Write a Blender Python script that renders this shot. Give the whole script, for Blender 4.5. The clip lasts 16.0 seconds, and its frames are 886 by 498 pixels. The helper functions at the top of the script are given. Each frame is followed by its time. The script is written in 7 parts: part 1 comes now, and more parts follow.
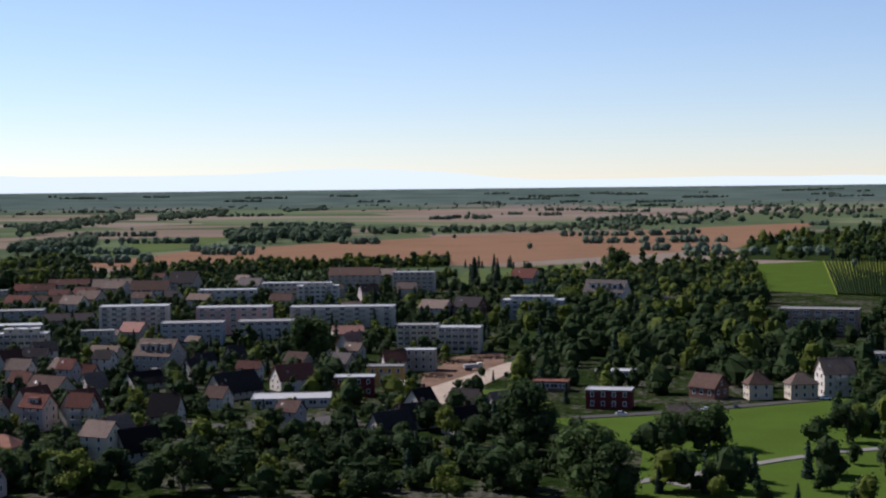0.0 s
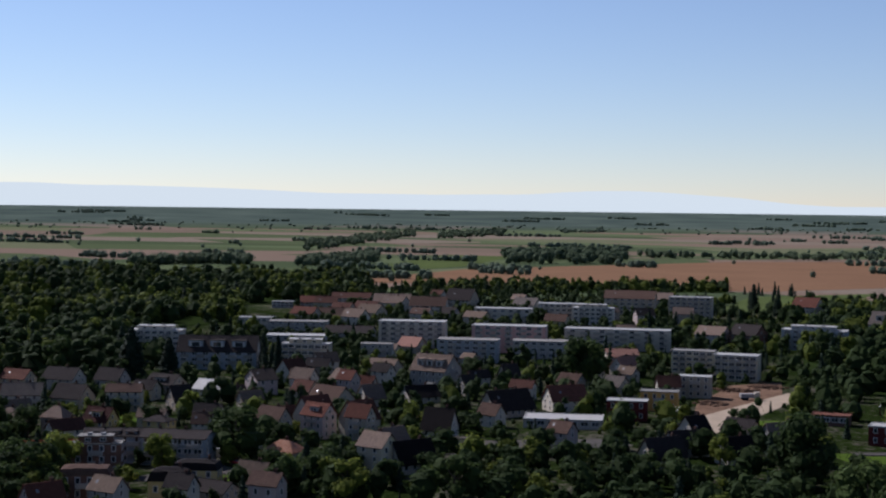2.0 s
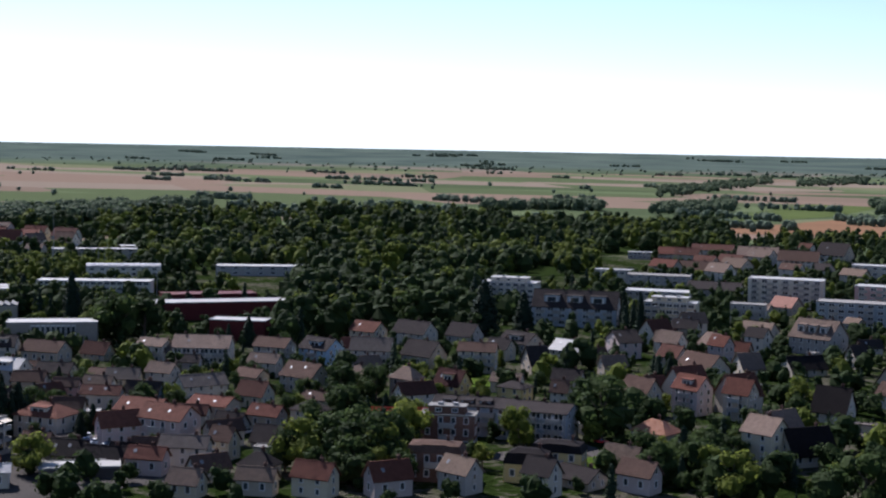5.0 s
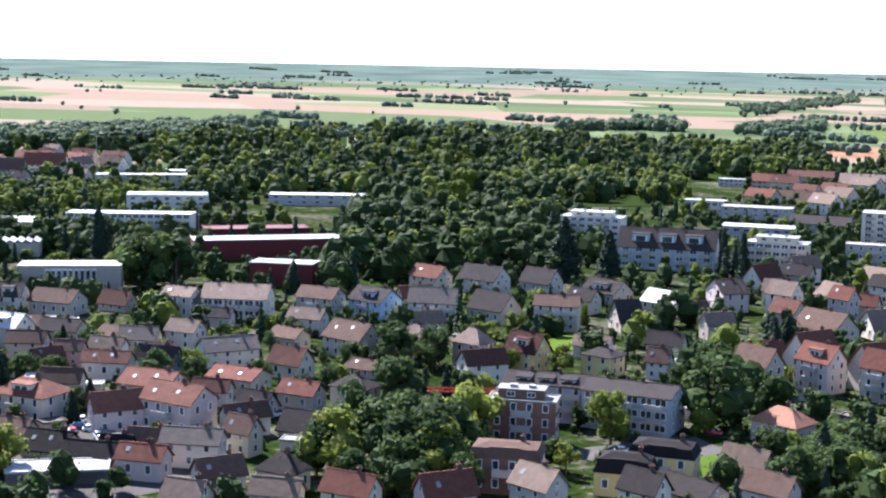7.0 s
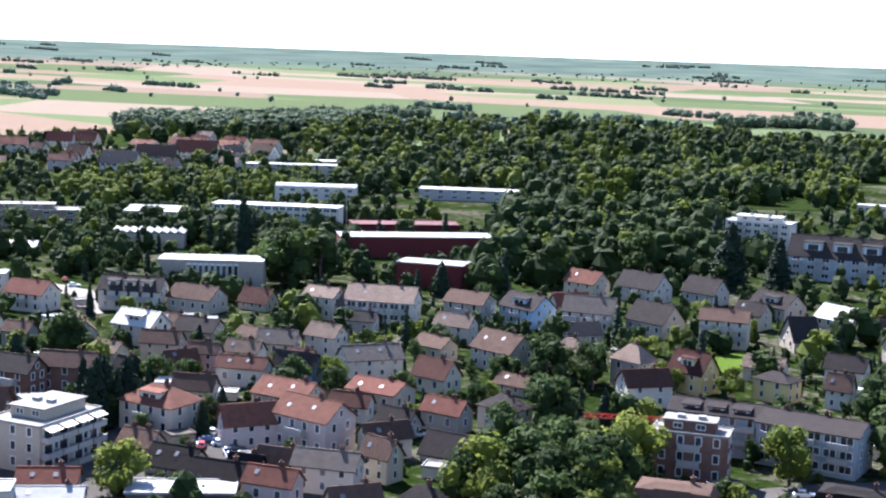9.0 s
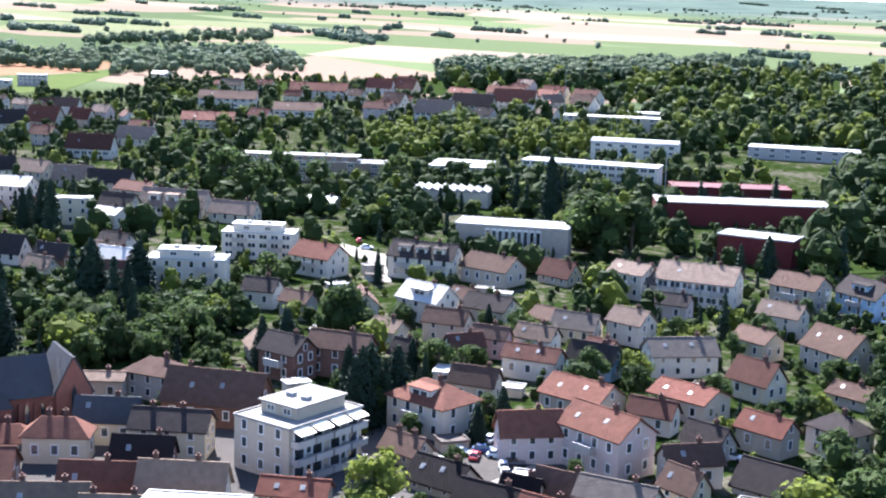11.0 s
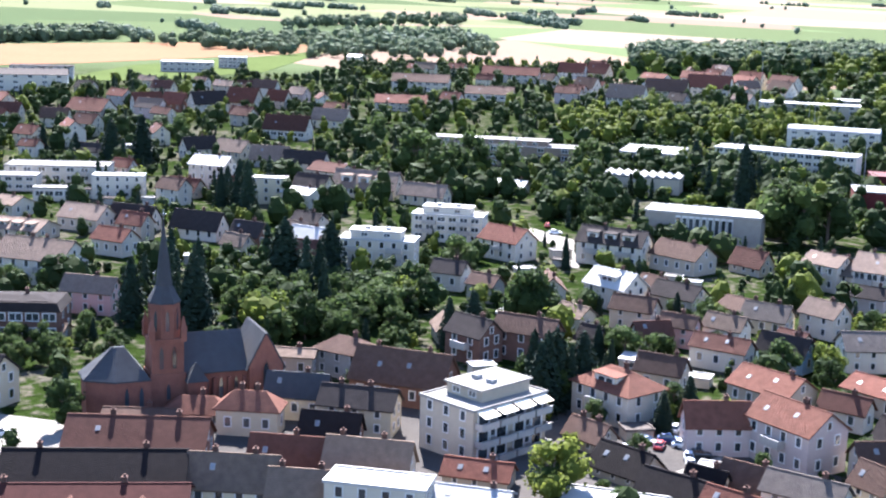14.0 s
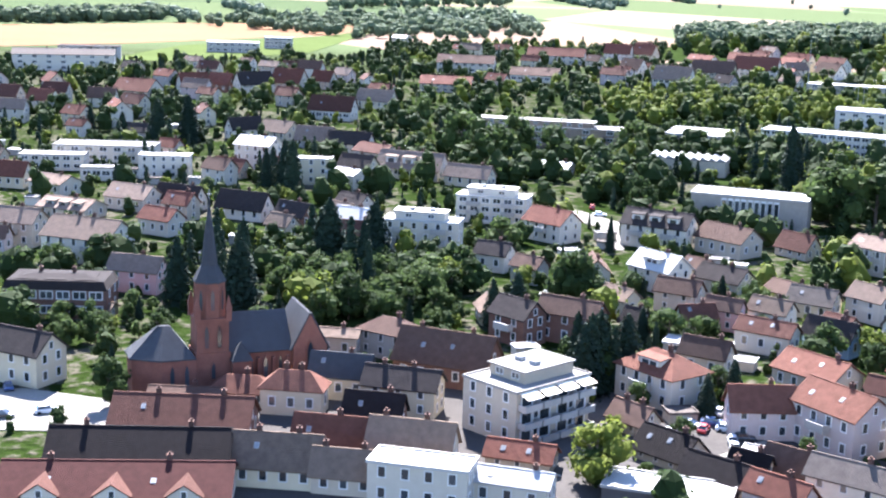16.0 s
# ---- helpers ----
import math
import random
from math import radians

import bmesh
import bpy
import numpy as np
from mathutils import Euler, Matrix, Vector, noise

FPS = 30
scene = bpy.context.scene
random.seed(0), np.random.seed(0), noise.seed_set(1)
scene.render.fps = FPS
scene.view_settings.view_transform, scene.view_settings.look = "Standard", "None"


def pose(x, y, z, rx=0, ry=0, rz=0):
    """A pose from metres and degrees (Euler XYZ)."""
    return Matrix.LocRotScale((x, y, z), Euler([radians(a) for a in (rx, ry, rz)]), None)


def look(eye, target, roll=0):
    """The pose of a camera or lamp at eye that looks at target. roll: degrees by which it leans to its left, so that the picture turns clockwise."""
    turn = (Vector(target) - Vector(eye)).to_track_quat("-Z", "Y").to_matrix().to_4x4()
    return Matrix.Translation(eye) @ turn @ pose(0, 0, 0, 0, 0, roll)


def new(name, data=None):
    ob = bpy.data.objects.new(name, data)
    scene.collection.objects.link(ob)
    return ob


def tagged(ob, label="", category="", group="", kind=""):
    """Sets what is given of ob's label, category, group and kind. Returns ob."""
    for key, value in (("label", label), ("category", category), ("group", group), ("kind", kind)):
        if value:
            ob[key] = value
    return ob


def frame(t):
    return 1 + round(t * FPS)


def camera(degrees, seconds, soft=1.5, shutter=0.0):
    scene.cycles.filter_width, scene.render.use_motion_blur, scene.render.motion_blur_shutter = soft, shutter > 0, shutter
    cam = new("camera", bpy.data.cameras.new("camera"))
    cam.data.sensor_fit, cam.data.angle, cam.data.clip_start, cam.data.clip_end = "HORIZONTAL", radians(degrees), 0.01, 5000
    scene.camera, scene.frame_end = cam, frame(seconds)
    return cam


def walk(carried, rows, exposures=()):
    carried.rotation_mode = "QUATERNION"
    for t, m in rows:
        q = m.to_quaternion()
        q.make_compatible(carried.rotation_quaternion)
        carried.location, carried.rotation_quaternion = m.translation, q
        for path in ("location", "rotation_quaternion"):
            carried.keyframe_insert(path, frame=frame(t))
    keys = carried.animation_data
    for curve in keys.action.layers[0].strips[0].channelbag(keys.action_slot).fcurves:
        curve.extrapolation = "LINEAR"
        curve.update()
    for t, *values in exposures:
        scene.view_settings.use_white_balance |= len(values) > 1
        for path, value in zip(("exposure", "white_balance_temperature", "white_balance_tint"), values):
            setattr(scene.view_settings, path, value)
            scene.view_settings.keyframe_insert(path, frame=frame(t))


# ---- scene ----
# ---- camera: one lens, a glide past the town ----
cam = camera(34.13, 16.0, soft=2.2)
ROWS = [
    (0, 0, 0, 56, 0.005, -2.461, -0.626),
    (0.5, 0, 0, 56, 1.239, -2.259, -0.184),
    (1, 0, 0, 56, 4.257, -2, 0.175),
    (1.5, 0, 0, 56, 7.764, -1.771, 0.42),
    (2, 0, 0, 56, 11.006, -1.616, 0.704),
    (2.5, 0, 0, 56, 13.624, -1.508, 0.901),
    (3, 0, 0, 56, 16.432, -1.466, 1.102),
    (3.5, -0.08, 0.18, 56, 19.012, -1.575, 1.288),
    (4, -2.75, 5.89, 56, 21.736, -1.746, 1.338),
    (4.25, -5.48, 11.76, 56, 22.916, -1.986, 1.334),
    (4.5, -9.08, 19.47, 56, 23.772, -2.488, 1.282),
    (4.75, -12.83, 27.51, 56, 24.368, -3.182, 1.195),
    (5, -16.58, 35.55, 56, 24.765, -3.998, 1.089),
    (5.25, -20.33, 43.6, 56, 25.024, -4.865, 0.977),
    (5.5, -24.08, 51.64, 56, 25.209, -5.713, 0.873),
    (5.75, -27.83, 59.68, 56, 25.382, -6.473, 0.793),
    (6, -31.58, 67.73, 56, 25.604, -7.072, 0.75),
    (6.25, -35.13, 75.34, 56, 25.937, -7.443, 0.759),
    (6.5, -37.72, 80.88, 56, 26.444, -7.513, 0.834),
    (7, -39.76, 85.26, 56, 27.673, -7.307, 1.059),
    (7.5, -39.76, 85.26, 56, 28.806, -7.08, 1.289),
    (8, -39.87, 85.43, 56, 30.029, -6.834, 1.525),
    (8.25, -41.05, 87.21, 56, 30.725, -6.824, 1.639),
    (8.5, -43.51, 90.93, 56, 31.584, -7.01, 1.743),
    (8.75, -47, 96.21, 56, 32.596, -7.348, 1.836),
    (9, -50.59, 101.63, 56, 33.75, -7.793, 1.914),
    (9.25, -54.18, 107.05, 56, 35.036, -8.301, 1.975),
    (9.5, -57.77, 112.47, 56, 36.443, -8.827, 2.017),
    (9.75, -61.36, 117.89, 56, 37.962, -9.327, 2.037),
    (10, -64.83, 123.14, 56, 39.583, -9.755, 2.034),
    (10.25, -67.24, 126.78, 56, 41.295, -10.068, 2.005),
    (10.5, -68.37, 128.48, 56, 43.087, -10.221, 1.947),
    (11, -68.46, 128.62, 56, 46.746, -10.337, 1.801),
    (11.5, -68.46, 128.62, 56, 49.66, -10.406, 1.672),
    (12, -68.46, 128.62, 56, 51.88, -10.465, 1.562),
    (12.5, -68.46, 128.62, 56, 52.829, -10.556, 1.598),
    (13, -68.46, 128.62, 56, 53.327, -10.73, 1.649),
    (13.5, -68.46, 128.62, 56, 53.804, -10.927, 1.695),
    (14, -68.46, 128.62, 56, 54.318, -11.178, 1.677),
    (14.5, -68.46, 128.62, 56, 54.794, -11.468, 1.644),
    (15, -68.46, 128.62, 56, 55.301, -11.776, 1.643),
    (15.5, -68.46, 128.62, 56, 55.721, -11.937, 1.63),
    (16, -68.46, 128.62, 56, 56.103, -11.972, 1.663),
]
walk(cam, [(t, pose(x, y, z, 90 + pitch, -roll, yaw)) for t, x, y, z, yaw, pitch, roll in ROWS],
     exposures=[(0.0, 0.76, 5880, 22), (1.0, 0.6, 5880, 22), (2.5, 0.4, 5880, 22), (4.1, 0.32, 5880, 22), (5.3, 1.65, 5850, 21), (6.4, 2.85, 5770, 19),
                (8.2, 2.55, 5770, 19), (10.4, 3.15, 5760, 18), (12.0, 3.0, 5760, 18), (13.0, 2.78, 5760, 18), (13.5, 2.75, 5760, 18), (14.1, 3.32, 5860, 19), (16.0, 3.52, 5860, 19)])

# ---- daylight: a summer sun ahead and to the left of the walk ----
SUN_AZ, SUN_EL = 60.0, 42.0
world = bpy.data.worlds.new("summer_sky")
scene.world = world
world.use_nodes = True
sky = world.node_tree.nodes.new("ShaderNodeTexSky")
sky.sky_type, sky.sun_disc = "NISHITA", False
sky.sun_elevation, sky.sun_rotation = radians(SUN_EL), radians(-SUN_AZ)
sky.air_density, sky.dust_density, sky.ozone_density = 1.0, 0.0, 3.0
sky.altitude = 600
soften = world.node_tree.nodes.new("ShaderNodeHueSaturation")
soften.inputs["Saturation"].default_value = 0.95
world.node_tree.links.new(sky.outputs[0], soften.inputs["Color"])
background = world.node_tree.nodes["Background"]
background.inputs["Strength"].default_value = 0.067
world.node_tree.links.new(soften.outputs[0], background.inputs["Color"])
sun_data = bpy.data.lights.new("sun", "SUN")
sun_data.energy, sun_data.angle, sun_data.color = 5.0, radians(0.53), (1.0, 0.95, 0.87)
sun = new("sun", sun_data)
sun_to = Vector((-math.sin(radians(SUN_AZ)) * math.cos(radians(SUN_EL)), math.cos(radians(SUN_AZ)) * math.cos(radians(SUN_EL)), math.sin(radians(SUN_EL))))
sun.matrix_world = look(sun_to * 300, (0, 0, 0))


# ---- materials ----
def nodes_of(name):
    m = bpy.data.materials.new(name)
    m.use_nodes = True
    t = m.node_tree
    return m, t.nodes, t.links, t.nodes["Principled BSDF"]


def paint(name, colour, rough=0.9, vary=0.18, scale=1.2, fine=14.0, bump=0.15, per_object=0.12, metal=0.0, ridges=0.0, spec=0.05):
    """A worn surface: stains at a large and a small scale, a shift of tone from thing to thing, fine relief."""
    m, N, L, b = nodes_of(name)
    geo, info = N.new("ShaderNodeNewGeometry"), N.new("ShaderNodeObjectInfo")
    tex = N.new("ShaderNodeTexCoord")
    big, small = N.new("ShaderNodeTexNoise"), N.new("ShaderNodeTexNoise")
    big.inputs["Scale"].default_value, small.inputs["Scale"].default_value = scale, fine
    big.inputs["Detail"].default_value = small.inputs["Detail"].default_value = 4.0
    L.new(geo.outputs["Position"], big.inputs["Vector"])
    L.new(geo.outputs["Position"], small.inputs["Vector"])
    add = N.new("ShaderNodeMath")
    add.operation = "ADD"
    L.new(big.outputs["Fac"], add.inputs[0])
    L.new(small.outputs["Fac"], add.inputs[1])
    tone = N.new("ShaderNodeMapRange")
    tone.inputs["From Min"].default_value, tone.inputs["From Max"].default_value = 0.6, 1.4
    tone.inputs["To Min"].default_value, tone.inputs["To Max"].default_value = 1.0 - vary, 1.0 + vary
    L.new(add.outputs[0], tone.inputs["Value"])
    own = N.new("ShaderNodeMapRange")
    own.inputs["To Min"].default_value, own.inputs["To Max"].default_value = 1.0 - per_object, 1.0 + per_object
    L.new(info.outputs["Random"], own.inputs["Value"])
    mul = N.new("ShaderNodeMath")
    mul.operation = "MULTIPLY"
    L.new(tone.outputs[0], mul.inputs[0])
    L.new(own.outputs[0], mul.inputs[1])
    hsv = N.new("ShaderNodeHueSaturation")
    hsv.inputs["Color"].default_value = (*colour, 1)
    L.new(mul.outputs[0], hsv.inputs["Value"])
    L.new(hsv.outputs[0], b.inputs["Base Color"])
    b.inputs["Roughness"].default_value, b.inputs["Metallic"].default_value = rough, metal
    b.inputs["Specular IOR Level"].default_value = spec
    bmp = N.new("ShaderNodeBump")
    bmp.inputs["Strength"].default_value, bmp.inputs["Distance"].default_value = bump, 0.06
    height = small.outputs["Fac"]
    if ridges:
        wave = N.new("ShaderNodeTexWave")
        wave.bands_direction = "X"
        wave.inputs["Scale"].default_value, wave.inputs["Distortion"].default_value = ridges, 0.6
        L.new(tex.outputs["Object"], wave.inputs["Vector"])
        both = N.new("ShaderNodeMath")
        both.operation = "ADD"
        L.new(wave.outputs["Fac"], both.inputs[0])
        L.new(small.outputs["Fac"], both.inputs[1])
        height = both.outputs[0]
    L.new(height, bmp.inputs["Height"])
    L.new(bmp.outputs[0], b.inputs["Normal"])
    return m


def leaf_material(name, dark, light, glow=0.42):
    """Foliage: tone shifts from clump to clump and from tree to tree; thin leaves let the sun through."""
    m, N, L, b = nodes_of(name)
    geo, info = N.new("ShaderNodeNewGeometry"), N.new("ShaderNodeObjectInfo")
    mix = N.new("ShaderNodeMix")
    mix.data_type = "RGBA"
    mix.inputs[6].default_value, mix.inputs[7].default_value = (*dark, 1), (*light, 1)
    add = N.new("ShaderNodeMath")
    add.operation = "MULTIPLY_ADD"
    add.inputs[1].default_value = 0.3
    L.new(geo.outputs["Random Per Island"], add.inputs[0])
    own = N.new("ShaderNodeMath")
    own.operation = "MULTIPLY"
    own.inputs[1].default_value = 0.7
    L.new(info.outputs["Random"], own.inputs[0])
    L.new(own.outputs[0], add.inputs[2])
    L.new(add.outputs[0], mix.inputs[0])
    L.new(mix.outputs[2], b.inputs["Base Color"])
    b.inputs["Roughness"].default_value = 0.75
    b.inputs["Specular IOR Level"].default_value = 0.04
    thin = N.new("ShaderNodeBsdfTranslucent")
    L.new(mix.outputs[2], thin.inputs["Color"])
    blend = N.new("ShaderNodeMixShader")
    blend.inputs[0].default_value = glow
    L.new(b.outputs[0], blend.inputs[1])
    L.new(thin.outputs[0], blend.inputs[2])
    L.new(blend.outputs[0], N["Material Output"].inputs["Surface"])
    return m


ROOF = {
    "red": paint("red_clay_tiles", (0.084, 0.034, 0.024), ridges=9, bump=0.35, vary=0.3, per_object=0.2),
    "orange": paint("orange_clay_tiles", (0.098, 0.043, 0.030), ridges=9, bump=0.35, vary=0.3, per_object=0.2),
    "pinkroof": paint("faded_clay_tiles", (0.192, 0.104, 0.079), ridges=9, bump=0.35, vary=0.3, per_object=0.2),
    "redbrown": paint("red_brown_tiles", (0.058, 0.027, 0.020), ridges=9, bump=0.35, vary=0.3, per_object=0.2),
    "darkred": paint("dark_red_tiles", (0.034, 0.013, 0.011), ridges=9, bump=0.35, vary=0.3, per_object=0.2),
    "brown": paint("brown_tiles", (0.066, 0.041, 0.031), ridges=9, bump=0.35, vary=0.3, per_object=0.2),
    "greybrown": paint("weathered_tiles", (0.105, 0.076, 0.057), ridges=9, bump=0.35, vary=0.3, per_object=0.2),
    "tan": paint("pale_weathered_tiles", (0.118, 0.086, 0.067), ridges=9, bump=0.35, vary=0.3, per_object=0.2),
    "dark": paint("dark_concrete_tiles", (0.023, 0.019, 0.018), ridges=9, bump=0.35, vary=0.3, per_object=0.2),
    "black": paint("black_tiles", (0.011, 0.009, 0.009), ridges=9, bump=0.35, vary=0.3, per_object=0.2),
    "grey": paint("grey_tiles", (0.075, 0.064, 0.056), ridges=9, bump=0.35, vary=0.3, per_object=0.2),
    "slate": paint("slate", (0.040, 0.042, 0.046), rough=0.8, ridges=7, bump=0.4),
    "white": paint("pale_roof_sheet", (0.255, 0.25, 0.235), rough=0.55, vary=0.12, scale=0.5),
    "gravel": paint("roof_gravel", (0.150, 0.144, 0.133), fine=20, bump=0.5),
    "saw": paint("roof_felt", (0.125, 0.116, 0.108), fine=20),
    "redflat": paint("red_roof_sheet", (0.060, 0.015, 0.015), rough=0.6),
    "orangewhite": paint("glazed_orange_tiles", (0.187, 0.083, 0.046), rough=0.3, ridges=9, bump=0.3),
    "panel": paint("pale_ribbed_roof", (0.230, 0.233, 0.233), rough=0.4, ridges=4, bump=0.6),
}
WALL = {
    "white": paint("white_render", (0.365, 0.328, 0.270), vary=0.08),
    "cream": paint("cream_render", (0.35, 0.30, 0.215), vary=0.08),
    "beige": paint("beige_render", (0.285, 0.243, 0.19), vary=0.1),
    "grey": paint("grey_render", (0.245, 0.228, 0.206), vary=0.1),
    "concrete": paint("fair_concrete", (0.185, 0.166, 0.142), vary=0.14, ridges=2, bump=0.25),
    "pink": paint("pink_render", (0.384, 0.231, 0.209), vary=0.08),
    "pinkgrey": paint("pink_grey_render", (0.31, 0.255, 0.235), vary=0.08),
    "blue": paint("blue_render", (0.209, 0.293, 0.362), vary=0.08),
    "bluegrey": paint("blue_grey_render", (0.225, 0.245, 0.258), vary=0.08),
    "yellow": paint("yellow_render", (0.419, 0.320, 0.140), vary=0.08),
    "orangewall": paint("orange_render", (0.431, 0.236, 0.070), vary=0.08),
    "darkred": paint("dark_red_cladding", (0.078, 0.018, 0.017), vary=0.12, ridges=3, bump=0.3),
    "brick": paint("brown_brick", (0.113, 0.063, 0.047), vary=0.25, fine=22, bump=0.4),
    "brownwall": paint("brown_panels", (0.161, 0.122, 0.094), vary=0.15),
    "dark": paint("dark_cladding", (0.070, 0.062, 0.060), vary=0.15),
    "sandstone": paint("red_sandstone", (0.125, 0.055, 0.040), vary=0.3, scale=0.7, fine=9, bump=0.5),
}
GROUND = {
    "sand": paint("dusty_sand", (0.230, 0.186, 0.138), scale=0.12, fine=1.2, vary=0.2, spec=0.0),
    "earth": paint("dug_earth", (0.107, 0.068, 0.046), scale=0.15, fine=0.8, vary=0.45, bump=0.8, spec=0.0),
    "lawn": paint("mown_lawn", (0.041, 0.066, 0.011), scale=0.06, fine=1.5, vary=0.2, bump=0.5, spec=0.0),
    "grass": paint("meadow_grass", (0.050, 0.066, 0.024), scale=0.03, fine=0.5, vary=0.25, bump=0.5, spec=0.0),
    "vine": paint("vineyard_grass", (0.12, 0.135, 0.02), scale=0.05, fine=0.7, vary=0.2, bump=0.5, spec=0.0),
    "stubble": paint("stubble", (0.139, 0.082, 0.049), scale=0.012, fine=0.3, vary=0.16, bump=0.3, spec=0.0),
    "straw": paint("dry_sports_turf", (0.150, 0.132, 0.072), scale=0.05, fine=0.6, vary=0.2, spec=0.0),
    "asphalt": paint("worn_asphalt", (0.056, 0.052, 0.048), scale=0.2, fine=3, vary=0.25, spec=0.0),
    # wood floor with the shade under the crowns put into its colour
    "shaded_floor": paint("wood_floor", (0.013, 0.021, 0.006), scale=0.2, fine=1.5, vary=0.4, bump=0.8, spec=0.0),
    "paving": paint("pale_paving", (0.145, 0.135, 0.118), scale=0.2, fine=3, vary=0.2, spec=0.0),
}
FRAME = paint("window_frame_paint", (0.42, 0.41, 0.39), rough=0.5, vary=0.05)
GLASS = paint("window_glass", (0.025, 0.03, 0.035), rough=0.08, vary=0.1, bump=0.02, spec=0.6, per_object=0.5)
METAL = paint("galvanised_metal", (0.2, 0.2, 0.2), rough=0.7)
CHIMNEY = paint("sooty_brick", (0.06, 0.035, 0.028), vary=0.3, fine=20)
AWNING = paint("awning_cloth", (0.60, 0.53, 0.42), vary=0.08)
SKYLIGHT = paint("skylight_glass", (0.12, 0.13, 0.14), rough=0.35, bump=0.02, spec=0.2)
BARK = paint("bark", (0.085, 0.065, 0.05), scale=3, fine=20, bump=0.6)
LEAF = {"broad": leaf_material("broad_leaves", (0.014, 0.025, 0.009), (0.052, 0.077, 0.023), 0.42),
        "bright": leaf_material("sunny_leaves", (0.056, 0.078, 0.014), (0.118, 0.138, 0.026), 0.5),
        "conifer": leaf_material("needles", (0.008, 0.015, 0.010), (0.019, 0.031, 0.018), 0.12),
        # river and far leaves: the pale blue-grey of haze is put into their colour
        "river": leaf_material("hazed_river_leaves", (0.06, 0.085, 0.055), (0.10, 0.128, 0.085), 0.25),
        "far": leaf_material("hazed_far_leaves", (0.06, 0.084, 0.048), (0.105, 0.132, 0.074), 0.4)}


# ---- mesh helpers ----
def box(bm, x0, y0, z0, x1, y1, z1, mat=0):
    v = [bm.verts.new(c) for c in ((x0, y0, z0), (x1, y0, z0), (x1, y1, z0), (x0, y1, z0), (x0, y0, z1), (x1, y0, z1), (x1, y1, z1), (x0, y1, z1))]
    for q in ((3, 2, 1, 0), (4, 5, 6, 7), (0, 1, 5, 4), (1, 2, 6, 5), (2, 3, 7, 6), (3, 0, 4, 7)):
        bm.faces.new([v[i] for i in q]).material_index = mat


def loft(bm, rings, mat=0, cap=True):
    """A skin over rings of points, closed at both ends."""
    rr = [[bm.verts.new(p) for p in ring] for ring in rings]
    n = len(rr[0])
    for a, b in zip(rr, rr[1:]):
        for i in range(n):
            bm.faces.new((a[i], a[(i + 1) % n], b[(i + 1) % n], b[i])).material_index = mat
    if cap:
        bm.faces.new(rr[0][::-1]).material_index = mat
        bm.faces.new(rr[-1]).material_index = mat


def circle(r, z, n, x=0.0, y=0.0, turn=0.0):
    return [(x + r * math.cos(turn + i * math.tau / n), y + r * math.sin(turn + i * math.tau / n), z) for i in range(n)]


def slab(bm, a, b, c, d, thick, mat=0):
    """A roof plane through four corners, thickened upward."""
    a, b, c, d = (Vector(p) for p in (a, b, c, d))
    n = (b - a).cross(d - a).normalized() * thick
    low, high = [bm.verts.new(p) for p in (a, b, c, d)], [bm.verts.new(p + n) for p in (a, b, c, d)]
    bm.faces.new(low[::-1]).material_index = mat
    bm.faces.new(high).material_index = mat
    for i in range(4):
        bm.faces.new((low[i], low[(i + 1) % 4], high[(i + 1) % 4], high[i])).material_index = mat


def mesh_of(name, bm, *materials):
    me = bpy.data.meshes.new(name)
    bm.to_mesh(me)
    bm.free()
    for m in materials:
        me.materials.append(m)
    return me


def part(name, bm, material, parent, label=""):
    ob = new(name, mesh_of(name, bm, material) if isinstance(bm, bmesh.types.BMesh) else bm)
    ob.parent = parent
    return tagged(ob, label)


def put(name, me, parent, x, y, z, turn=0.0, sx=1.0, sy=1.0, sz=1.0):
    """One more object on a shared mesh, under its thing."""
    ob = new(name, me)
    ob.parent = parent
    ob.location, ob.rotation_euler, ob.scale = (x, y, z), (0, 0, turn), (sx, sy, sz)
    return ob


def height_at(x, y):
    """The plain lies level and lifts gently towards the far river woods."""
    r = math.hypot(x, y)
    return 50.0 * max(0.0, min(1.0, (r - 2000.0) / 2650.0)) ** 2


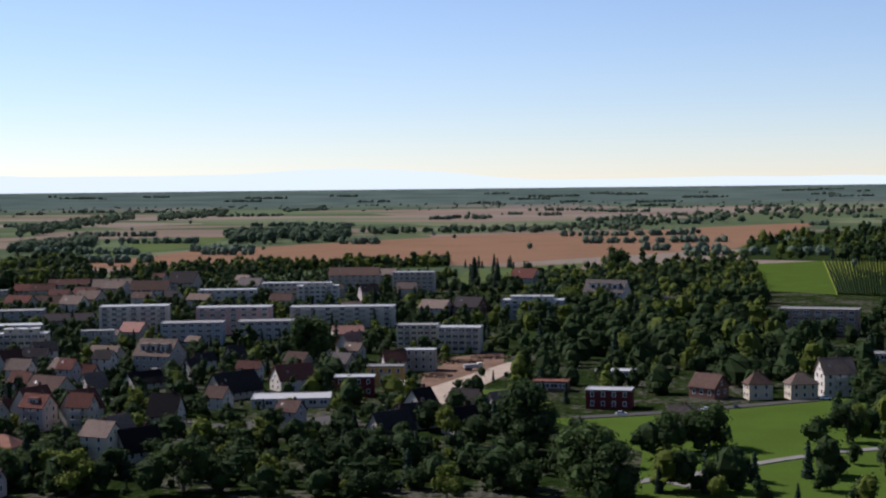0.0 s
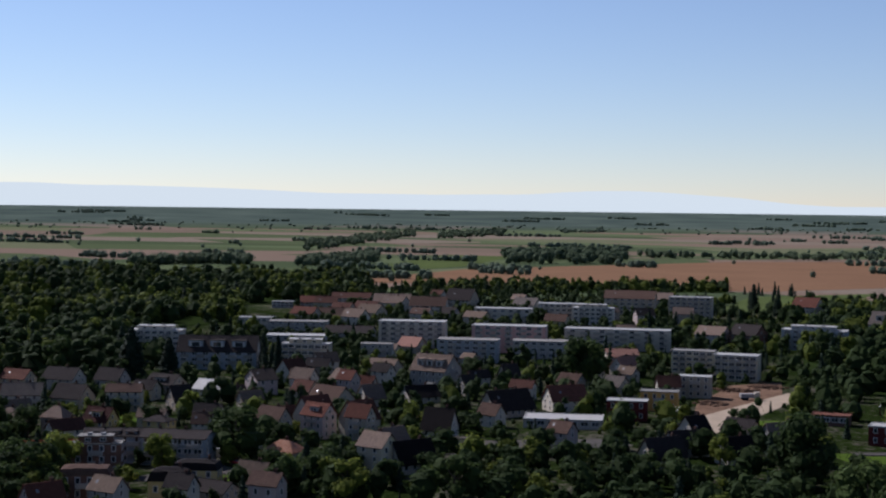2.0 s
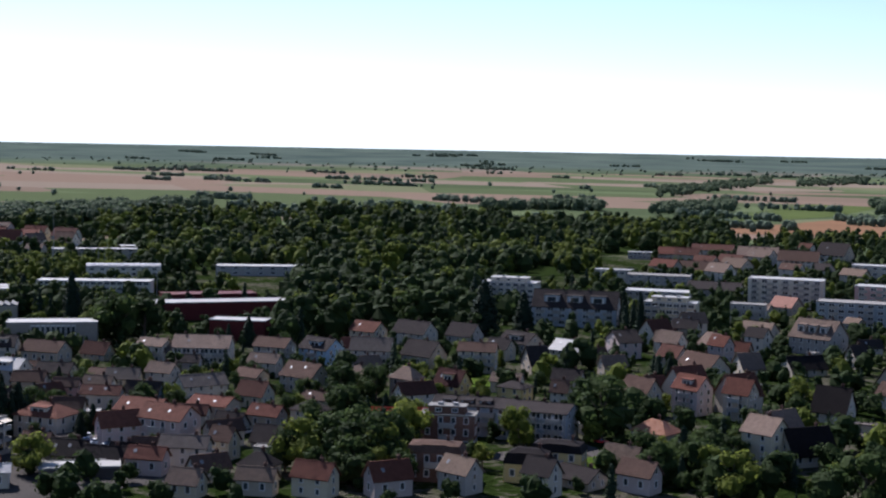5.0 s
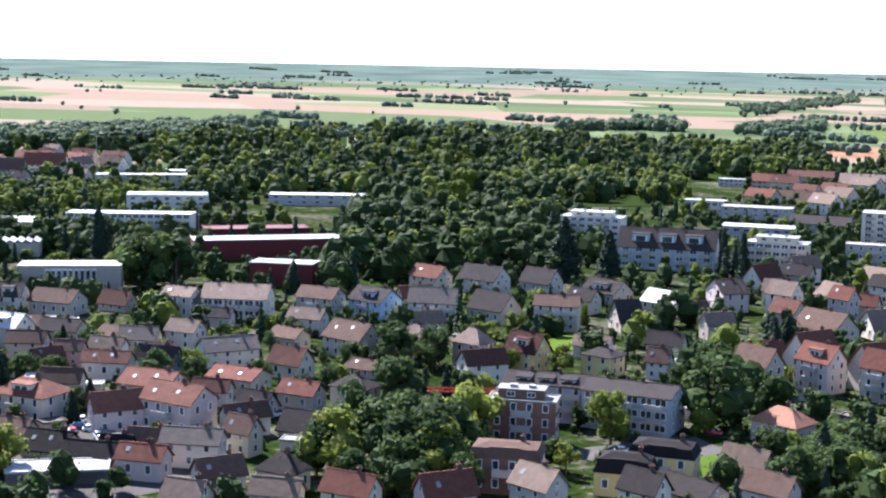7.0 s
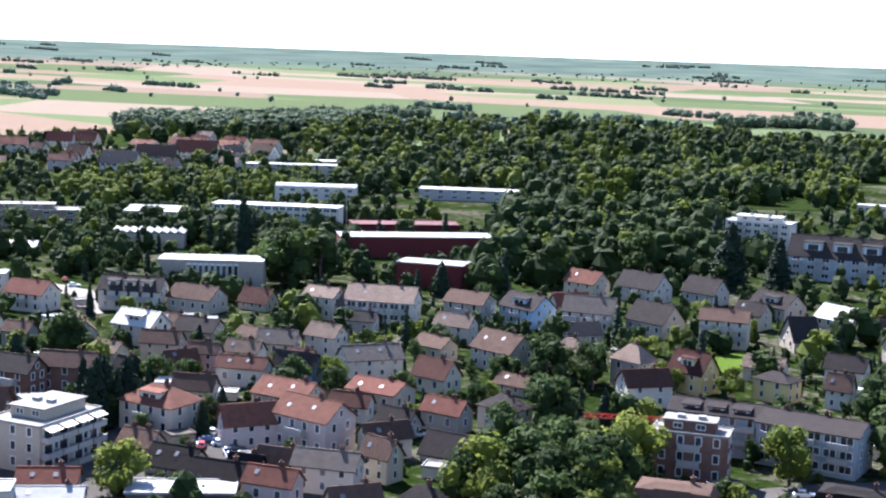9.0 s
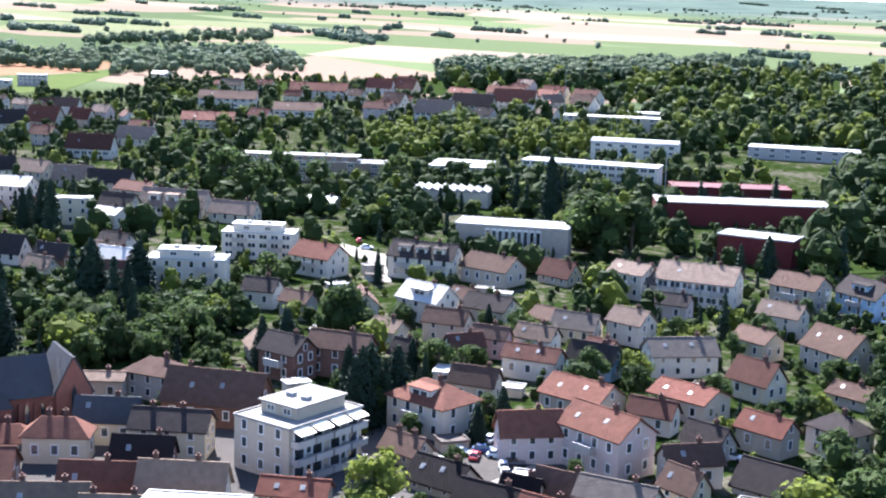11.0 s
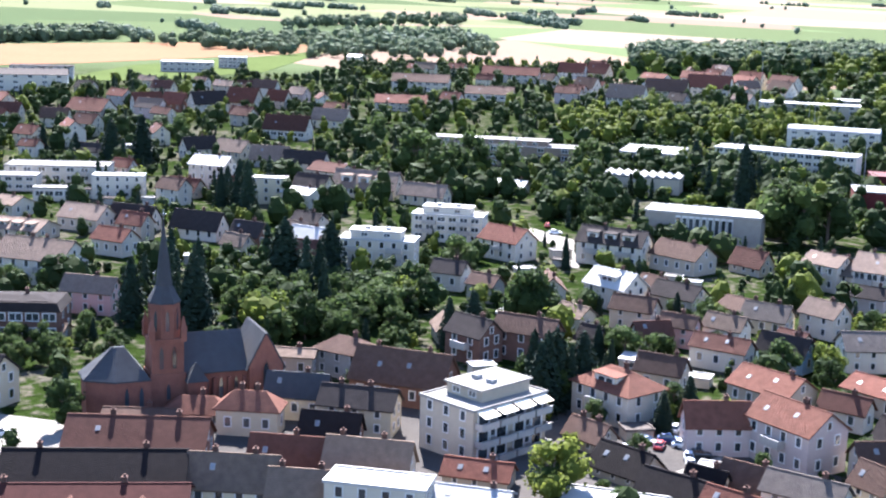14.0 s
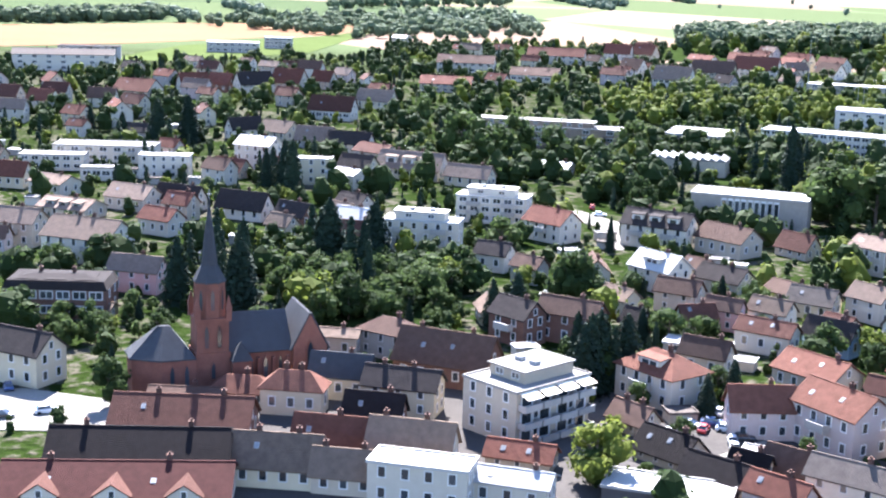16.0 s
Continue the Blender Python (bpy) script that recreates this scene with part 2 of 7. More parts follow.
# ---- ground ----
def ground_material():
    m, N, L, b = nodes_of("plain_and_gardens")
    geo = N.new("ShaderNodeNewGeometry")
    turn = N.new("ShaderNodeMapping")
    turn.inputs["Rotation"].default_value = (0, 0, radians(-17))
    turn.inputs["Scale"].default_value = (0.0028, 0.0062, 0.0)
    L.new(geo.outputs["Position"], turn.inputs["Vector"])
    cells = N.new("ShaderNodeTexVoronoi")
    cells.inputs["Scale"].default_value = 1.0
    L.new(turn.outputs[0], cells.inputs["Vector"])
    pick = N.new("ShaderNodeSeparateColor")
    L.new(cells.outputs["Color"], pick.inputs[0])
    crop = N.new("ShaderNodeValToRGB")
    crop.color_ramp.interpolation = "CONSTANT"
    e = crop.color_ramp.elements
    e[0].position, e[0].color = 0.0, (0.056, 0.072, 0.036, 1)
    e[1].position, e[1].color = 0.2, (0.132, 0.098, 0.074, 1)
    for p, c in ((0.36, (0.046, 0.062, 0.032, 1)), (0.52, (0.140, 0.114, 0.088, 1)), (0.66, (0.072, 0.092, 0.046, 1)), (0.78, (0.118, 0.090, 0.068, 1)), (0.9, (0.092, 0.100, 0.056, 1))):
        q = e.new(p)
        q.color = c
    L.new(pick.outputs[0], crop.inputs["Fac"])
    grain, patches = N.new("ShaderNodeTexNoise"), N.new("ShaderNodeTexNoise")
    grain.inputs["Scale"].default_value, patches.inputs["Scale"].default_value = 0.5, 0.06
    grain.inputs["Detail"].default_value = patches.inputs["Detail"].default_value = 5
    L.new(geo.outputs["Position"], grain.inputs["Vector"])
    L.new(geo.outputs["Position"], patches.inputs["Vector"])
    garden = N.new("ShaderNodeValToRGB")
    g = garden.color_ramp.elements
    g[0].position, g[0].color = 0.35, (0.007, 0.012, 0.003, 1)
    g[1].position, g[1].color = 0.7, (0.018, 0.026, 0.006, 1)
    for p, c in ((0.5, (0.012, 0.02, 0.005, 1)), (0.58, (0.052, 0.048, 0.036, 1)), (0.63, (0.048, 0.046, 0.036, 1))):
        q = g.new(p)
        q.color = c
    both = N.new("ShaderNodeMath")
    both.operation = "ADD"
    half = N.new("ShaderNodeMath")
    half.operation = "MULTIPLY"
    half.inputs[1].default_value = 0.5
    L.new(grain.outputs["Fac"], both.inputs[0])
    L.new(patches.outputs["Fac"], both.inputs[1])
    L.new(both.outputs[0], half.inputs[0])
    L.new(half.outputs[0], garden.inputs["Fac"])
    far = N.new("ShaderNodeVectorMath")
    far.operation = "LENGTH"
    L.new(geo.outputs["Position"], far.inputs[0])
    edge = N.new("ShaderNodeMapRange")
    edge.inputs["From Min"].default_value, edge.inputs["From Max"].default_value = 780, 900
    L.new(far.outputs["Value"], edge.inputs["Value"])
    mix = N.new("ShaderNodeMix")
    mix.data_type = "RGBA"
    L.new(edge.outputs[0], mix.inputs[0])
    L.new(garden.outputs[0], mix.inputs[6])
    L.new(crop.outputs[0], mix.inputs[7])
    # past 3 km: river woods as ground colour, with haze's blue mixed in
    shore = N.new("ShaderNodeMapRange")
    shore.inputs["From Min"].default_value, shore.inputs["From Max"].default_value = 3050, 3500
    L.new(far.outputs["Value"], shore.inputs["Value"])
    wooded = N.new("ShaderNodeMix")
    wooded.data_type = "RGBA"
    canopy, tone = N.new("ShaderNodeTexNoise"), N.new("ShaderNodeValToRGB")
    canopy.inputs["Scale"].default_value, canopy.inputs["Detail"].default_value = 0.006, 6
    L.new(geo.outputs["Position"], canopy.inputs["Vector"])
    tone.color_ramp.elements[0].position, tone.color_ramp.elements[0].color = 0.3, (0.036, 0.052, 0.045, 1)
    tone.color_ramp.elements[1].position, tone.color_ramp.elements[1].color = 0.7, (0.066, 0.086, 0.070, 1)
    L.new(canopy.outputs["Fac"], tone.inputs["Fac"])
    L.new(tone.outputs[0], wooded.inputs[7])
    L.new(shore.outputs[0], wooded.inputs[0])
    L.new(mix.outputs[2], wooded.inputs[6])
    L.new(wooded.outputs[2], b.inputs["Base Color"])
    rough = N.new("ShaderNodeBump")
    rough.inputs["Strength"].default_value, rough.inputs["Distance"].default_value = 1.0, 1.2
    L.new(both.outputs[0], rough.inputs["Height"])
    L.new(rough.outputs[0], b.inputs["Normal"])
    b.inputs["Roughness"].default_value, b.inputs["Specular IOR Level"].default_value = 0.95, 0.0
    return m


def build_ground():
    bm = bmesh.new()
    radii = [0, 60, 140, 240, 360, 520, 760, 1100, 1500, 2000, 2300, 2600, 2900, 3200, 3500, 3800, 4100, 4400, 4650]
    rings = []
    for r in radii[1:]:
        rings.append([bm.verts.new((r * math.cos(i * math.tau / 96), r * math.sin(i * math.tau / 96), height_at(r, 0))) for i in range(96)])
    centre = bm.verts.new((0, 0, 0))
    for i in range(96):
        bm.faces.new((centre, rings[0][i], rings[0][(i + 1) % 96]))
    for a, b in zip(rings, rings[1:]):
        for i in range(96):
            bm.faces.new((a[i], b[i], b[(i + 1) % 96], a[(i + 1) % 96]))
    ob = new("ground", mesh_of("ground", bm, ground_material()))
    tagged(ob, "wide plain of gardens, stubble and green fields", "ground", kind="structure")


build_ground()


def build_mountains():
    """A pale range beyond the plain, so far off that it never shifts."""
    m, N, L, b = nodes_of("glowing_range")
    # emission makes the range glow; daylight and haze are put into its colour
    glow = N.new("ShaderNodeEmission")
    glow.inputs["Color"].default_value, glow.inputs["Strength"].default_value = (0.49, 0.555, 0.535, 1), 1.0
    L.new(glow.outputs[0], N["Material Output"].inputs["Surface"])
    bm = bmesh.new()
    n, last = 240, None
    for i in range(n + 1):
        a = radians(-40 + 150 * i / n)
        h = 50 + 24 * noise.fractal(Vector((a * 3.1 + 4.0, 0.3, 0)), 0.9, 2.0, 4) + 24 * math.exp(-((math.degrees(a) - 4) / 5) ** 2) - 32 / (1 + math.exp((math.degrees(a) + 2) * 0.9))
        x, y = -4720 * math.sin(a), 4720 * math.cos(a)
        pair = (bm.verts.new((x, y, 20)), bm.verts.new((x, y, 56 + max(h, 20) * 0.95)))
        if last:
            bm.faces.new((last[0], last[1], pair[1], pair[0]))
        last = pair
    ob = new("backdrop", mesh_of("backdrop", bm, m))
    tagged(ob, "pale glowing mountain range on the horizon, haze painted in", "backdrop", kind="structure")


build_mountains()


BEDS = []
LAID = []


def patch(name, material, lift, corners):
    """A field, lawn or paved place: a low bed with a rounded rim that follows the ground."""
    cx, cy = sum(c[0] for c in corners) / len(corners), sum(c[1] for c in corners) / len(corners)
    if sum(a[0] * b[1] - b[0] * a[1] for a, b in zip(corners, corners[1:] + corners[:1])) < 0:
        corners = corners[::-1]
    if material != "shaded_floor":
        BEDS.append(list(corners))
    lift += 0.005 * len(LAID)
    LAID.append(name)
    bm = bmesh.new()
    loft(bm, [[(x, y, height_at(x, y) - 0.3) for x, y in corners], [(x, y, height_at(x, y) + lift) for x, y in corners]])
    ob = new(name, mesh_of(name, bm, GROUND[material]))
    words = {"sand": "dusty pale sand road past the building site", "earth": "dug-up reddish earth of a building site", "lawn": "mown bright green lawn between dark trees",
             "grass": "green meadow at the edge of town", "vine": "vineyard strip with pale grass between rows", "stubble": "harvested brown stubble field beyond the town",
             "straw": "dry yellow sports field before the woods", "asphalt": "worn grey asphalt street between houses", "paving": "sunlit pale stone paving beside houses", "shaded_floor": "dark wood floor with the trees' shade painted in"}
    tagged(ob, words[material], name.split("_")[-1], kind="structure")


patch("old_town_street", "asphalt", 0.02, [(-221, 184), (-226, 212), (-208, 246), (-168, 258), (-152, 240), (-172, 196), (-204, 172)])
patch("sand_road", "sand", 0.06, [(-18.2, 364.5), (-7.2, 394.1), (2.3, 416.6), (20.7, 458.5), (24.5, 446.5), (-0.9, 369.9)])
patch("building_site", "earth", 0.03, [(-6.8, 422.3), (2.7, 472.3), (19.7, 487.1), (18.3, 444.2), (2.3, 416.6), (-7.2, 394.1)])
patch("park_lawn", "lawn", 0.05, [(24.3, 345.5), (57.1, 350.7), (100.1, 372.5), (138.8, 386.3), (88.2, 245.3), (32.4, 248.0), (41.2, 300.4)])
patch("vineyard_field", "lawn", 0.05, [(194.4, 990.2), (272.1, 1035.1), (196.3, 720.0), (157.8, 765.3)])
patch("vineyard_strip", "vine", 0.07, [(272.1, 1035.1), (352.4, 1102.6), (222.0, 694.4), (196.3, 720.0)])
patch("stubble_field", "stubble", 0.06, [(-287.7, 1029.4), (-230.7, 1322.2), (11.0, 1640.0), (240.9, 1773.4), (547.8, 2068.8), (252.6, 1248.9), (27.0, 1036.7), (-140.9, 1071.7)])
patch("meadow", "grass", 0.05, [(-326.8, 1171.9), (-324.7, 1709.6), (-240.5, 1683.3), (-245.2, 1374.6), (-309.5, 1144.4)])
patch("meadow", "grass", 0.05, [(-1.3, 844.1), (17.6, 967.4), (105.1, 1044.4), (79.0, 931.2), (14.8, 817.2)])
patch("town_road", "asphalt", 0.06, [(-70.6, 332.2), (-57.8, 341.7), (-25.0, 353.9), (-19.9, 344.2), (-40.6, 332.6), (-66.2, 317.2)])
patch("garden_lawn", "lawn", 0.04, [(10.0, 395.1), (18.6, 396.6), (19.9, 363.7), (10.4, 359.7)])
patch("car_park", "paving", 0.05, [(-191.8, 243.9), (-189.8, 256.2), (-173.1, 248.9), (-182.1, 234.9)])
patch("church_square", "paving", 0.05, [(-243.6, 175.5), (-240.1, 183.0), (-231.2, 190.1), (-223.4, 191.4), (-220.6, 184.6), (-228.9, 171.4)])
patch("side_street", "paving", 0.05, [(-319.4, 319.4), (-318.8, 326.9), (-292.3, 325.3), (-270.4, 307.6), (-272.2, 304.3), (-290.0, 318.0)])
patch("ploughed_field", "stubble", 0.06, [(-946.1, 379.3), (-949.5, 544.6), (-906.3, 648.7), (-831.4, 562.8), (-789.1, 416.9), (-780.3, 331.5)])
patch("meadow", "grass", 0.07, [(-694.7, 365.8), (-769.6, 437.0), (-826.8, 560.2), (-889.7, 638.4), (-711.4, 481.7), (-679.4, 402.7)])
patch("sports_field", "straw", 0.05, [(-331.1, 758.8), (-310.4, 817.2), (-293.0, 774.7), (-301.7, 706.7)])
patch("football_pitch", "lawn", 0.05, [(-301.4, 643.6), (-288.0, 647.5), (-266.4, 599.1), (-278.7, 595.3)])
patch("street", "asphalt", 0.05, [(-120.2, 274.3), (-115.8, 281.0), (-104.5, 294.2), (-97.3, 288.4), (-97.9, 282.2), (-101.6, 285.8), (-112.7, 273.3)])
patch("street", "asphalt", 0.05, [(-192.8, 242.1), (-189.5, 252.2), (-180.4, 253.1), (-178.8, 241.0)])
patch("front_lawn", "lawn", 0.05, [(-100.8, 283.2), (-98.8, 286.3), (-94.9, 276.7), (-96.7, 273.3)])
patch("garden_lawn", "lawn", 0.05, [(-155.7, 352.7), (-153.8, 365.7), (-146.1, 351.4), (-149.0, 338.9)])
patch("garden_lawn", "lawn", 0.05, [(-174.1, 287.3), (-171.7, 288.8), (-165.9, 280.5), (-167.9, 278.7)])
# dark beds under the groves: painted shade closes the gaps between crowns
patch("wood_floor", "shaded_floor", 0.02, [(31.7, 838.9), (204.1, 953.8), (106.4, 451.7), (29.7, 457.7)])
patch("wood_floor", "shaded_floor", 0.02, [(301.4, 1434.5), (656.0, 1956.9), (334.9, 998.9), (222.9, 1061.1)])
patch("wood_floor", "shaded_floor", 0.02, [(-216.8, 1012.9), (2.8, 1089.2), (2.6, 1011.7), (-199.8, 933.2)])
patch("wood_floor", "shaded_floor", 0.02, [(-305.3, 525.1), (-251.5, 584.0), (-188.6, 476.6), (-227.3, 379.1)])
patch("wood_floor", "shaded_floor", 0.02, [(-623.1, 1073.1), (-479.9, 1114.2), (-235.7, 978.9), (-205.1, 848.7), (-370.0, 633.3)])
patch("wood_floor", "shaded_floor", 0.02, [(-392.4, 640.6), (-273.5, 801.7), (-224.9, 657.1), (-310.0, 566.1)])
patch("wood_floor", "shaded_floor", 0.02, [(-515.7, 551.4), (-444.3, 746.3), (-359.2, 606.3), (-428.9, 467.9)])
patch("wood_floor", "shaded_floor", 0.02, [(-379.6, 413.7), (-333.6, 471.9), (-282.7, 405.5), (-333.5, 370.7)])
patch("wood_floor", "shaded_floor", 0.02, [(-305.7, 243.7), (-288.2, 278.1), (-236.6, 247.4), (-248.0, 227.4)])
patch("wood_floor", "shaded_floor", 0.02, [(-495.6, 494.1), (-426.3, 571.4), (-384.4, 519.8), (-432.2, 440.0)])
patch("wood_floor", "shaded_floor", 0.02, [(-753.8, 554.2), (-699.8, 719.0), (-622.9, 646.8), (-670.4, 502.5)])
patch("park_path", "paving", 0.09, [(36.6, 271.5), (50.9, 279.6), (68.1, 291.5), (81.6, 299.1), (97.3, 304.1), (96.3, 300.8), (80.7, 295.9), (67.2, 287.9), (50.2, 275.7), (36.6, 268.0)])
patch("park_path", "paving", 0.09, [(41.4, 271.2), (45.0, 267.0), (46.9, 262.9), (45.8, 261.5), (43.6, 265.1), (40.0, 269.4)])
patch("park_road", "asphalt", 0.09, [(30.5, 347.0), (57.8, 355.1), (97.2, 372.7), (96.0, 367.9), (57.1, 350.7), (30.2, 342.8)])
patch("wood_floor", "shaded_floor", 0.02, [(-383.6, 1020.8), (-289.0, 1172.6), (-215.6, 875.2), (-286.9, 762.0)])
patch("wood_floor", "shaded_floor", 0.02, [(-744.6, 761.5), (-650.1, 1084.9), (-546.0, 913.6), (-615.4, 638.9)])


# ---- houses ----
FOOT = []


def window_mesh(w, h, bars):
    """One piece: a frame standing proud of the wall, its panes set back, a sill drawn out below."""
    bm = bmesh.new()
    t = 0.09 * min(w, h) + 0.03
    n = bars + 1
    xs = [-w / 2]
    for k in range(n):
        a, b = -w / 2 + w * k / n, -w / 2 + w * (k + 1) / n
        xs += [a + t * (1 if k == 0 else 0.4), b - t * (1 if k == n - 1 else 0.4)]
    xs.append(w / 2)
    zs = [0, t, h - t, h]
    grid = [[bm.verts.new((x, -0.06, z)) for z in zs] for x in xs]
    for i in range(len(xs) - 1):
        for j in range(3):
            q = [grid[i][j], grid[i + 1][j], grid[i + 1][j + 1], grid[i][j + 1]]
            if j == 1 and i % 2 == 1:
                deep = [bm.verts.new((v.co.x, -0.005, v.co.z)) for v in q]
                bm.faces.new(deep).material_index = 1
                for a in range(4):
                    bm.faces.new((q[a], q[(a + 1) % 4], deep[(a + 1) % 4], deep[a]))
            else:
                bm.faces.new(q)
    ring = [g[0] for g in grid] + [grid[-1][1], grid[-1][2]] + [g[3] for g in grid[::-1]] + [grid[0][2], grid[0][1]]
    back = [bm.verts.new((v.co.x, 0.04, v.co.z)) for v in ring]
    for a in range(len(ring)):
        b = (a + 1) % len(ring)
        bm.faces.new((ring[b], ring[a], back[a], back[b]))
    return mesh_of("window", bm, FRAME, GLASS)


WINDOW = window_mesh(0.8, 1.1, 0)
WIDE_WINDOW = window_mesh(1.7, 1.1, 1)
DOOR_WINDOW = window_mesh(1.3, 1.7, 0)


def skylight_mesh():
    bm = bmesh.new()
    box(bm, -0.27, -0.36, 0, 0.27, 0.36, 0.06, 0)
    box(bm, -0.21, -0.3, 0.06, 0.21, 0.3, 0.08, 1)
    return mesh_of("skylight", bm, METAL, SKYLIGHT)


SKY_MESH = skylight_mesh()


def chimney_mesh():
    bm = bmesh.new()
    box(bm, -0.25, -0.25, -1.2, 0.25, 0.25, 0.75)
    box(bm, -0.32, -0.32, 0.75, 0.32, 0.32, 0.87)
    box(bm, -0.12, -0.12, 0.87, 0.12, 0.12, 1.1)
    return mesh_of("chimney", bm, CHIMNEY)


CHIMNEY_MESH = chimney_mesh()


def balcony_mesh():
    bm = bmesh.new()
    box(bm, -1.3, -0.95, -0.12, 1.3, 0.0, 0.0, 0)
    box(bm, -1.3, -0.95, 0.0, 1.3, -0.88, 0.7, 0)
    box(bm, -1.3, -0.88, 0.0, -1.23, 0.0, 0.7, 0)
    box(bm, 1.23, -0.88, 0.0, 1.3, 0.0, 0.7, 0)
    box(bm, -1.33, -0.99, 0.7, 1.33, -0.84, 0.76, 1)
    return mesh_of("balcony", bm, WALL["grey"], METAL)


BALCONY_MESH = balcony_mesh()
WORDS = {"red": "red clay-tiled", "orange": "orange tiled", "pinkroof": "faded pink tiled", "redbrown": "red-brown tiled", "darkred": "dark red tiled", "brown": "brown tiled",
         "greybrown": "weathered grey-brown tiled", "tan": "pale weathered tiled", "dark": "dark tiled", "black": "black tiled", "grey": "grey tiled", "slate": "slate",
         "white": "glaring pale", "gravel": "flat gravelled", "saw": "saw-toothed felt", "redflat": "flat dark red", "orangewhite": "glossy orange tiled", "panel": "ribbed pale metal"}
WALLWORDS = {"white": "white rendered", "cream": "cream rendered", "beige": "beige rendered", "grey": "grey rendered", "concrete": "concrete", "pink": "pink rendered",
             "pinkgrey": "pinkish grey rendered", "blue": "light blue rendered", "bluegrey": "blue-grey rendered", "yellow": "yellow rendered", "orangewall": "orange rendered",
             "darkred": "dark red clad", "brick": "brown brick", "brownwall": "brown panelled", "dark": "dark clad"}
rng = random.Random(7)


def row_of(me, parent, name, n, x0, x1, y, z, turn, size, along_x=True):
    for k in range(n):
        u = x0 + (x1 - x0) * (k + 0.5) / n
        put(name, me, parent, u if along_x else y, y if along_x else u, z, turn, size, 1.0, size)


def house(x, y, turn, w, d, eave, ridge, roof, wall, kind, extras=""):
    """A building at its footprint's centre; its front looks along its own -y, its ridge runs along x."""
    extras = extras.split()
    if kind in ("gable", "hip") and "shed" not in extras and w < 17 and eave > 1.0:
        facing = math.degrees(math.atan2(-40.0 - x, y - 80.0))
        own = random.Random(int(abs(x) * 13 + y * 7))
        old_town = y < 226 and -236 < x < -172
        if kind == "gable" and turn < -50 and x > -150:
            turn += 110
        if abs(turn - facing) < 16 and "b2" not in extras and not old_town:
            turn = turn - own.uniform(16, 30) * (1 if x < -60 or own.random() < 0.6 else -1)
            w *= 0.83
            d = max(d, w * own.uniform(0.64, 0.74))
        if roof in ("tan", "grey", "brown") and wall != "brick" and own.random() < 0.5:
            roof = own.choice(("dark", "brown", "redbrown", "greybrown", "tan"))
        if wall == "white" and own.random() < 0.4:
            wall = own.choice(("cream", "beige", "pinkgrey", "grey"))
    if kind == "gable" and x > -135 and y < 480:
        eave, ridge = eave * 1.2, ridge * 1.2
    FOOT.append((x, y, radians(turn), w / 2 + 0.6, d / 2 + 0.6))
    big = w > 13 and kind == "flat"
    name = "shed" if "shed" in extras else "apartment_building" if (big or "b2" in extras) else ("hall" if kind == "flat" and eave < 3 else "house")
    thing = new(name)
    thing.location, thing.rotation_euler = (x, y, 0), (0, 0, radians(turn))
    label = f"{WALLWORDS[wall]} {'house' if name == 'house' else 'garden shed' if name == 'shed' else 'building'} under a {WORDS[roof]} roof"
    if "bal" in extras or "b2" in extras:
        label += " with balconies"
    elif "d" in extras:
        label += " with a dormer"
    tagged(thing, label, name.replace("_", " "), "buildings of the town")
    hw, hd = w / 2, d / 2
    lee = math.sin(radians(turn) - math.atan2(-40.0 - x, y - 80.0))
    over = 0.35
    R, Wm = ROOF[roof], WALL[wall]
    rise = max(ridge - eave, 0.3)
    # walls, with gables where the roof has them
    bm = bmesh.new()
    if kind == "gable":
        loft(bm, [[(sx, -hd, -0.6), (sx, hd, -0.6), (sx, hd, eave), (sx, 0, ridge - 0.02), (sx, -hd, eave)] for sx in (-hw, hw)])
    else:
        box(bm, -hw, -hd, -0.6, hw, hd, eave)
    part("wall", bm, Wm, thing)
    # roof
    bm = bmesh.new()
    slope = rise / hd
    oz = over * slope
    if kind == "gable":
        profile = [(-hd - over, eave - oz), (0, ridge), (hd + over, eave - oz), (hd + over, eave - oz + 0.17), (0.12, ridge + 0.12), (0.1, ridge + 0.22), (-0.1, ridge + 0.22), (-0.12, ridge + 0.12), (-hd - over, eave - oz + 0.17)]
        loft(bm, [[(sx, a, b) for a, b in profile] for sx in (-hw - over, hw + over)])
    elif kind == "hip":
        rl = max(hw - hd * 0.9, 0.15)
        base = [(-hw - over, -hd - over, eave - 0.05), (hw + over, -hd - over, eave - 0.05), (hw + over, hd + over, eave - 0.05), (-hw - over, hd + over, eave - 0.05)]
        loft(bm, [base, [(px, py, pz + 0.14) for px, py, pz in base], [(-rl, -0.08, ridge), (rl, -0.08, ridge), (rl, 0.08, ridge), (-rl, 0.08, ridge)]])
    elif kind == "mansard":
        loft(bm, [[(-hw - 0.2, -hd - 0.2, eave), (hw + 0.2, -hd - 0.2, eave), (hw + 0.2, hd + 0.2, eave), (-hw - 0.2, hd + 0.2, eave)],
                  [(-hw + 0.45, -hd + 0.45, eave + rise * 0.7), (hw - 0.45, -hd + 0.45, eave + rise * 0.7), (hw - 0.45, hd - 0.45, eave + rise * 0.7), (-hw + 0.45, hd - 0.45, eave + rise * 0.7)],
                  [(-hw * 0.5, -hd * 0.2, ridge), (hw * 0.5, -hd * 0.2, ridge), (hw * 0.5, hd * 0.2, ridge), (-hw * 0.5, hd * 0.2, ridge)]])
    else:
        def rim(o, z):
            return [(-hw - o, -hd - o, z), (hw + o, -hd - o, z), (hw + o, hd + o, z), (-hw - o, hd + o, z)]
        loft(bm, [rim(0.15, eave), rim(0.15, eave + 0.3), rim(-0.05, eave + 0.3), rim(-0.05, eave + 0.14)])
    part("roof", bm, R, thing)
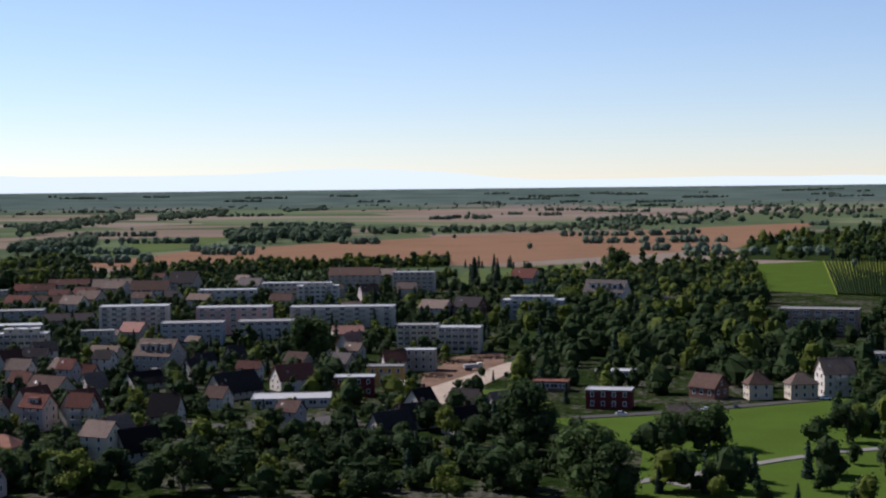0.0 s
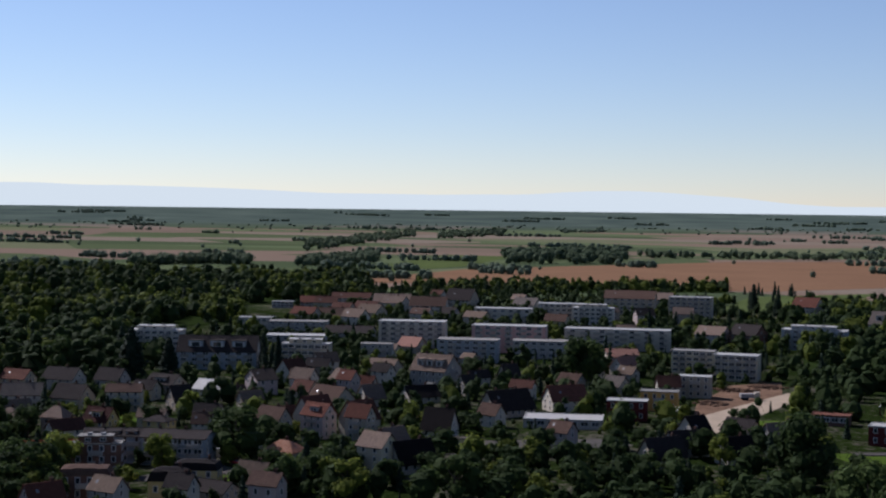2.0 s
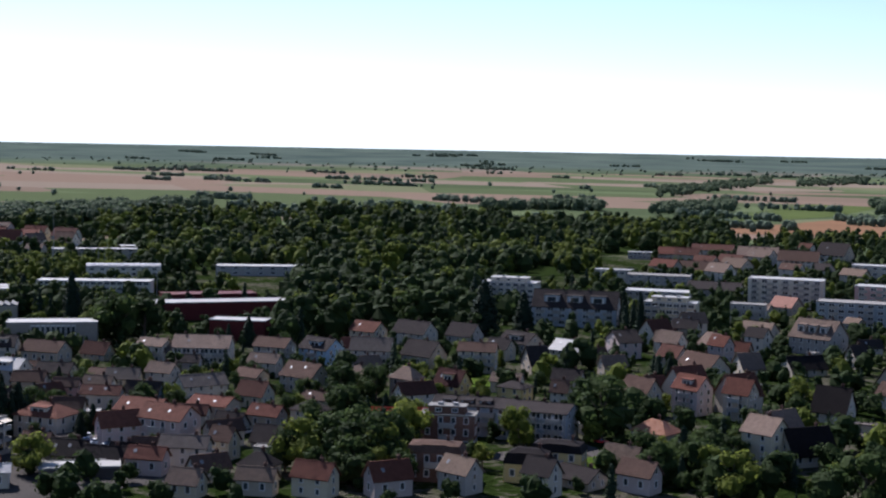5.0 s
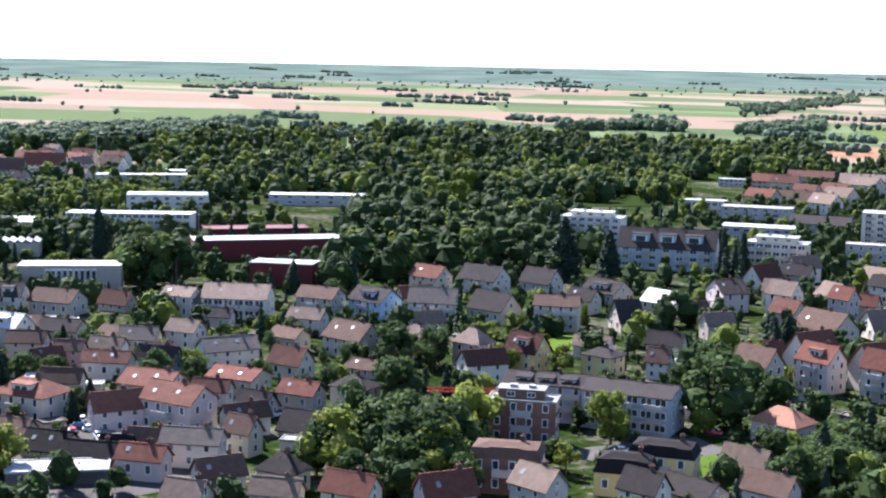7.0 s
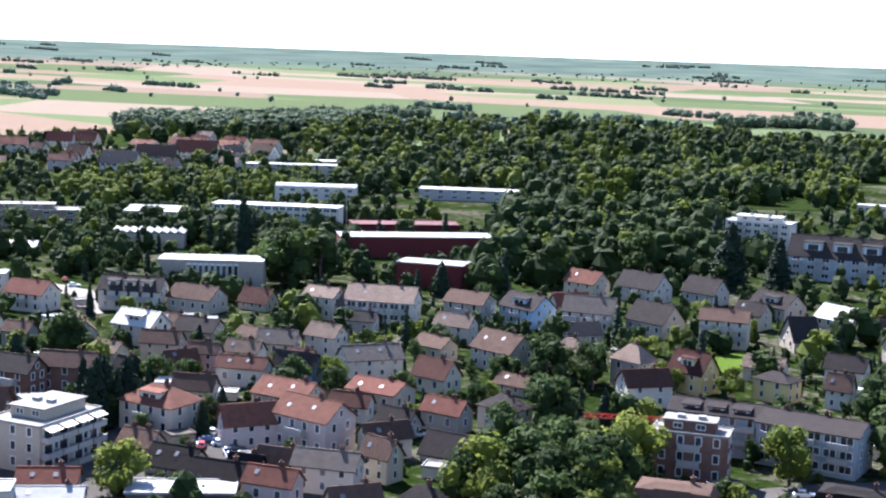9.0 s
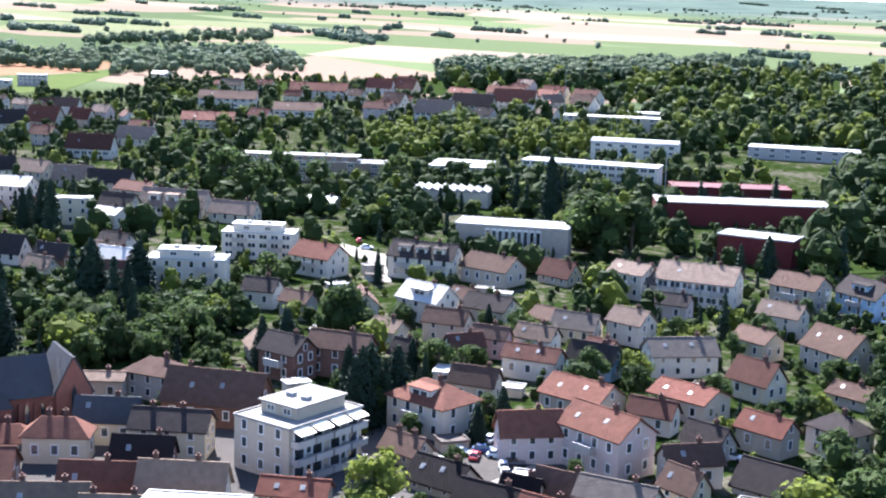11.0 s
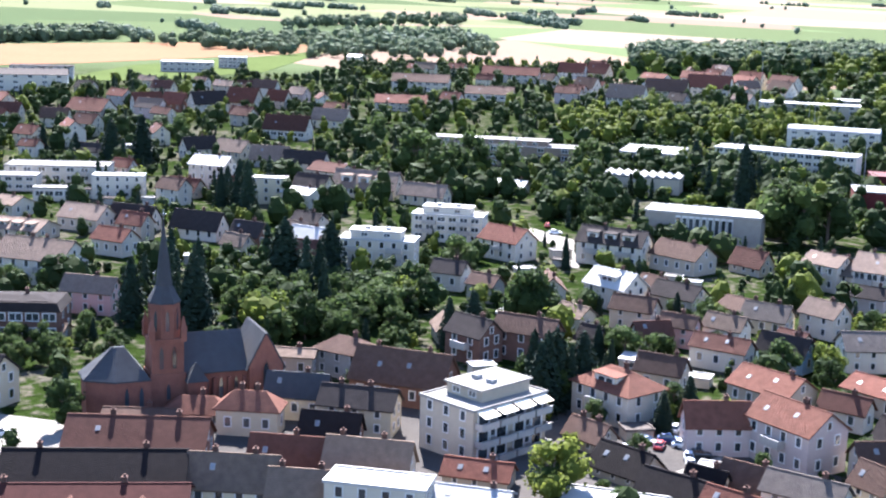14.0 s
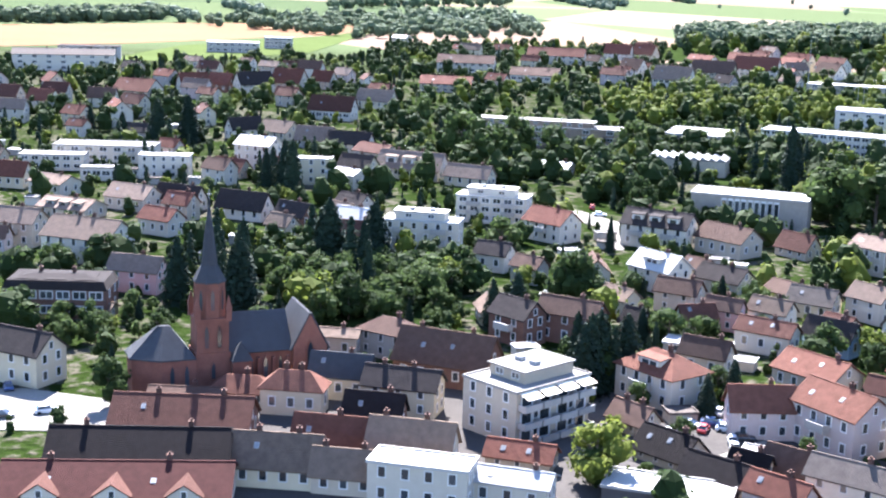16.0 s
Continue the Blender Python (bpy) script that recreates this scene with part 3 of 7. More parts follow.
    # rows of windows on the front and both ends
    floors = max(1, round(eave / 2.15))
    step = eave / floors
    size = min(1.2, step / 1.75)
    if "band" in extras or "pav" in extras or name == "hall" and "nw" not in extras:
        if "pav" in extras:
            n = 9
            for k in range(n):
                put("window", DOOR_WINDOW, thing, -hw * 0.42 + hw * 0.9 * k / (n - 1), -hd - 0.02, 0.5, 0, w * 0.045 / 1.3, 1, (eave - 1.0) / 1.7)
        else:
            for f in range(floors):
                row_of(WIDE_WINDOW, thing, "window", max(2, int(w / 2.2)), -hw + 0.4, hw - 0.4, -hd - 0.02, f * step + step * 0.38, 0, size)
    elif "saw" not in extras and "nw" not in extras and wall != "dark":
        n = 2 if "few" in extras else max(2, min(7, int(w / 2.3)))
        me = WIDE_WINDOW if w > 14 else WINDOW
        for f in range(floors):
            z = f * step + step * 0.34
            row_of(me, thing, "window", n, -hw + 0.3, hw - 0.3, -hd - 0.02, z, 0, size)
            side = -1 if lee > 0 else 1
            row_of(WINDOW, thing, "window", 2 if d > 4 and "few" not in extras else 1, -hd + 0.3, hd - 0.3, side * (hw + 0.02), z, side * radians(90), size, False)
        if kind == "gable" and rise > 1.6:
            put("window", WINDOW, thing, side * (hw + 0.02), 0, eave + rise * 0.12, side * radians(90), size * 0.8, 1, size * 0.8)
    # balconies
    if floors > 1 or "bal" in extras:
        cols = 0
        if "b" in extras:
            cols = 1 if w < 11 else 2
        if "b2" in extras:
            cols = max(3, int(w / 5))
        for f in range(1, floors):
            for k in range(cols):
                u = -hw + w * (k + 0.5) / cols
                put("balcony", BALCONY_MESH, thing, u, -hd, f * step + step * 0.1, 0, min(1.1, w / cols / 3.0), size, size)
    # chimneys and roof lights
    if kind in ("gable", "hip", "mansard") and eave > 1.2:
        for k in range(2 if "c2" in extras or w > 12 else 1):
            u = hw * (rng.uniform(0.15, 0.6) if k == 0 else -rng.uniform(0.2, 0.7))
            if kind == "hip":
                u *= 0.4
            put("chimney", CHIMNEY_MESH, thing, u, 0.25, ridge - 0.1, 0)
    if kind == "gable" and ("sk" in extras or rng.random() < 0.3):
        for k in range(2 if "sk" in extras else 1):
            u, v = hw * (-0.5 + 0.75 * k + rng.uniform(-0.1, 0.1)), rng.uniform(0.35, 0.6)
            ob = put("skylight", SKY_MESH, thing, u, -hd * v, ridge - rise * v + 0.17)
            ob.rotation_euler = (math.atan2(rise, hd), 0, 0)
    if "d" in extras and kind != "flat":
        for k in range(1 if w < 11 else 3):
            u = 0 if w < 11 else hw * (-0.55 + 0.55 * k)
            dw = w * 0.2 if w < 11 else w * 0.09
            bm = bmesh.new()
            top = eave + rise * 0.72
            box(bm, -dw, -hd * 0.72, eave + rise * 0.1, dw, hd * 0.1, top)
            ob = part("dormer", bm, Wm, thing)
            ob.location.x = u
            bm = bmesh.new()
            slab(bm, (-dw - 0.2, -hd * 0.72 - 0.3, top), (dw + 0.2, -hd * 0.72 - 0.3, top), (dw + 0.2, hd * 0.1, top + 0.25), (-dw - 0.2, hd * 0.1, top + 0.25), 0.12)
            part("dormer_roof", bm, R, ob)
            put("window", WIDE_WINDOW if w < 11 else WINDOW, ob, 0, -hd * 0.72 - 0.02, eave + rise * 0.28, 0, dw * 1.5 / (1.7 if w < 11 else 0.8), 1, rise * 0.36 / 1.1)
    if "g3" in extras:
        for k in range(3):
            u = hw * (-0.62 + 0.62 * k)
            bm = bmesh.new()
            gw = w * 0.075
            loft(bm, [[(-gw, yy, eave - 0.2), (gw, yy, eave - 0.2), (gw, yy, eave + 0.5), (0, yy, eave + 0.5 + rise * 0.55), (-gw, yy, eave + 0.5)] for yy in (-hd - 0.1, 0.0)])
            ob = part("cross_gable", bm, WALL["white"], thing, "white rendered cross gable")
            ob.location.x = u
            bm = bmesh.new()
            for s in (-1, 1):
                a, b2 = (0, -hd - 0.3, eave + 0.5 + rise * 0.55), (0, 0.0, eave + 0.5 + rise * 0.55)
                c, e = (s * gw * 1.15, 0.0, eave + 0.4), (s * gw * 1.15, -hd - 0.3, eave + 0.4)
                slab(bm, *((a, e, c, b2) if s < 0 else (a, b2, c, e)), 0.12 if s < 0 else 0.12)
            part("cross_roof", bm, ROOF["redbrown"], ob)
            put("window", WINDOW, ob, 0, -hd - 0.12, eave + 0.1, 0, size * 0.8, 1, size * 0.8)
    if "a" in extras:
        bm = bmesh.new()
        box(bm, -hw * 0.72, -hd * 0.5, eave + 0.14, hw * 0.62, hd * 0.8, eave + 1.5)
        top = part("attic_storey", bm, Wm, thing)
        bm = bmesh.new()
        box(bm, -hw * 0.76, -hd * 0.56, eave + 1.5, hw * 0.66, hd * 0.86, eave + 1.68)
        part("attic_roof", bm, R, top)
        row_of(WIDE_WINDOW, top, "window", max(2, int(w / 5)), -hw * 0.65, hw * 0.55, -hd * 0.5 - 0.02, eave + 0.45, 0, 0.75)
        for u in (-0.3, 0.25):
            bm = bmesh.new()
            box(bm, hw * u - 0.5, -0.4, eave + 1.68, hw * u + 0.5, 0.5, eave + 2.15)
            part("roof_vent", bm, METAL, top)
    if "bal" in extras:
        for f in range(floors):
            z = f * step + 0.15
            for k in range(4):
                u = -hd + d * (k + 0.55) / 4.1
                put("window", DOOR_WINDOW, thing, hw + 0.025, u, z + 0.12, radians(90), d * 0.16 / 1.3, 1, (step - 0.55) / 1.7)
                ob = put("balcony", BALCONY_MESH, thing, hw, u, z, radians(90), d * 0.085, 1.35, 0.95)
                if f == floors - 1:
                    bm = bmesh.new()
                    slab(bm, (-1.2, -1.15, 1.5), (1.2, -1.15, 1.5), (1.2, 0, 2.05), (-1.2, 0, 2.05), 0.06)
                    part("awning", bm, AWNING, ob, "pale sunlit awning")
    if "saw" in extras:
        n = 9
        for k in range(n):
            bm = bmesh.new()
            u, s = -hw + w * k / n, w / n
            loft(bm, [[(u, yy, eave + 0.2), (u + s * 0.95, yy, eave + 0.2), (u + s * 0.25, yy, eave + 1.0)] for yy in (-hd, hd)])
            part("saw_tooth", bm, ROOF["white"], thing)
    if "vault" in extras:
        bm = bmesh.new()
        loft(bm, [[(sx, hd * math.cos(a * math.pi / 8), eave + 0.2 + 1.2 * math.sin(a * math.pi / 8)) for a in range(9)] for sx in (-hw, hw)])
        part("vaulted_roof", bm, ROOF["panel"], thing)
    return thing


house(-407.0, 244.6, 59, 15.5, 6.7, 3.6, 3.6, "gravel", "white", "flat")
house(-414.6, 261.0, 57, 25.2, 9.5, 4.1, 4.1, "gravel", "white", "flat", "b")
house(-386.4, 227.2, 43, 9.3, 4.4, 2.9, 5.7, "red", "cream", "gable")
house(-374.0, 233.4, 56, 11.2, 5.9, 2.7, 4.1, "tan", "white", "gable")
house(-347.1, 227.5, 58, 13.8, 7.4, 2.1, 3.7, "tan", "white", "gable", "d")
house(-325.5, 209.9, 62, 10.4, 5.6, 4.5, 6.7, "tan", "beige", "gable", "b")
house(-307.9, 216.4, 58, 16.2, 8.7, 4.5, 7.3, "tan", "white", "gable", "b")
house(-350.1, 241.9, 58, 11.9, 6.4, 2.7, 5.0, "tan", "white", "gable")
house(-345.5, 250.4, 31, 10.2, 4.6, 2.3, 5.0, "dark", "white", "gable")
house(-323.1, 236.6, 52, 9.1, 4.9, 3.1, 5.0, "red", "white", "gable", "b")
house(-330.2, 257.7, 32, 10.7, 5.0, 2.4, 5.5, "dark", "white", "gable")
house(-319.2, 263.3, 47, 8.4, 4.4, 2.3, 4.7, "dark", "brick", "gable")
house(-362.0, 290.9, 51, 9.0, 3.9, 6.0, 6.0, "white", "cream", "flat")
house(-355.0, 296.1, 42, 9.7, 5.1, 3.2, 4.3, "white", "white", "gable", "b")
house(-360.5, 317.8, 35, 16.2, 8.2, 2.5, 6.2, "tan", "white", "gable", "d")
house(-302.4, 267.0, 44, 8.4, 4.4, 4.2, 6.1, "white", "white", "gable")
house(-286.2, 272.3, 45, 14.0, 6.0, 6.2, 6.2, "white", "white", "flat", "a b")
house(-379.0, 278.1, 49, 10.3, 5.5, 1.4, 4.4, "red", "beige", "gable")
house(-383.3, 263.3, 57, 11.8, 5.1, 5.4, 5.4, "white", "white", "flat")
house(-387.0, 249.2, 61, 9.5, 4.1, 2.9, 2.9, "gravel", "white", "flat")
house(-386.0, 259.1, 60, 7.5, 3.3, 1.9, 1.9, "dark", "grey", "flat")
house(-386.4, 289.2, 51, 11.6, 6.3, 6.3, 8.2, "white", "white", "gable")
house(-439.2, 311.3, 94, 10.0, 4.8, 2.9, 5.9, "dark", "white", "gable")
house(-434.0, 319.7, 52, 12.2, 6.6, 2.4, 5.2, "tan", "cream", "gable")
house(-415.0, 321.1, 41, 10.4, 5.4, 2.3, 5.7, "tan", "white", "gable")
house(-399.5, 323.0, 38, 11.8, 6.0, 3.3, 6.1, "brown", "white", "gable")
house(-468.8, 357.2, 40, 14.3, 7.4, 3.2, 7.3, "tan", "white", "gable")
house(-489.9, 386.3, 34, 12.7, 6.3, 2.9, 6.4, "tan", "cream", "gable")
house(-386.6, 323.3, 44, 12.1, 6.4, 2.7, 4.5, "brown", "white", "gable")
house(-555.4, 347.9, 86, 10.5, 5.4, 3.9, 7.3, "red", "white", "gable")
house(-556.4, 359.8, 60, 10.8, 5.9, 3.1, 6.8, "red", "brick", "gable")
house(-547.5, 368.4, 91, 13.6, 6.6, 3.7, 7.8, "dark", "white", "gable")
house(-552.5, 386.1, 54, 14.5, 7.9, 3.2, 8.1, "red", "beige", "gable")
house(-553.4, 401.3, 56, 10.4, 5.7, 3.3, 6.8, "red", "beige", "gable")
house(-537.7, 319.6, 56, 16.8, 9.0, 3.9, 7.6, "red", "white", "gable")
house(-524.2, 301.8, 49, 9.1, 4.7, 3.4, 6.3, "brown", "white", "gable")
house(-529.0, 272.0, 63, 11.0, 6.0, 4.5, 7.8, "brown", "beige", "gable")
house(-518.5, 279.9, 56, 10.7, 5.7, 4.0, 7.2, "red", "white", "gable")
house(-653.4, 334.7, 65, 40.9, 9.5, 6.8, 8.9, "grey", "white", "gable")
house(-703.1, 364.1, 65, 27.4, 9.5, 5.9, 5.9, "dark", "grey", "flat")
house(-724.1, 445.7, 59, 25.2, 9.5, 5.0, 5.0, "white", "grey", "flat")
house(-740.4, 479.4, 57, 14.1, 6.2, 5.6, 5.6, "white", "grey", "flat")
house(-739.5, 554.4, 43, 10.8, 5.8, 4.9, 6.2, "white", "white", "gable")
house(-393.5, 382.5, 44, 47.9, 9.5, 5.8, 5.8, "gravel", "brownwall", "flat", "a")
house(-363.4, 415.7, 36, 17.8, 7.7, 5.4, 5.4, "white", "beige", "flat")
house(-335.5, 440.1, 29, 38.9, 9.5, 7.8, 7.8, "white", "white", "flat", "band")
house(-336.3, 386.4, 38, 19.6, 8.6, 4.1, 4.1, "saw", "beige", "flat", "saw")
house(-278.7, 349.6, 36, 23.9, 9.5, 6.5, 6.5, "white", "concrete", "flat", "pav")
house(-349.2, 353.6, 46, 9.2, 5.0, 2.1, 3.2, "white", "beige", "gable")
house(-305.3, 302.3, 42, 14.7, 6.3, 5.4, 5.4, "white", "white", "flat", "a b")
house(-285.1, 301.6, 36, 11.4, 6.1, 3.8, 6.1, "red", "white", "gable", "b")
house(-270.8, 316.6, 27, 13.1, 6.8, 4.4, 6.9, "dark", "white", "gable", "b d")
house(-259.5, 324.0, 34, 12.7, 6.9, 3.1, 5.4, "brown", "beige", "gable", "b")
house(-251.5, 334.4, 32, 8.7, 4.7, 1.8, 4.4, "brown", "beige", "gable")
house(-625.2, 571.5, 44, 27.7, 9.5, 4.1, 7.6, "red", "white", "gable")
house(-635.5, 620.1, 29, 13.8, 7.1, 3.5, 7.9, "red", "white", "gable")
house(-626.9, 630.6, 38, 14.0, 7.6, 3.5, 8.1, "red", "cream", "gable")
house(-550.6, 555.4, 33, 12.8, 6.8, 4.5, 8.7, "brown", "white", "gable")
house(-501.9, 534.3, 25, 15.5, 7.9, 5.0, 9.9, "brown", "white", "gable")
house(-523.4, 577.6, 35, 18.0, 9.5, 4.9, 9.6, "brown", "cream", "gable")
house(-525.0, 605.7, 29, 19.4, 9.5, 5.5, 10.6, "red", "white", "gable")
house(-539.4, 648.7, 27, 15.8, 8.4, 5.3, 10.2, "red", "cream", "gable")
house(-497.4, 622.0, 26, 13.4, 7.1, 5.4, 9.8, "brown", "white", "gable")
house(-598.0, 498.9, 47, 25.3, 9.5, 4.5, 7.6, "brown", "white", "gable")
house(-551.3, 501.8, 44, 20.2, 9.5, 3.1, 6.0, "brown", "white", "gable")
house(-529.8, 442.2, 48, 19.7, 9.5, 3.3, 6.0, "red", "beige", "gable")
house(-449.4, 583.9, 37, 39.0, 9.5, 5.6, 5.6, "white", "beige", "flat")
house(-377.1, 510.8, 34, 29.3, 9.5, 5.7, 5.7, "white", "white", "flat", "vault")
house(-344.4, 323.6, 30, 11.0, 5.5, 2.4, 4.9, "tan", "white", "gable")
house(-274.5, 199.8, 57, 15.2, 8.1, 4.4, 6.2, "dark", "brick", "mansard", "d")
house(-282.2, 215.1, 40, 8.6, 4.2, 3.7, 5.7, "tan", "pink", "gable")
house(-270.4, 203.8, 60, 6.3, 3.4, 1.2, 2.0, "grey", "beige", "gable")
house(-244.1, 184.6, 52, 9.7, 5.0, 4.3, 6.5, "dark", "cream", "gable")
house(-234.6, 224.7, 48, 5.8, 3.2, 3.1, 3.8, "tan", "white", "gable")
house(-231.7, 231.7, 40, 9.8, 5.1, 3.5, 5.3, "grey", "white", "hip")
house(-217.8, 231.6, 33, 12.8, 6.5, 3.1, 6.6, "brown", "brick", "gable", "sk")
house(-218.7, 216.2, 46, 7.4, 3.9, 3.2, 5.5, "slate", "cream", "gable")
house(-210.2, 219.9, 41, 9.1, 4.8, 3.6, 5.4, "brown", "cream", "gable", "c2")
house(-222.8, 204.5, 52, 8.0, 4.3, 1.6, 3.4, "orange", "cream", "hip")
house(-216.3, 208.2, 48, 7.5, 4.0, 3.2, 5.2, "orange", "cream", "hip", "c2")
house(-214.3, 193.0, 54, 15.5, 8.3, 2.1, 4.9, "redbrown", "brick", "gable")
house(-222.2, 196.7, 54, 8.4, 4.5, 2.1, 3.1, "brown", "brick", "gable")
house(-205.2, 184.1, 58, 18.6, 9.5, 2.1, 5.3, "black", "brick", "gable")
house(-200.1, 179.6, 59, 22.7, 9.5, 1.8, 4.0, "darkred", "white", "gable", "g3 sk")
house(-196.8, 195.8, 50, 9.2, 5.0, 2.4, 5.2, "greybrown", "cream", "gable", "c2")
house(-190.9, 200.8, 47, 6.9, 3.7, 2.2, 4.4, "greybrown", "beige", "gable", "c2")
house(-192.4, 209.8, 43, 9.1, 4.9, 3.0, 5.7, "greybrown", "beige", "gable", "c2")
house(-199.9, 204.0, 46, 7.9, 4.2, 2.3, 4.9, "redbrown", "beige", "gable")
house(-206.6, 213.7, 44, 6.8, 3.6, 2.0, 4.2, "black", "brick", "gable")
house(-184.2, 205.7, 42, 10.4, 4.5, 4.5, 4.5, "white", "white", "flat")
house(-198.0, 229.4, 9, 8.7, 12.5, 6.3, 6.3, "gravel", "beige", "flat", "a bal")
house(-198.0, 251.1, 33, 11.7, 6.3, 4.2, 6.5, "orange", "white", "hip", "b d")
house(-211.0, 269.9, 35, 9.3, 4.0, 1.6, 1.6, "white", "beige", "flat")
house(-181.9, 251.8, 57, 7.5, 4.0, 3.8, 6.1, "orange", "pinkgrey", "gable")
house(-174.1, 256.9, 25, 11.9, 6.4, 5.1, 7.3, "orange", "pinkgrey", "gable", "b sk")
house(-190.6, 271.6, 27, 11.6, 6.2, 2.8, 4.8, "orange", "white", "gable", "sk")
house(-243.9, 292.4, 33, 10.6, 5.6, 3.9, 6.2, "white", "white", "gable", "d")
house(-235.7, 299.3, 32, 10.0, 5.4, 2.9, 4.8, "brown", "beige", "gable")
house(-225.5, 305.4, 30, 10.6, 5.7, 2.0, 3.4, "brown", "cream", "gable")
house(-212.3, 308.2, 25, 7.8, 4.2, 3.7, 5.6, "tan", "white", "gable")
house(-229.0, 251.3, 33, 8.2, 4.2, 4.2, 6.3, "dark", "brick", "gable", "b")
house(-225.3, 258.3, 26, 9.1, 4.6, 4.4, 6.3, "brown", "brick", "gable")
house(-223.3, 268.9, 38, 4.1, 3.2, 2.2, 4.1, "dark", "brick", "gable")
house(-220.0, 277.9, 70, 5.4, 3.2, 2.6, 4.3, "brown", "beige", "gable")
house(-219.7, 283.5, 24, 5.4, 3.2, 3.3, 4.8, "brown", "pink", "gable")
house(-207.4, 279.8, 21, 8.2, 4.2, 3.2, 4.7, "redbrown", "white", "gable", "sk")
house(-202.5, 287.8, 12, 7.5, 3.6, 2.7, 4.9, "dark", "blue", "gable")
house(-180.7, 236.6, 38, 8.4, 4.6, 1.3, 3.5, "black", "beige", "gable", "sk")
house(-171.1, 234.7, 36, 8.8, 4.8, 1.4, 3.7, "black", "beige", "gable")
house(-171.1, 239.4, 18, 4.3, 3.2, 1.5, 3.5, "black", "white", "gable")
house(-168.3, 242.9, 16, 5.8, 3.2, 2.1, 4.1, "brown", "white", "gable")
house(-160.5, 242.9, 19, 8.2, 4.2, 3.6, 5.2, "grey", "white", "gable")
house(-171.5, 228.0, 38, 13.1, 5.7, 1.7, 1.7, "white", "dark", "flat")
house(-190.6, 239.9, 34, 6.5, 3.5, 1.6, 3.3, "brown", "beige", "gable", "c2")
house(-187.7, 221.1, 38, 7.3, 3.9, 1.4, 2.7, "red", "beige", "gable", "sk")
house(-179.5, 213.7, 39, 8.2, 4.4, 2.7, 3.6, "panel", "white", "gable")
house(-319.6, 204.6, 63, 3.6, 3.2, 3.1, 4.8, "tan", "white", "gable")
house(-235.3, 336.6, 24, 8.9, 5.4, 4.8, 6.4, "tan", "white", "gable", "b")
house(-224.6, 342.7, 22, 14.3, 8.6, 4.6, 7.2, "tan", "white", "gable", "b2")
house(-210.3, 354.0, 20, 10.8, 6.6, 4.4, 6.4, "brown", "beige", "gable", "b")
house(-199.6, 359.6, 16, 11.6, 7.0, 3.9, 6.5, "dark", "blue", "gable", "b d")
house(-187.4, 364.6, 16, 10.4, 6.3, 4.0, 6.8, "grey", "white", "gable", "b2")
house(-195.7, 299.3, 56, 10.0, 5.8, 3.4, 5.4, "grey", "white", "gable", "sk")
house(-194.1, 317.2, 20, 7.9, 4.7, 3.0, 4.5, "brown", "cream", "gable")
house(-181.1, 319.6, 15, 11.6, 6.9, 3.8, 6.6, "brown", "beige", "gable", "sk")
house(-180.7, 297.6, 20, 8.1, 4.8, 2.8, 5.4, "redbrown", "white", "gable")
house(-181.4, 282.9, 24, 10.6, 6.4, 2.9, 4.3, "red", "white", "gable", "sk")
house(-159.0, 283.9, 21, 8.0, 4.9, 3.5, 5.3, "dark", "white", "hip")
house(-169.9, 305.6, 21, 7.3, 4.5, 1.6, 2.9, "brown", "beige", "gable")
house(-172.5, 329.8, 18, 8.1, 5.0, 2.8, 5.3, "tan", "white", "hip")
house(-169.1, 270.4, 23, 6.8, 4.1, 1.8, 4.1, "dark", "grey", "gable")
house(-158.0, 251.1, 21, 5.5, 3.3, 3.6, 5.6, "tan", "cream", "gable")
house(-143.2, 239.4, 24, 6.8, 4.2, 2.8, 4.9, "brown", "cream", "hip")
house(-156.0, 264.9, 23, 8.7, 5.3, 1.1, 3.7, "dark", "grey", "gable")
house(-207.1, 399.9, 14, 10.5, 6.3, 3.7, 6.2, "orange", "white", "gable")
house(-194.7, 404.9, 12, 12.8, 7.7, 3.5, 6.6, "dark", "white", "gable", "b")
house(-182.4, 412.2, 12, 10.6, 6.4, 2.8, 6.0, "dark", "white", "gable")
house(-174.6, 368.8, 11, 11.6, 7.0, 3.1, 6.5, "dark", "white", "gable")
house(-158.9, 367.4, 15, 9.3, 5.7, 5.5, 7.3, "brown", "cream", "gable", "b2")
house(-163.1, 407.4, 9, 12.2, 7.4, 2.7, 5.4, "dark", "beige", "gable", "d")
house(-146.0, 374.7, -68, 5.3, 7.5, 2.4, 6.5, "dark", "white", "gable")
house(-147.1, 403.6, 3, 11.1, 6.6, 2.2, 4.7, "white", "white", "gable")
house(-135.1, 412.8, -68, 6.6, 9.2, 4.5, 7.2, "dark", "pinkgrey", "gable")
house(-122.2, 414.8, 0, 8.2, 4.9, 4.1, 6.4, "brown", "white", "gable", "b")
house(-108.3, 413.4, -2, 6.8, 4.1, 4.4, 6.4, "red", "white", "gable")
house(-157.4, 323.8, 16, 7.5, 4.6, 4.5, 7.1, "tan", "white", "hip")
house(-147.4, 326.6, 12, 8.3, 5.0, 3.8, 6.8, "darkred", "yellow", "gable", "d")
house(-133.8, 330.1, 11, 7.7, 4.7, 3.6, 4.9, "tan", "yellow", "hip")
house(-129.5, 295.2, 13, 13.2, 8.1, 4.9, 5.9, "dark", "bluegrey", "gable", "b2 d")
house(-115.3, 295.7, 2, 14.2, 8.4, 5.0, 6.0, "dark", "bluegrey", "gable", "b2")
house(-126.4, 278.5, 16, 10.2, 5.0, 6.6, 6.6, "gravel", "brick", "flat", "a b")
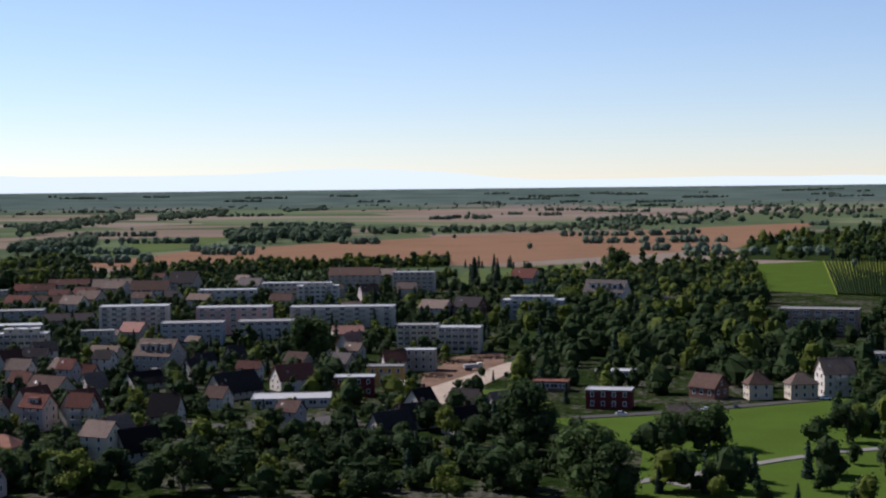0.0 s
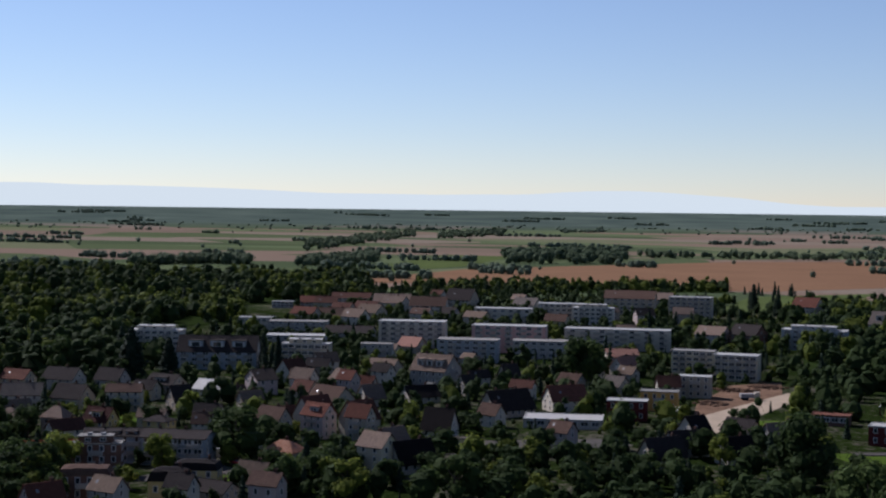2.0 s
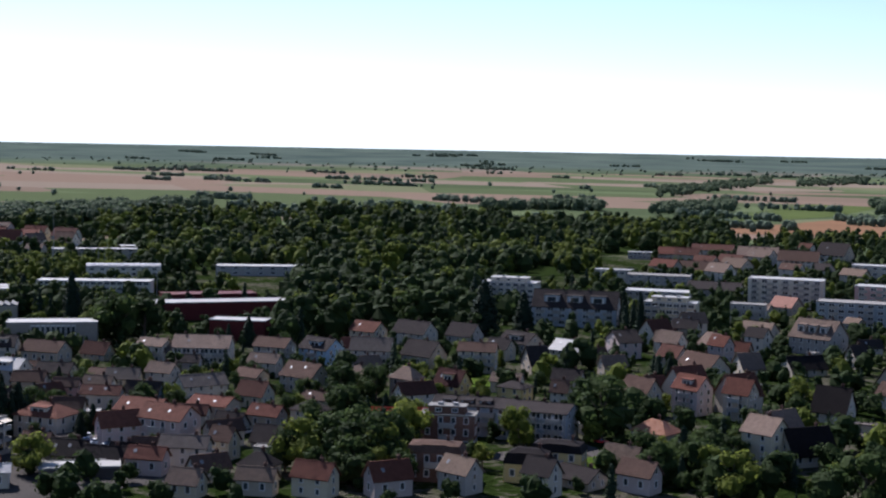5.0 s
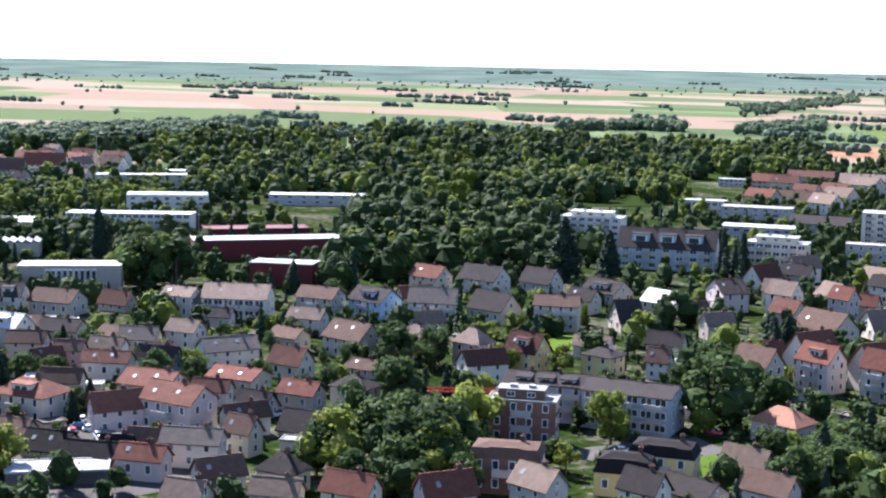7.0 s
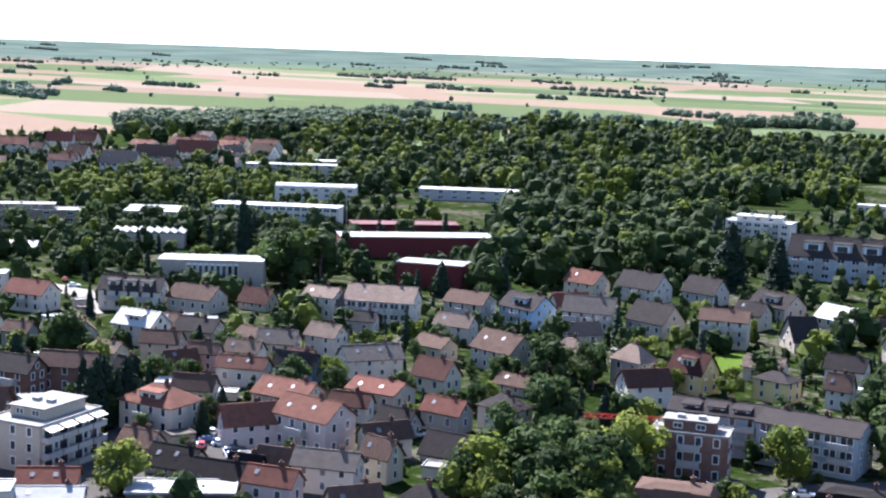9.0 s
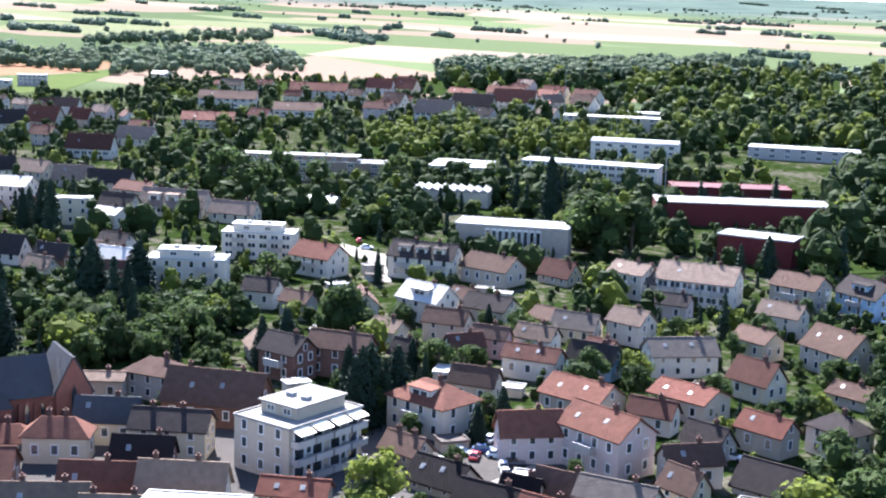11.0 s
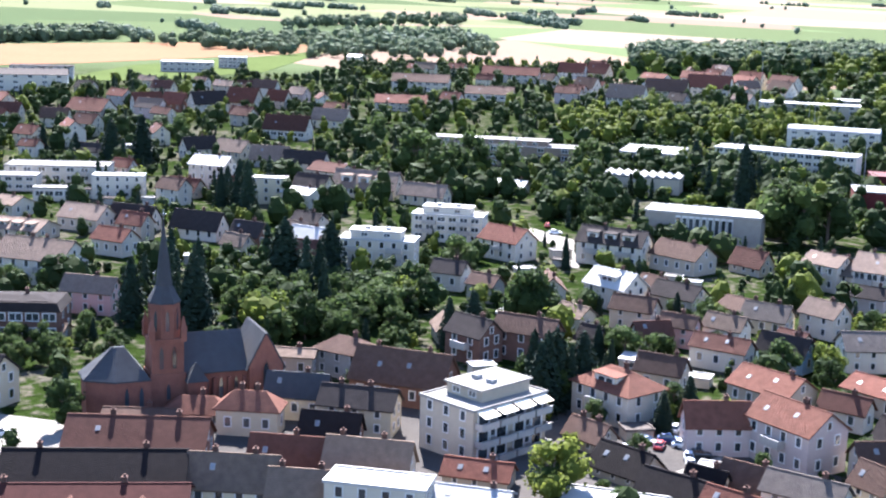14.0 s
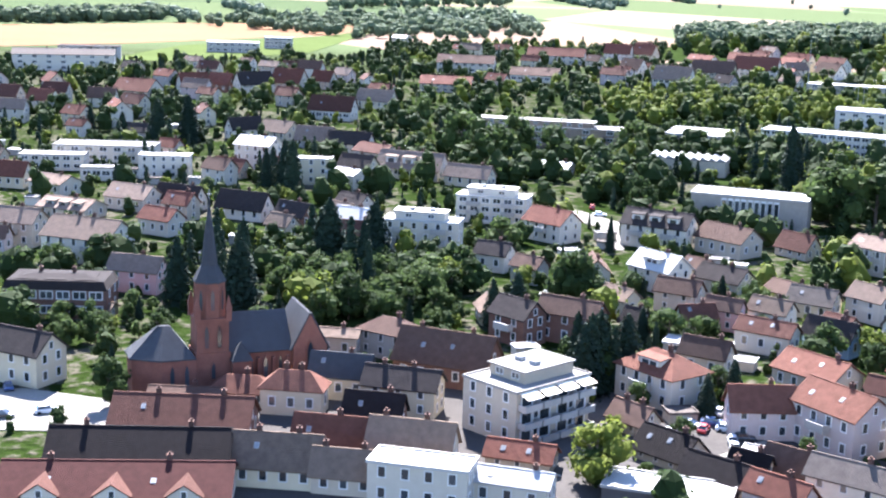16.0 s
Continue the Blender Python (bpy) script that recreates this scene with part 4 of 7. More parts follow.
house(-105.6, 332.2, 3, 8.7, 5.3, 4.1, 6.5, "tan", "beige", "gable", "b")
house(-95.9, 338.0, 1, 8.5, 5.1, 4.7, 6.9, "red", "white", "gable", "d b")
house(-84.8, 335.4, -2, 7.2, 4.3, 5.0, 7.3, "red", "white", "gable", "b")
house(-92.5, 299.4, 4, 9.3, 5.7, 3.1, 5.4, "orangewhite", "white", "hip")
house(-100.9, 268.6, 8, 8.9, 5.4, 4.3, 6.1, "black", "yellow", "mansard", "d b")
house(-103.6, 261.3, 10, 7.7, 4.7, 3.2, 5.7, "black", "yellow", "mansard", "d")
house(-118.1, 255.0, 17, 9.5, 5.8, 5.0, 6.6, "brown", "brick", "mansard", "d b")
house(-91.3, 275.1, -15, 6.6, 3.6, 1.8, 4.0, "brown", "cream", "gable")
house(-105.4, 383.4, 0, 13.0, 7.9, 2.8, 5.6, "brown", "beige", "gable")
house(-123.6, 331.8, 29, 4.7, 3.2, 2.9, 4.7, "tan", "white", "gable")
house(-94.6, 262.1, 5, 8.9, 5.4, 1.3, 2.7, "dark", "beige", "gable")
house(-170.1, 473.0, 11, 27.0, 11.0, 6.2, 11.2, "dark", "bluegrey", "gable", "b2 d")
house(-205.4, 504.4, 8, 18.9, 9.1, 9.7, 9.7, "white", "white", "flat", "a b")
house(-227.9, 503.9, -56, 7.4, 10.4, 3.6, 7.3, "dark", "white", "gable")
house(-141.3, 482.0, 6, 16.5, 8.1, 8.5, 8.5, "white", "cream", "flat", "b a")
house(-166.4, 553.1, 9, 23.5, 11.0, 4.8, 4.8, "white", "grey", "flat")
house(-182.9, 611.0, 9, 25.8, 11.0, 5.6, 5.6, "gravel", "grey", "flat", "b")
house(-208.1, 628.8, 11, 15.8, 7.8, 5.3, 5.3, "white", "white", "flat")
house(-195.8, 665.3, 5, 14.6, 8.9, 5.1, 8.1, "red", "beige", "gable")
house(-183.3, 687.9, 1, 13.2, 8.0, 5.4, 9.0, "redbrown", "beige", "gable")
house(-173.6, 700.6, 0, 16.0, 9.7, 5.5, 9.1, "redbrown", "beige", "gable")
house(-154.6, 591.4, 3, 20.4, 11.0, 3.3, 5.8, "dark", "grey", "gable")
house(-237.2, 766.3, 12, 14.4, 7.1, 3.5, 3.5, "white", "grey", "flat")
house(-275.1, 426.9, 44, 42.4, 11.0, 5.5, 5.5, "white", "darkred", "flat", "nw")
house(-304.4, 463.2, 44, 32.9, 11.0, 3.2, 3.2, "redflat", "darkred", "flat", "nw")
house(-241.8, 386.8, 18, 16.2, 7.7, 5.7, 5.7, "white", "darkred", "flat", "nw")
house(-346.6, 566.0, 30, 37.7, 11.0, 4.0, 4.0, "white", "grey", "flat")
house(-481.2, 629.7, 36, 44.2, 11.0, 3.2, 3.2, "white", "beige", "flat")
house(-372.0, 425.4, 36, 17.1, 8.4, 5.0, 5.0, "white", "white", "flat")
house(-563.1, 609.0, 35, 16.8, 10.2, 5.0, 8.4, "red", "white", "gable")
house(-570.3, 646.1, 33, 17.6, 10.8, 4.9, 8.0, "red", "white", "gable")
house(-536.8, 641.5, 32, 14.3, 8.7, 5.7, 8.7, "red", "cream", "gable")
house(-522.4, 652.5, 28, 15.9, 9.6, 5.7, 9.6, "redbrown", "white", "gable")
house(-122.3, 568.8, 6, 26.7, 11.0, 10.4, 10.4, "white", "white", "flat", "b2")
house(-81.6, 560.3, 2, 28.7, 11.0, 10.3, 10.3, "white", "pink", "flat", "b2")
house(-91.2, 521.5, 4, 22.2, 11.0, 8.0, 8.0, "gravel", "bluegrey", "flat", "b")
house(-66.0, 542.2, 3, 23.0, 11.0, 6.4, 6.4, "gravel", "grey", "flat")
house(-41.0, 582.8, 0, 42.0, 11.0, 8.2, 8.2, "white", "white", "flat", "b2")
house(-104.9, 698.7, 3, 27.9, 11.0, 7.4, 7.4, "white", "white", "flat", "b")
house(-117.6, 545.9, 4, 10.7, 8.0, 2.8, 6.0, "pinkroof", "beige", "gable")
house(-145.8, 500.2, 10, 10.2, 6.1, 6.1, 6.1, "gravel", "beige", "flat")
house(-122.1, 506.5, 8, 11.3, 6.8, 6.8, 6.8, "gravel", "grey", "flat", "b")
house(-89.2, 449.8, 5, 15.1, 11.0, 4.0, 7.9, "tan", "white", "gable", "d")
house(-114.6, 431.1, -35, 5.7, 6.6, 2.5, 4.9, "tan", "white", "gable")
house(-109.4, 464.4, 7, 11.3, 8.4, 2.7, 5.0, "brown", "beige", "gable")
house(-127.0, 428.0, -3, 6.6, 4.6, 2.9, 4.9, "brown", "white", "gable")
house(-97.2, 396.3, -68, 5.9, 6.8, 1.9, 4.9, "tan", "white", "gable")
house(-85.2, 406.3, 42, 10.1, 6.5, 1.6, 4.0, "black", "white", "gable")
house(-65.9, 452.0, -70, 5.3, 6.2, 2.1, 5.7, "dark", "white", "gable")
house(-75.0, 425.6, -65, 3.9, 4.5, 2.9, 5.1, "dark", "white", "gable")
house(-56.9, 386.6, 48, 13.8, 7.9, 1.8, 5.8, "dark", "white", "gable")
house(-42.6, 401.2, 31, 10.7, 7.3, 2.7, 5.8, "red", "white", "gable")
house(-45.4, 445.2, -2, 8.3, 6.1, 2.5, 4.5, "brown", "beige", "gable")
house(-67.1, 344.6, 6, 8.8, 6.6, 2.0, 6.0, "black", "white", "gable")
house(-71.0, 295.9, -1, 8.0, 5.8, 4.9, 7.1, "tan", "cream", "gable")
house(-64.3, 298.8, 47, 9.3, 5.7, 2.0, 5.5, "black", "white", "gable")
house(-39.8, 372.2, 3, 20.1, 11.0, 2.2, 2.2, "white", "white", "flat")
house(-24.4, 387.9, -0, 10.6, 6.4, 5.2, 5.2, "white", "darkred", "flat")
house(-16.8, 409.2, -2, 10.3, 6.1, 5.3, 5.3, "gravel", "orangewall", "flat", "b")
house(-7.4, 440.8, -5, 9.4, 5.6, 6.3, 6.3, "white", "beige", "flat", "b")
house(-9.3, 508.0, -5, 14.5, 8.7, 7.6, 7.6, "gravel", "cream", "flat", "b")
house(5.3, 489.3, -9, 14.4, 8.6, 8.4, 8.4, "white", "cream", "flat", "b2")
house(-35.6, 526.8, -4, 13.3, 9.8, 3.3, 5.7, "pinkroof", "beige", "gable")
house(-80.5, 723.0, 1, 21.2, 11.0, 8.8, 8.8, "white", "white", "flat", "b")
house(-61.6, 706.5, -0, 19.9, 11.0, 8.3, 8.3, "white", "white", "flat", "a b")
house(-15.9, 762.1, -5, 22.1, 11.0, 11.3, 11.3, "white", "beige", "flat", "b2")
house(-48.6, 783.5, -4, 26.8, 11.0, 8.9, 12.8, "brown", "beige", "gable", "b")
house(-6.0, 350.4, 46, 5.9, 6.8, 2.5, 5.8, "black", "white", "gable")
house(5.1, 352.6, -9, 8.9, 6.6, 3.1, 5.3, "dark", "beige", "gable")
house(3.5, 327.5, 39, 8.0, 4.6, 1.9, 4.8, "black", "white", "gable")
house(14.3, 351.3, 38, 9.0, 5.1, 1.8, 5.0, "tan", "white", "gable")
house(37.6, 607.3, -10, 25.7, 11.0, 8.1, 8.1, "white", "bluegrey", "flat", "a b2")
house(73.8, 653.2, -26, 18.9, 11.0, 7.9, 13.1, "grey", "white", "gable", "d b")
house(99.0, 638.5, -14, 17.7, 10.6, 6.2, 6.2, "dark", "brick", "flat")
house(138.5, 531.7, -20, 28.6, 11.0, 9.6, 9.6, "gravel", "brownwall", "flat", "b2")
house(29.0, 393.5, -10, 9.7, 5.8, 2.6, 2.6, "orange", "brick", "flat")
house(49.5, 416.8, -13, 11.1, 6.6, 2.3, 2.3, "white", "darkred", "flat")
house(41.5, 362.1, -13, 11.4, 6.8, 4.6, 4.6, "white", "darkred", "flat")
house(81.4, 373.8, 8, 6.4, 4.5, 4.0, 6.8, "brown", "cream", "hip")
house(92.6, 373.6, 6, 7.3, 5.1, 4.0, 6.7, "brown", "cream", "hip")
house(102.7, 378.3, 10, 8.8, 6.0, 5.2, 8.2, "tan", "white", "gable", "b")
house(69.4, 378.0, -18, 9.4, 7.0, 2.5, 5.1, "brown", "brick", "gable")
house(53.6, 325.4, -15, 7.7, 5.7, 1.9, 4.9, "tan", "beige", "gable")
house(43.5, 765.7, -13, 16.0, 11.0, 7.8, 12.2, "red", "beige", "gable")
house(137.3, 452.1, -22, 14.5, 8.7, 2.3, 2.3, "gravel", "beige", "flat")
house(-12.3, 319.5, 42, 9.8, 5.6, 1.9, 5.2, "dark", "cream", "gable")
house(-182.2, 675.6, 7, 18.6, 11.0, 3.4, 7.2, "brown", "beige", "gable")
house(-171.5, 697.6, 4, 14.6, 10.8, 4.1, 7.8, "tan", "beige", "gable")
house(-172.9, 757.9, 3, 15.0, 11.0, 5.0, 8.5, "tan", "white", "gable")
house(-149.9, 736.0, 2, 18.9, 11.0, 5.5, 9.9, "brown", "white", "gable")
house(-140.6, 780.8, -20, 15.8, 10.3, 6.1, 11.8, "dark", "beige", "gable")
house(-218.0, 763.3, 8, 18.0, 11.0, 3.9, 7.1, "red", "beige", "gable")
house(-210.1, 808.2, 7, 22.3, 11.0, 3.8, 6.6, "redbrown", "beige", "gable")
house(-40.9, 630.7, -4, 9.9, 7.4, 3.7, 6.3, "brown", "grey", "gable")
house(-38.4, 855.8, -5, 20.2, 11.0, 4.3, 8.0, "tan", "beige", "gable")
house(-7.5, 334.2, 31, 9.0, 5.9, 2.0, 4.8, "dark", "white", "gable")
house(-41.4, 467.9, -5, 8.3, 6.2, 2.8, 4.8, "brown", "white", "gable")
house(-31.1, 438.4, -6, 7.8, 5.8, 2.6, 4.8, "grey", "white", "gable")
house(-3.6, 627.9, -5, 14.7, 11.0, 3.7, 6.9, "brown", "grey", "gable")
house(11.2, 626.1, -6, 14.7, 11.0, 4.2, 8.1, "dark", "brick", "gable")
house(-103.8, 775.9, -0, 15.3, 11.0, 4.5, 8.1, "grey", "beige", "gable")
house(-177.2, 770.1, 5, 20.1, 11.0, 4.6, 8.8, "tan", "white", "gable")
house(-235.2, 337.6, 21, 9.5, 6.9, 3.4, 5.7, "grey", "white", "gable")
house(-218.7, 302.1, 22, 7.2, 5.2, 2.5, 4.5, "grey", "white", "gable")
house(-538.8, 342.0, 32, 9.8, 5.9, 4.0, 6.8, "tan", "pinkgrey", "gable", "few")
house(-609.0, 406.9, 30, 8.6, 4.9, 4.0, 5.9, "tan", "beige", "gable", "few")
house(-517.9, 367.0, 36, 7.9, 4.4, 3.0, 5.1, "red", "white", "gable", "few")
house(-567.9, 418.7, 43, 9.0, 5.1, 3.9, 6.3, "tan", "pinkgrey", "gable", "few")
house(-479.1, 289.4, -9, 10.0, 6.4, 4.7, 7.5, "red", "white", "gable", "few")
house(-631.6, 407.7, 47, 7.8, 4.5, 3.7, 5.5, "brown", "white", "gable", "few")
house(-471.6, 314.1, -12, 8.5, 4.7, 3.9, 5.9, "redbrown", "cream", "gable", "few")
house(-587.4, 286.6, -3, 9.8, 5.5, 3.8, 6.4, "brown", "pinkgrey", "gable", "few")
house(-574.2, 345.7, 48, 10.0, 5.5, 4.8, 7.0, "red", "white", "gable", "few")
house(-482.9, 278.0, 53, 9.0, 5.5, 3.7, 5.9, "red", "cream", "gable", "few")
house(-551.8, 419.9, -19, 7.7, 4.4, 3.5, 5.3, "tan", "white", "gable", "few")
house(-614.4, 348.8, 51, 9.0, 5.7, 4.4, 6.7, "tan", "beige", "gable", "few")
house(-588.1, 415.0, 39, 9.6, 5.9, 4.7, 7.6, "brown", "white", "gable", "few")
house(-520.6, 338.2, 46, 9.0, 5.0, 3.7, 5.6, "redbrown", "beige", "gable", "few")
house(-650.3, 391.4, 31, 7.9, 4.7, 3.1, 5.0, "tan", "cream", "gable", "few")
house(-505.3, 360.9, 46, 9.0, 5.1, 3.9, 6.1, "redbrown", "white", "gable", "few")
house(-544.6, 274.3, 55, 8.7, 5.5, 3.4, 5.8, "redbrown", "pinkgrey", "gable", "few")
house(-496.8, 262.7, 52, 9.3, 5.3, 4.3, 6.9, "tan", "white", "gable", "few")
house(-514.6, 403.8, 33, 9.1, 5.4, 3.5, 5.6, "red", "cream", "gable", "few")
house(-605.4, 377.9, 33, 9.2, 5.6, 4.1, 6.8, "redbrown", "cream", "gable", "few")
house(-544.0, 293.2, 47, 8.8, 5.6, 3.8, 6.5, "redbrown", "beige", "gable", "few")
house(-603.3, 414.8, 43, 8.6, 5.5, 3.7, 6.1, "redbrown", "white", "gable", "few")
house(-565.8, 299.7, -5, 9.6, 6.2, 4.8, 7.7, "red", "beige", "gable", "few")
house(-499.5, 302.9, 53, 10.0, 6.0, 4.1, 6.8, "redbrown", "white", "gable", "few")
house(-512.7, 264.9, 56, 8.1, 4.6, 3.2, 5.0, "red", "pinkgrey", "gable", "few")
house(-565.8, 389.7, 49, 7.7, 4.4, 3.1, 4.8, "tan", "white", "gable", "few")
house(-610.1, 679.4, -40, 8.8, 5.2, 3.9, 6.5, "brown", "beige", "gable", "few")
house(-512.7, 615.7, -37, 8.7, 5.2, 3.8, 5.8, "red", "beige", "gable", "few")
house(-534.6, 562.6, 25, 9.5, 6.1, 4.4, 6.8, "red", "white", "gable", "few")
house(-610.1, 544.2, 34, 8.3, 4.8, 3.4, 5.6, "red", "cream", "gable", "few")
house(-666.1, 664.7, 26, 9.0, 5.4, 3.5, 6.0, "red", "beige", "gable", "few")
house(-609.3, 703.5, 29, 9.0, 5.7, 4.5, 7.3, "tan", "pinkgrey", "gable", "few")
house(-492.6, 554.1, 30, 9.5, 6.2, 4.1, 6.9, "tan", "pinkgrey", "gable", "few")
house(-486.9, 586.5, 12, 8.6, 5.6, 3.9, 6.1, "tan", "white", "gable", "few")
house(-556.9, 566.7, 14, 8.1, 5.3, 3.6, 6.2, "red", "beige", "gable", "few")
house(-664.2, 547.4, 37, 10.8, 6.5, 4.4, 7.3, "brown", "cream", "gable", "few")
house(-529.8, 527.0, 31, 10.7, 6.4, 4.6, 7.1, "redbrown", "white", "gable", "few")
house(-523.7, 628.6, 72, 10.2, 6.4, 4.6, 7.7, "tan", "white", "gable", "few")
house(-505.2, 548.6, 34, 8.7, 5.5, 3.5, 6.0, "brown", "white", "gable", "few")
house(-605.5, 693.1, 26, 8.3, 5.4, 3.4, 5.5, "red", "white", "gable", "few")
house(-619.2, 711.0, 35, 9.2, 5.8, 4.1, 6.6, "redbrown", "white", "gable", "few")
house(-678.3, 551.5, 21, 8.1, 5.0, 3.6, 5.5, "red", "white", "gable", "few")
house(-661.1, 565.1, 28, 8.8, 5.5, 4.4, 6.8, "red", "cream", "gable", "few")
house(-593.2, 569.1, 33, 9.1, 5.2, 4.2, 6.7, "brown", "beige", "gable", "few")
house(-539.1, 539.6, 38, 9.2, 5.3, 4.4, 6.6, "red", "pinkgrey", "gable", "few")
house(-529.6, 466.2, 22, 8.4, 4.9, 4.0, 6.3, "red", "white", "gable", "few")
house(-443.5, 281.3, 37, 7.0, 4.5, 3.0, 5.0, "brown", "pinkgrey", "gable", "few")
house(-363.2, 304.0, 28, 8.4, 5.4, 3.3, 5.9, "dark", "cream", "gable", "few")
house(-322.3, 278.9, 48, 8.0, 4.4, 3.1, 4.8, "dark", "white", "gable", "few")
house(-313.0, 270.6, 42, 6.6, 4.3, 3.2, 5.1, "greybrown", "cream", "gable", "few")
house(-416.0, 278.7, 56, 6.6, 4.0, 2.6, 4.3, "red", "pinkgrey", "gable", "few")
house(-370.7, 271.3, 45, 8.1, 4.9, 3.8, 5.8, "brown", "white", "gable", "few")
house(-419.2, 234.0, 58, 6.6, 3.6, 2.5, 4.0, "brown", "white", "gable", "few")
house(-307.3, 254.3, 45, 6.6, 3.7, 3.2, 5.0, "greybrown", "beige", "gable", "few")
house(-334.4, 245.7, 56, 7.1, 4.5, 3.5, 5.5, "red", "beige", "gable", "few")
house(-293.7, 262.9, 38, 7.4, 4.7, 3.0, 5.3, "redbrown", "white", "gable", "few")
house(-373.1, 288.3, 32, 7.3, 4.1, 2.9, 4.9, "red", "white", "gable", "few")
house(-459.6, 270.0, 57, 6.8, 4.0, 3.2, 4.8, "red", "white", "gable", "few")
house(-268.4, 275.8, 46, 7.0, 4.5, 3.2, 5.0, "dark", "white", "gable", "few")
house(-240.1, 254.4, -25, 5.6, 3.5, 2.1, 3.6, "brown", "beige", "gable", "few")
house(-258.0, 275.6, 40, 6.3, 3.7, 3.0, 4.5, "brown", "white", "gable", "few")
house(-207.4, 295.2, 30, 5.5, 3.3, 2.2, 3.5, "redbrown", "white", "gable", "few")
house(-234.6, 275.5, 35, 6.5, 3.8, 2.7, 4.1, "greybrown", "cream", "gable", "few")
house(-250.2, 283.3, -33, 7.2, 4.4, 3.3, 5.2, "tan", "white", "gable", "few")
house(-245.4, 302.9, 27, 5.9, 3.8, 2.3, 3.9, "brown", "beige", "gable", "few")
house(-219.2, 327.6, 19, 6.6, 4.0, 3.0, 4.5, "dark", "pinkgrey", "gable", "few")
house(-164.1, 260.2, 59, 6.6, 3.9, 3.1, 4.8, "tan", "white", "gable", "few")
house(-179.9, 273.3, 17, 6.0, 3.5, 2.6, 4.2, "redbrown", "white", "gable", "few")
house(-216.2, 290.1, 16, 6.2, 3.9, 3.0, 4.7, "tan", "white", "gable", "few")
house(-231.3, 285.1, 26, 6.9, 4.3, 3.3, 5.1, "brown", "beige", "gable", "few")
house(-200.6, 333.8, 7, 7.4, 4.5, 3.6, 5.4, "tan", "white", "gable", "few")
house(-203.6, 264.2, 25, 6.4, 3.9, 3.0, 4.9, "brown", "beige", "gable", "few")
house(-165.6, 278.0, -1, 6.7, 4.0, 3.0, 4.7, "red", "beige", "gable", "few")
house(-119.9, 240.8, 53, 6.8, 4.1, 2.6, 4.6, "red", "pinkgrey", "gable", "few")
house(-84.7, 263.2, -14, 6.2, 4.0, 2.6, 4.3, "brown", "pinkgrey", "gable", "few")
house(-138.6, 231.2, 14, 6.1, 3.4, 2.7, 4.3, "greybrown", "white", "gable", "few")
house(-98.1, 253.1, 6, 6.4, 3.8, 3.2, 5.0, "dark", "white", "gable", "few")
house(-150.5, 235.1, 57, 6.1, 4.0, 2.4, 4.4, "tan", "white", "gable", "few")
house(-110.8, 249.0, 7, 7.4, 4.2, 2.9, 4.7, "greybrown", "white", "gable", "few")
house(-130.0, 234.9, 1, 6.5, 4.0, 2.8, 4.5, "red", "white", "gable", "few")
house(-147.6, 224.7, 25, 6.2, 4.1, 2.4, 4.4, "tan", "cream", "gable", "few")
house(-162.3, 234.4, 13, 6.4, 3.6, 3.0, 4.6, "red", "pinkgrey", "gable", "few")
house(-116.9, 397.4, 3, 7.8, 5.1, 3.0, 5.2, "tan", "beige", "gable", "few")
house(-140.8, 342.8, 4, 6.9, 4.1, 2.7, 4.4, "tan", "white", "gable", "few")
house(-149.5, 311.8, 50, 7.8, 4.8, 3.8, 5.9, "redbrown", "white", "gable", "few")
house(-127.6, 347.5, 1, 6.8, 4.1, 3.0, 4.7, "dark", "white", "gable", "few")
house(-109.7, 352.1, 35, 6.5, 4.0, 2.6, 4.2, "redbrown", "cream", "gable", "few")
house(-137.2, 394.1, 47, 6.0, 3.7, 2.7, 4.4, "brown", "white", "gable", "few")
house(-162.0, 390.0, 11, 7.7, 5.0, 3.3, 5.6, "dark", "cream", "gable", "few")
house(-180.4, 347.3, 55, 7.1, 4.5, 2.7, 4.7, "greybrown", "white", "gable", "few")
house(-126.3, 376.1, -65, 6.3, 3.9, 2.8, 4.6, "brown", "beige", "gable", "few")
house(-197.0, 373.4, 54, 7.9, 4.5, 3.1, 5.3, "red", "white", "gable", "few")
house(-114.1, 822.2, -4, 10.6, 6.2, 4.5, 7.0, "tan", "white", "gable", "few")
house(-164.6, 640.0, 3, 13.0, 7.7, 6.2, 9.5, "tan", "white", "gable", "few")
house(-19.1, 730.6, -13, 11.7, 6.8, 4.9, 7.9, "tan", "white", "gable", "few")
house(-204.9, 736.8, -2, 12.1, 7.0, 5.7, 8.6, "brown", "beige", "gable", "few")
house(-133.2, 705.7, 4, 10.0, 6.5, 4.0, 6.7, "tan", "white", "gable", "few")
house(-76.0, 674.3, -14, 10.5, 6.5, 4.1, 7.0, "brown", "cream", "gable", "few")
house(-146.0, 698.7, -16, 9.8, 6.2, 4.0, 6.6, "brown", "white", "gable", "few")
house(-169.9, 861.4, 0, 9.1, 5.4, 3.8, 6.2, "redbrown", "white", "gable", "few")
house(-17.0, 823.9, -17, 10.6, 6.7, 4.1, 7.0, "tan", "white", "gable", "few")
house(-56.6, 740.0, -74, 9.0, 5.7, 4.1, 6.4, "tan", "beige", "gable", "few")
house(-37.3, 710.5, -5, 11.0, 6.7, 5.2, 8.3, "dark", "pinkgrey", "gable", "few")
house(-114.1, 673.5, -21, 11.0, 6.5, 4.9, 7.4, "greybrown", "beige", "gable", "few")
house(-122.5, 529.7, -17, 6.1, 3.6, 3.1, 4.7, "tan", "white", "gable", "few")
house(-36.4, 337.5, -11, 7.0, 4.5, 3.4, 5.2, "brown", "pinkgrey", "gable", "few")
house(-45.6, 494.5, -22, 6.3, 3.5, 2.4, 4.1, "tan", "cream", "gable", "few")
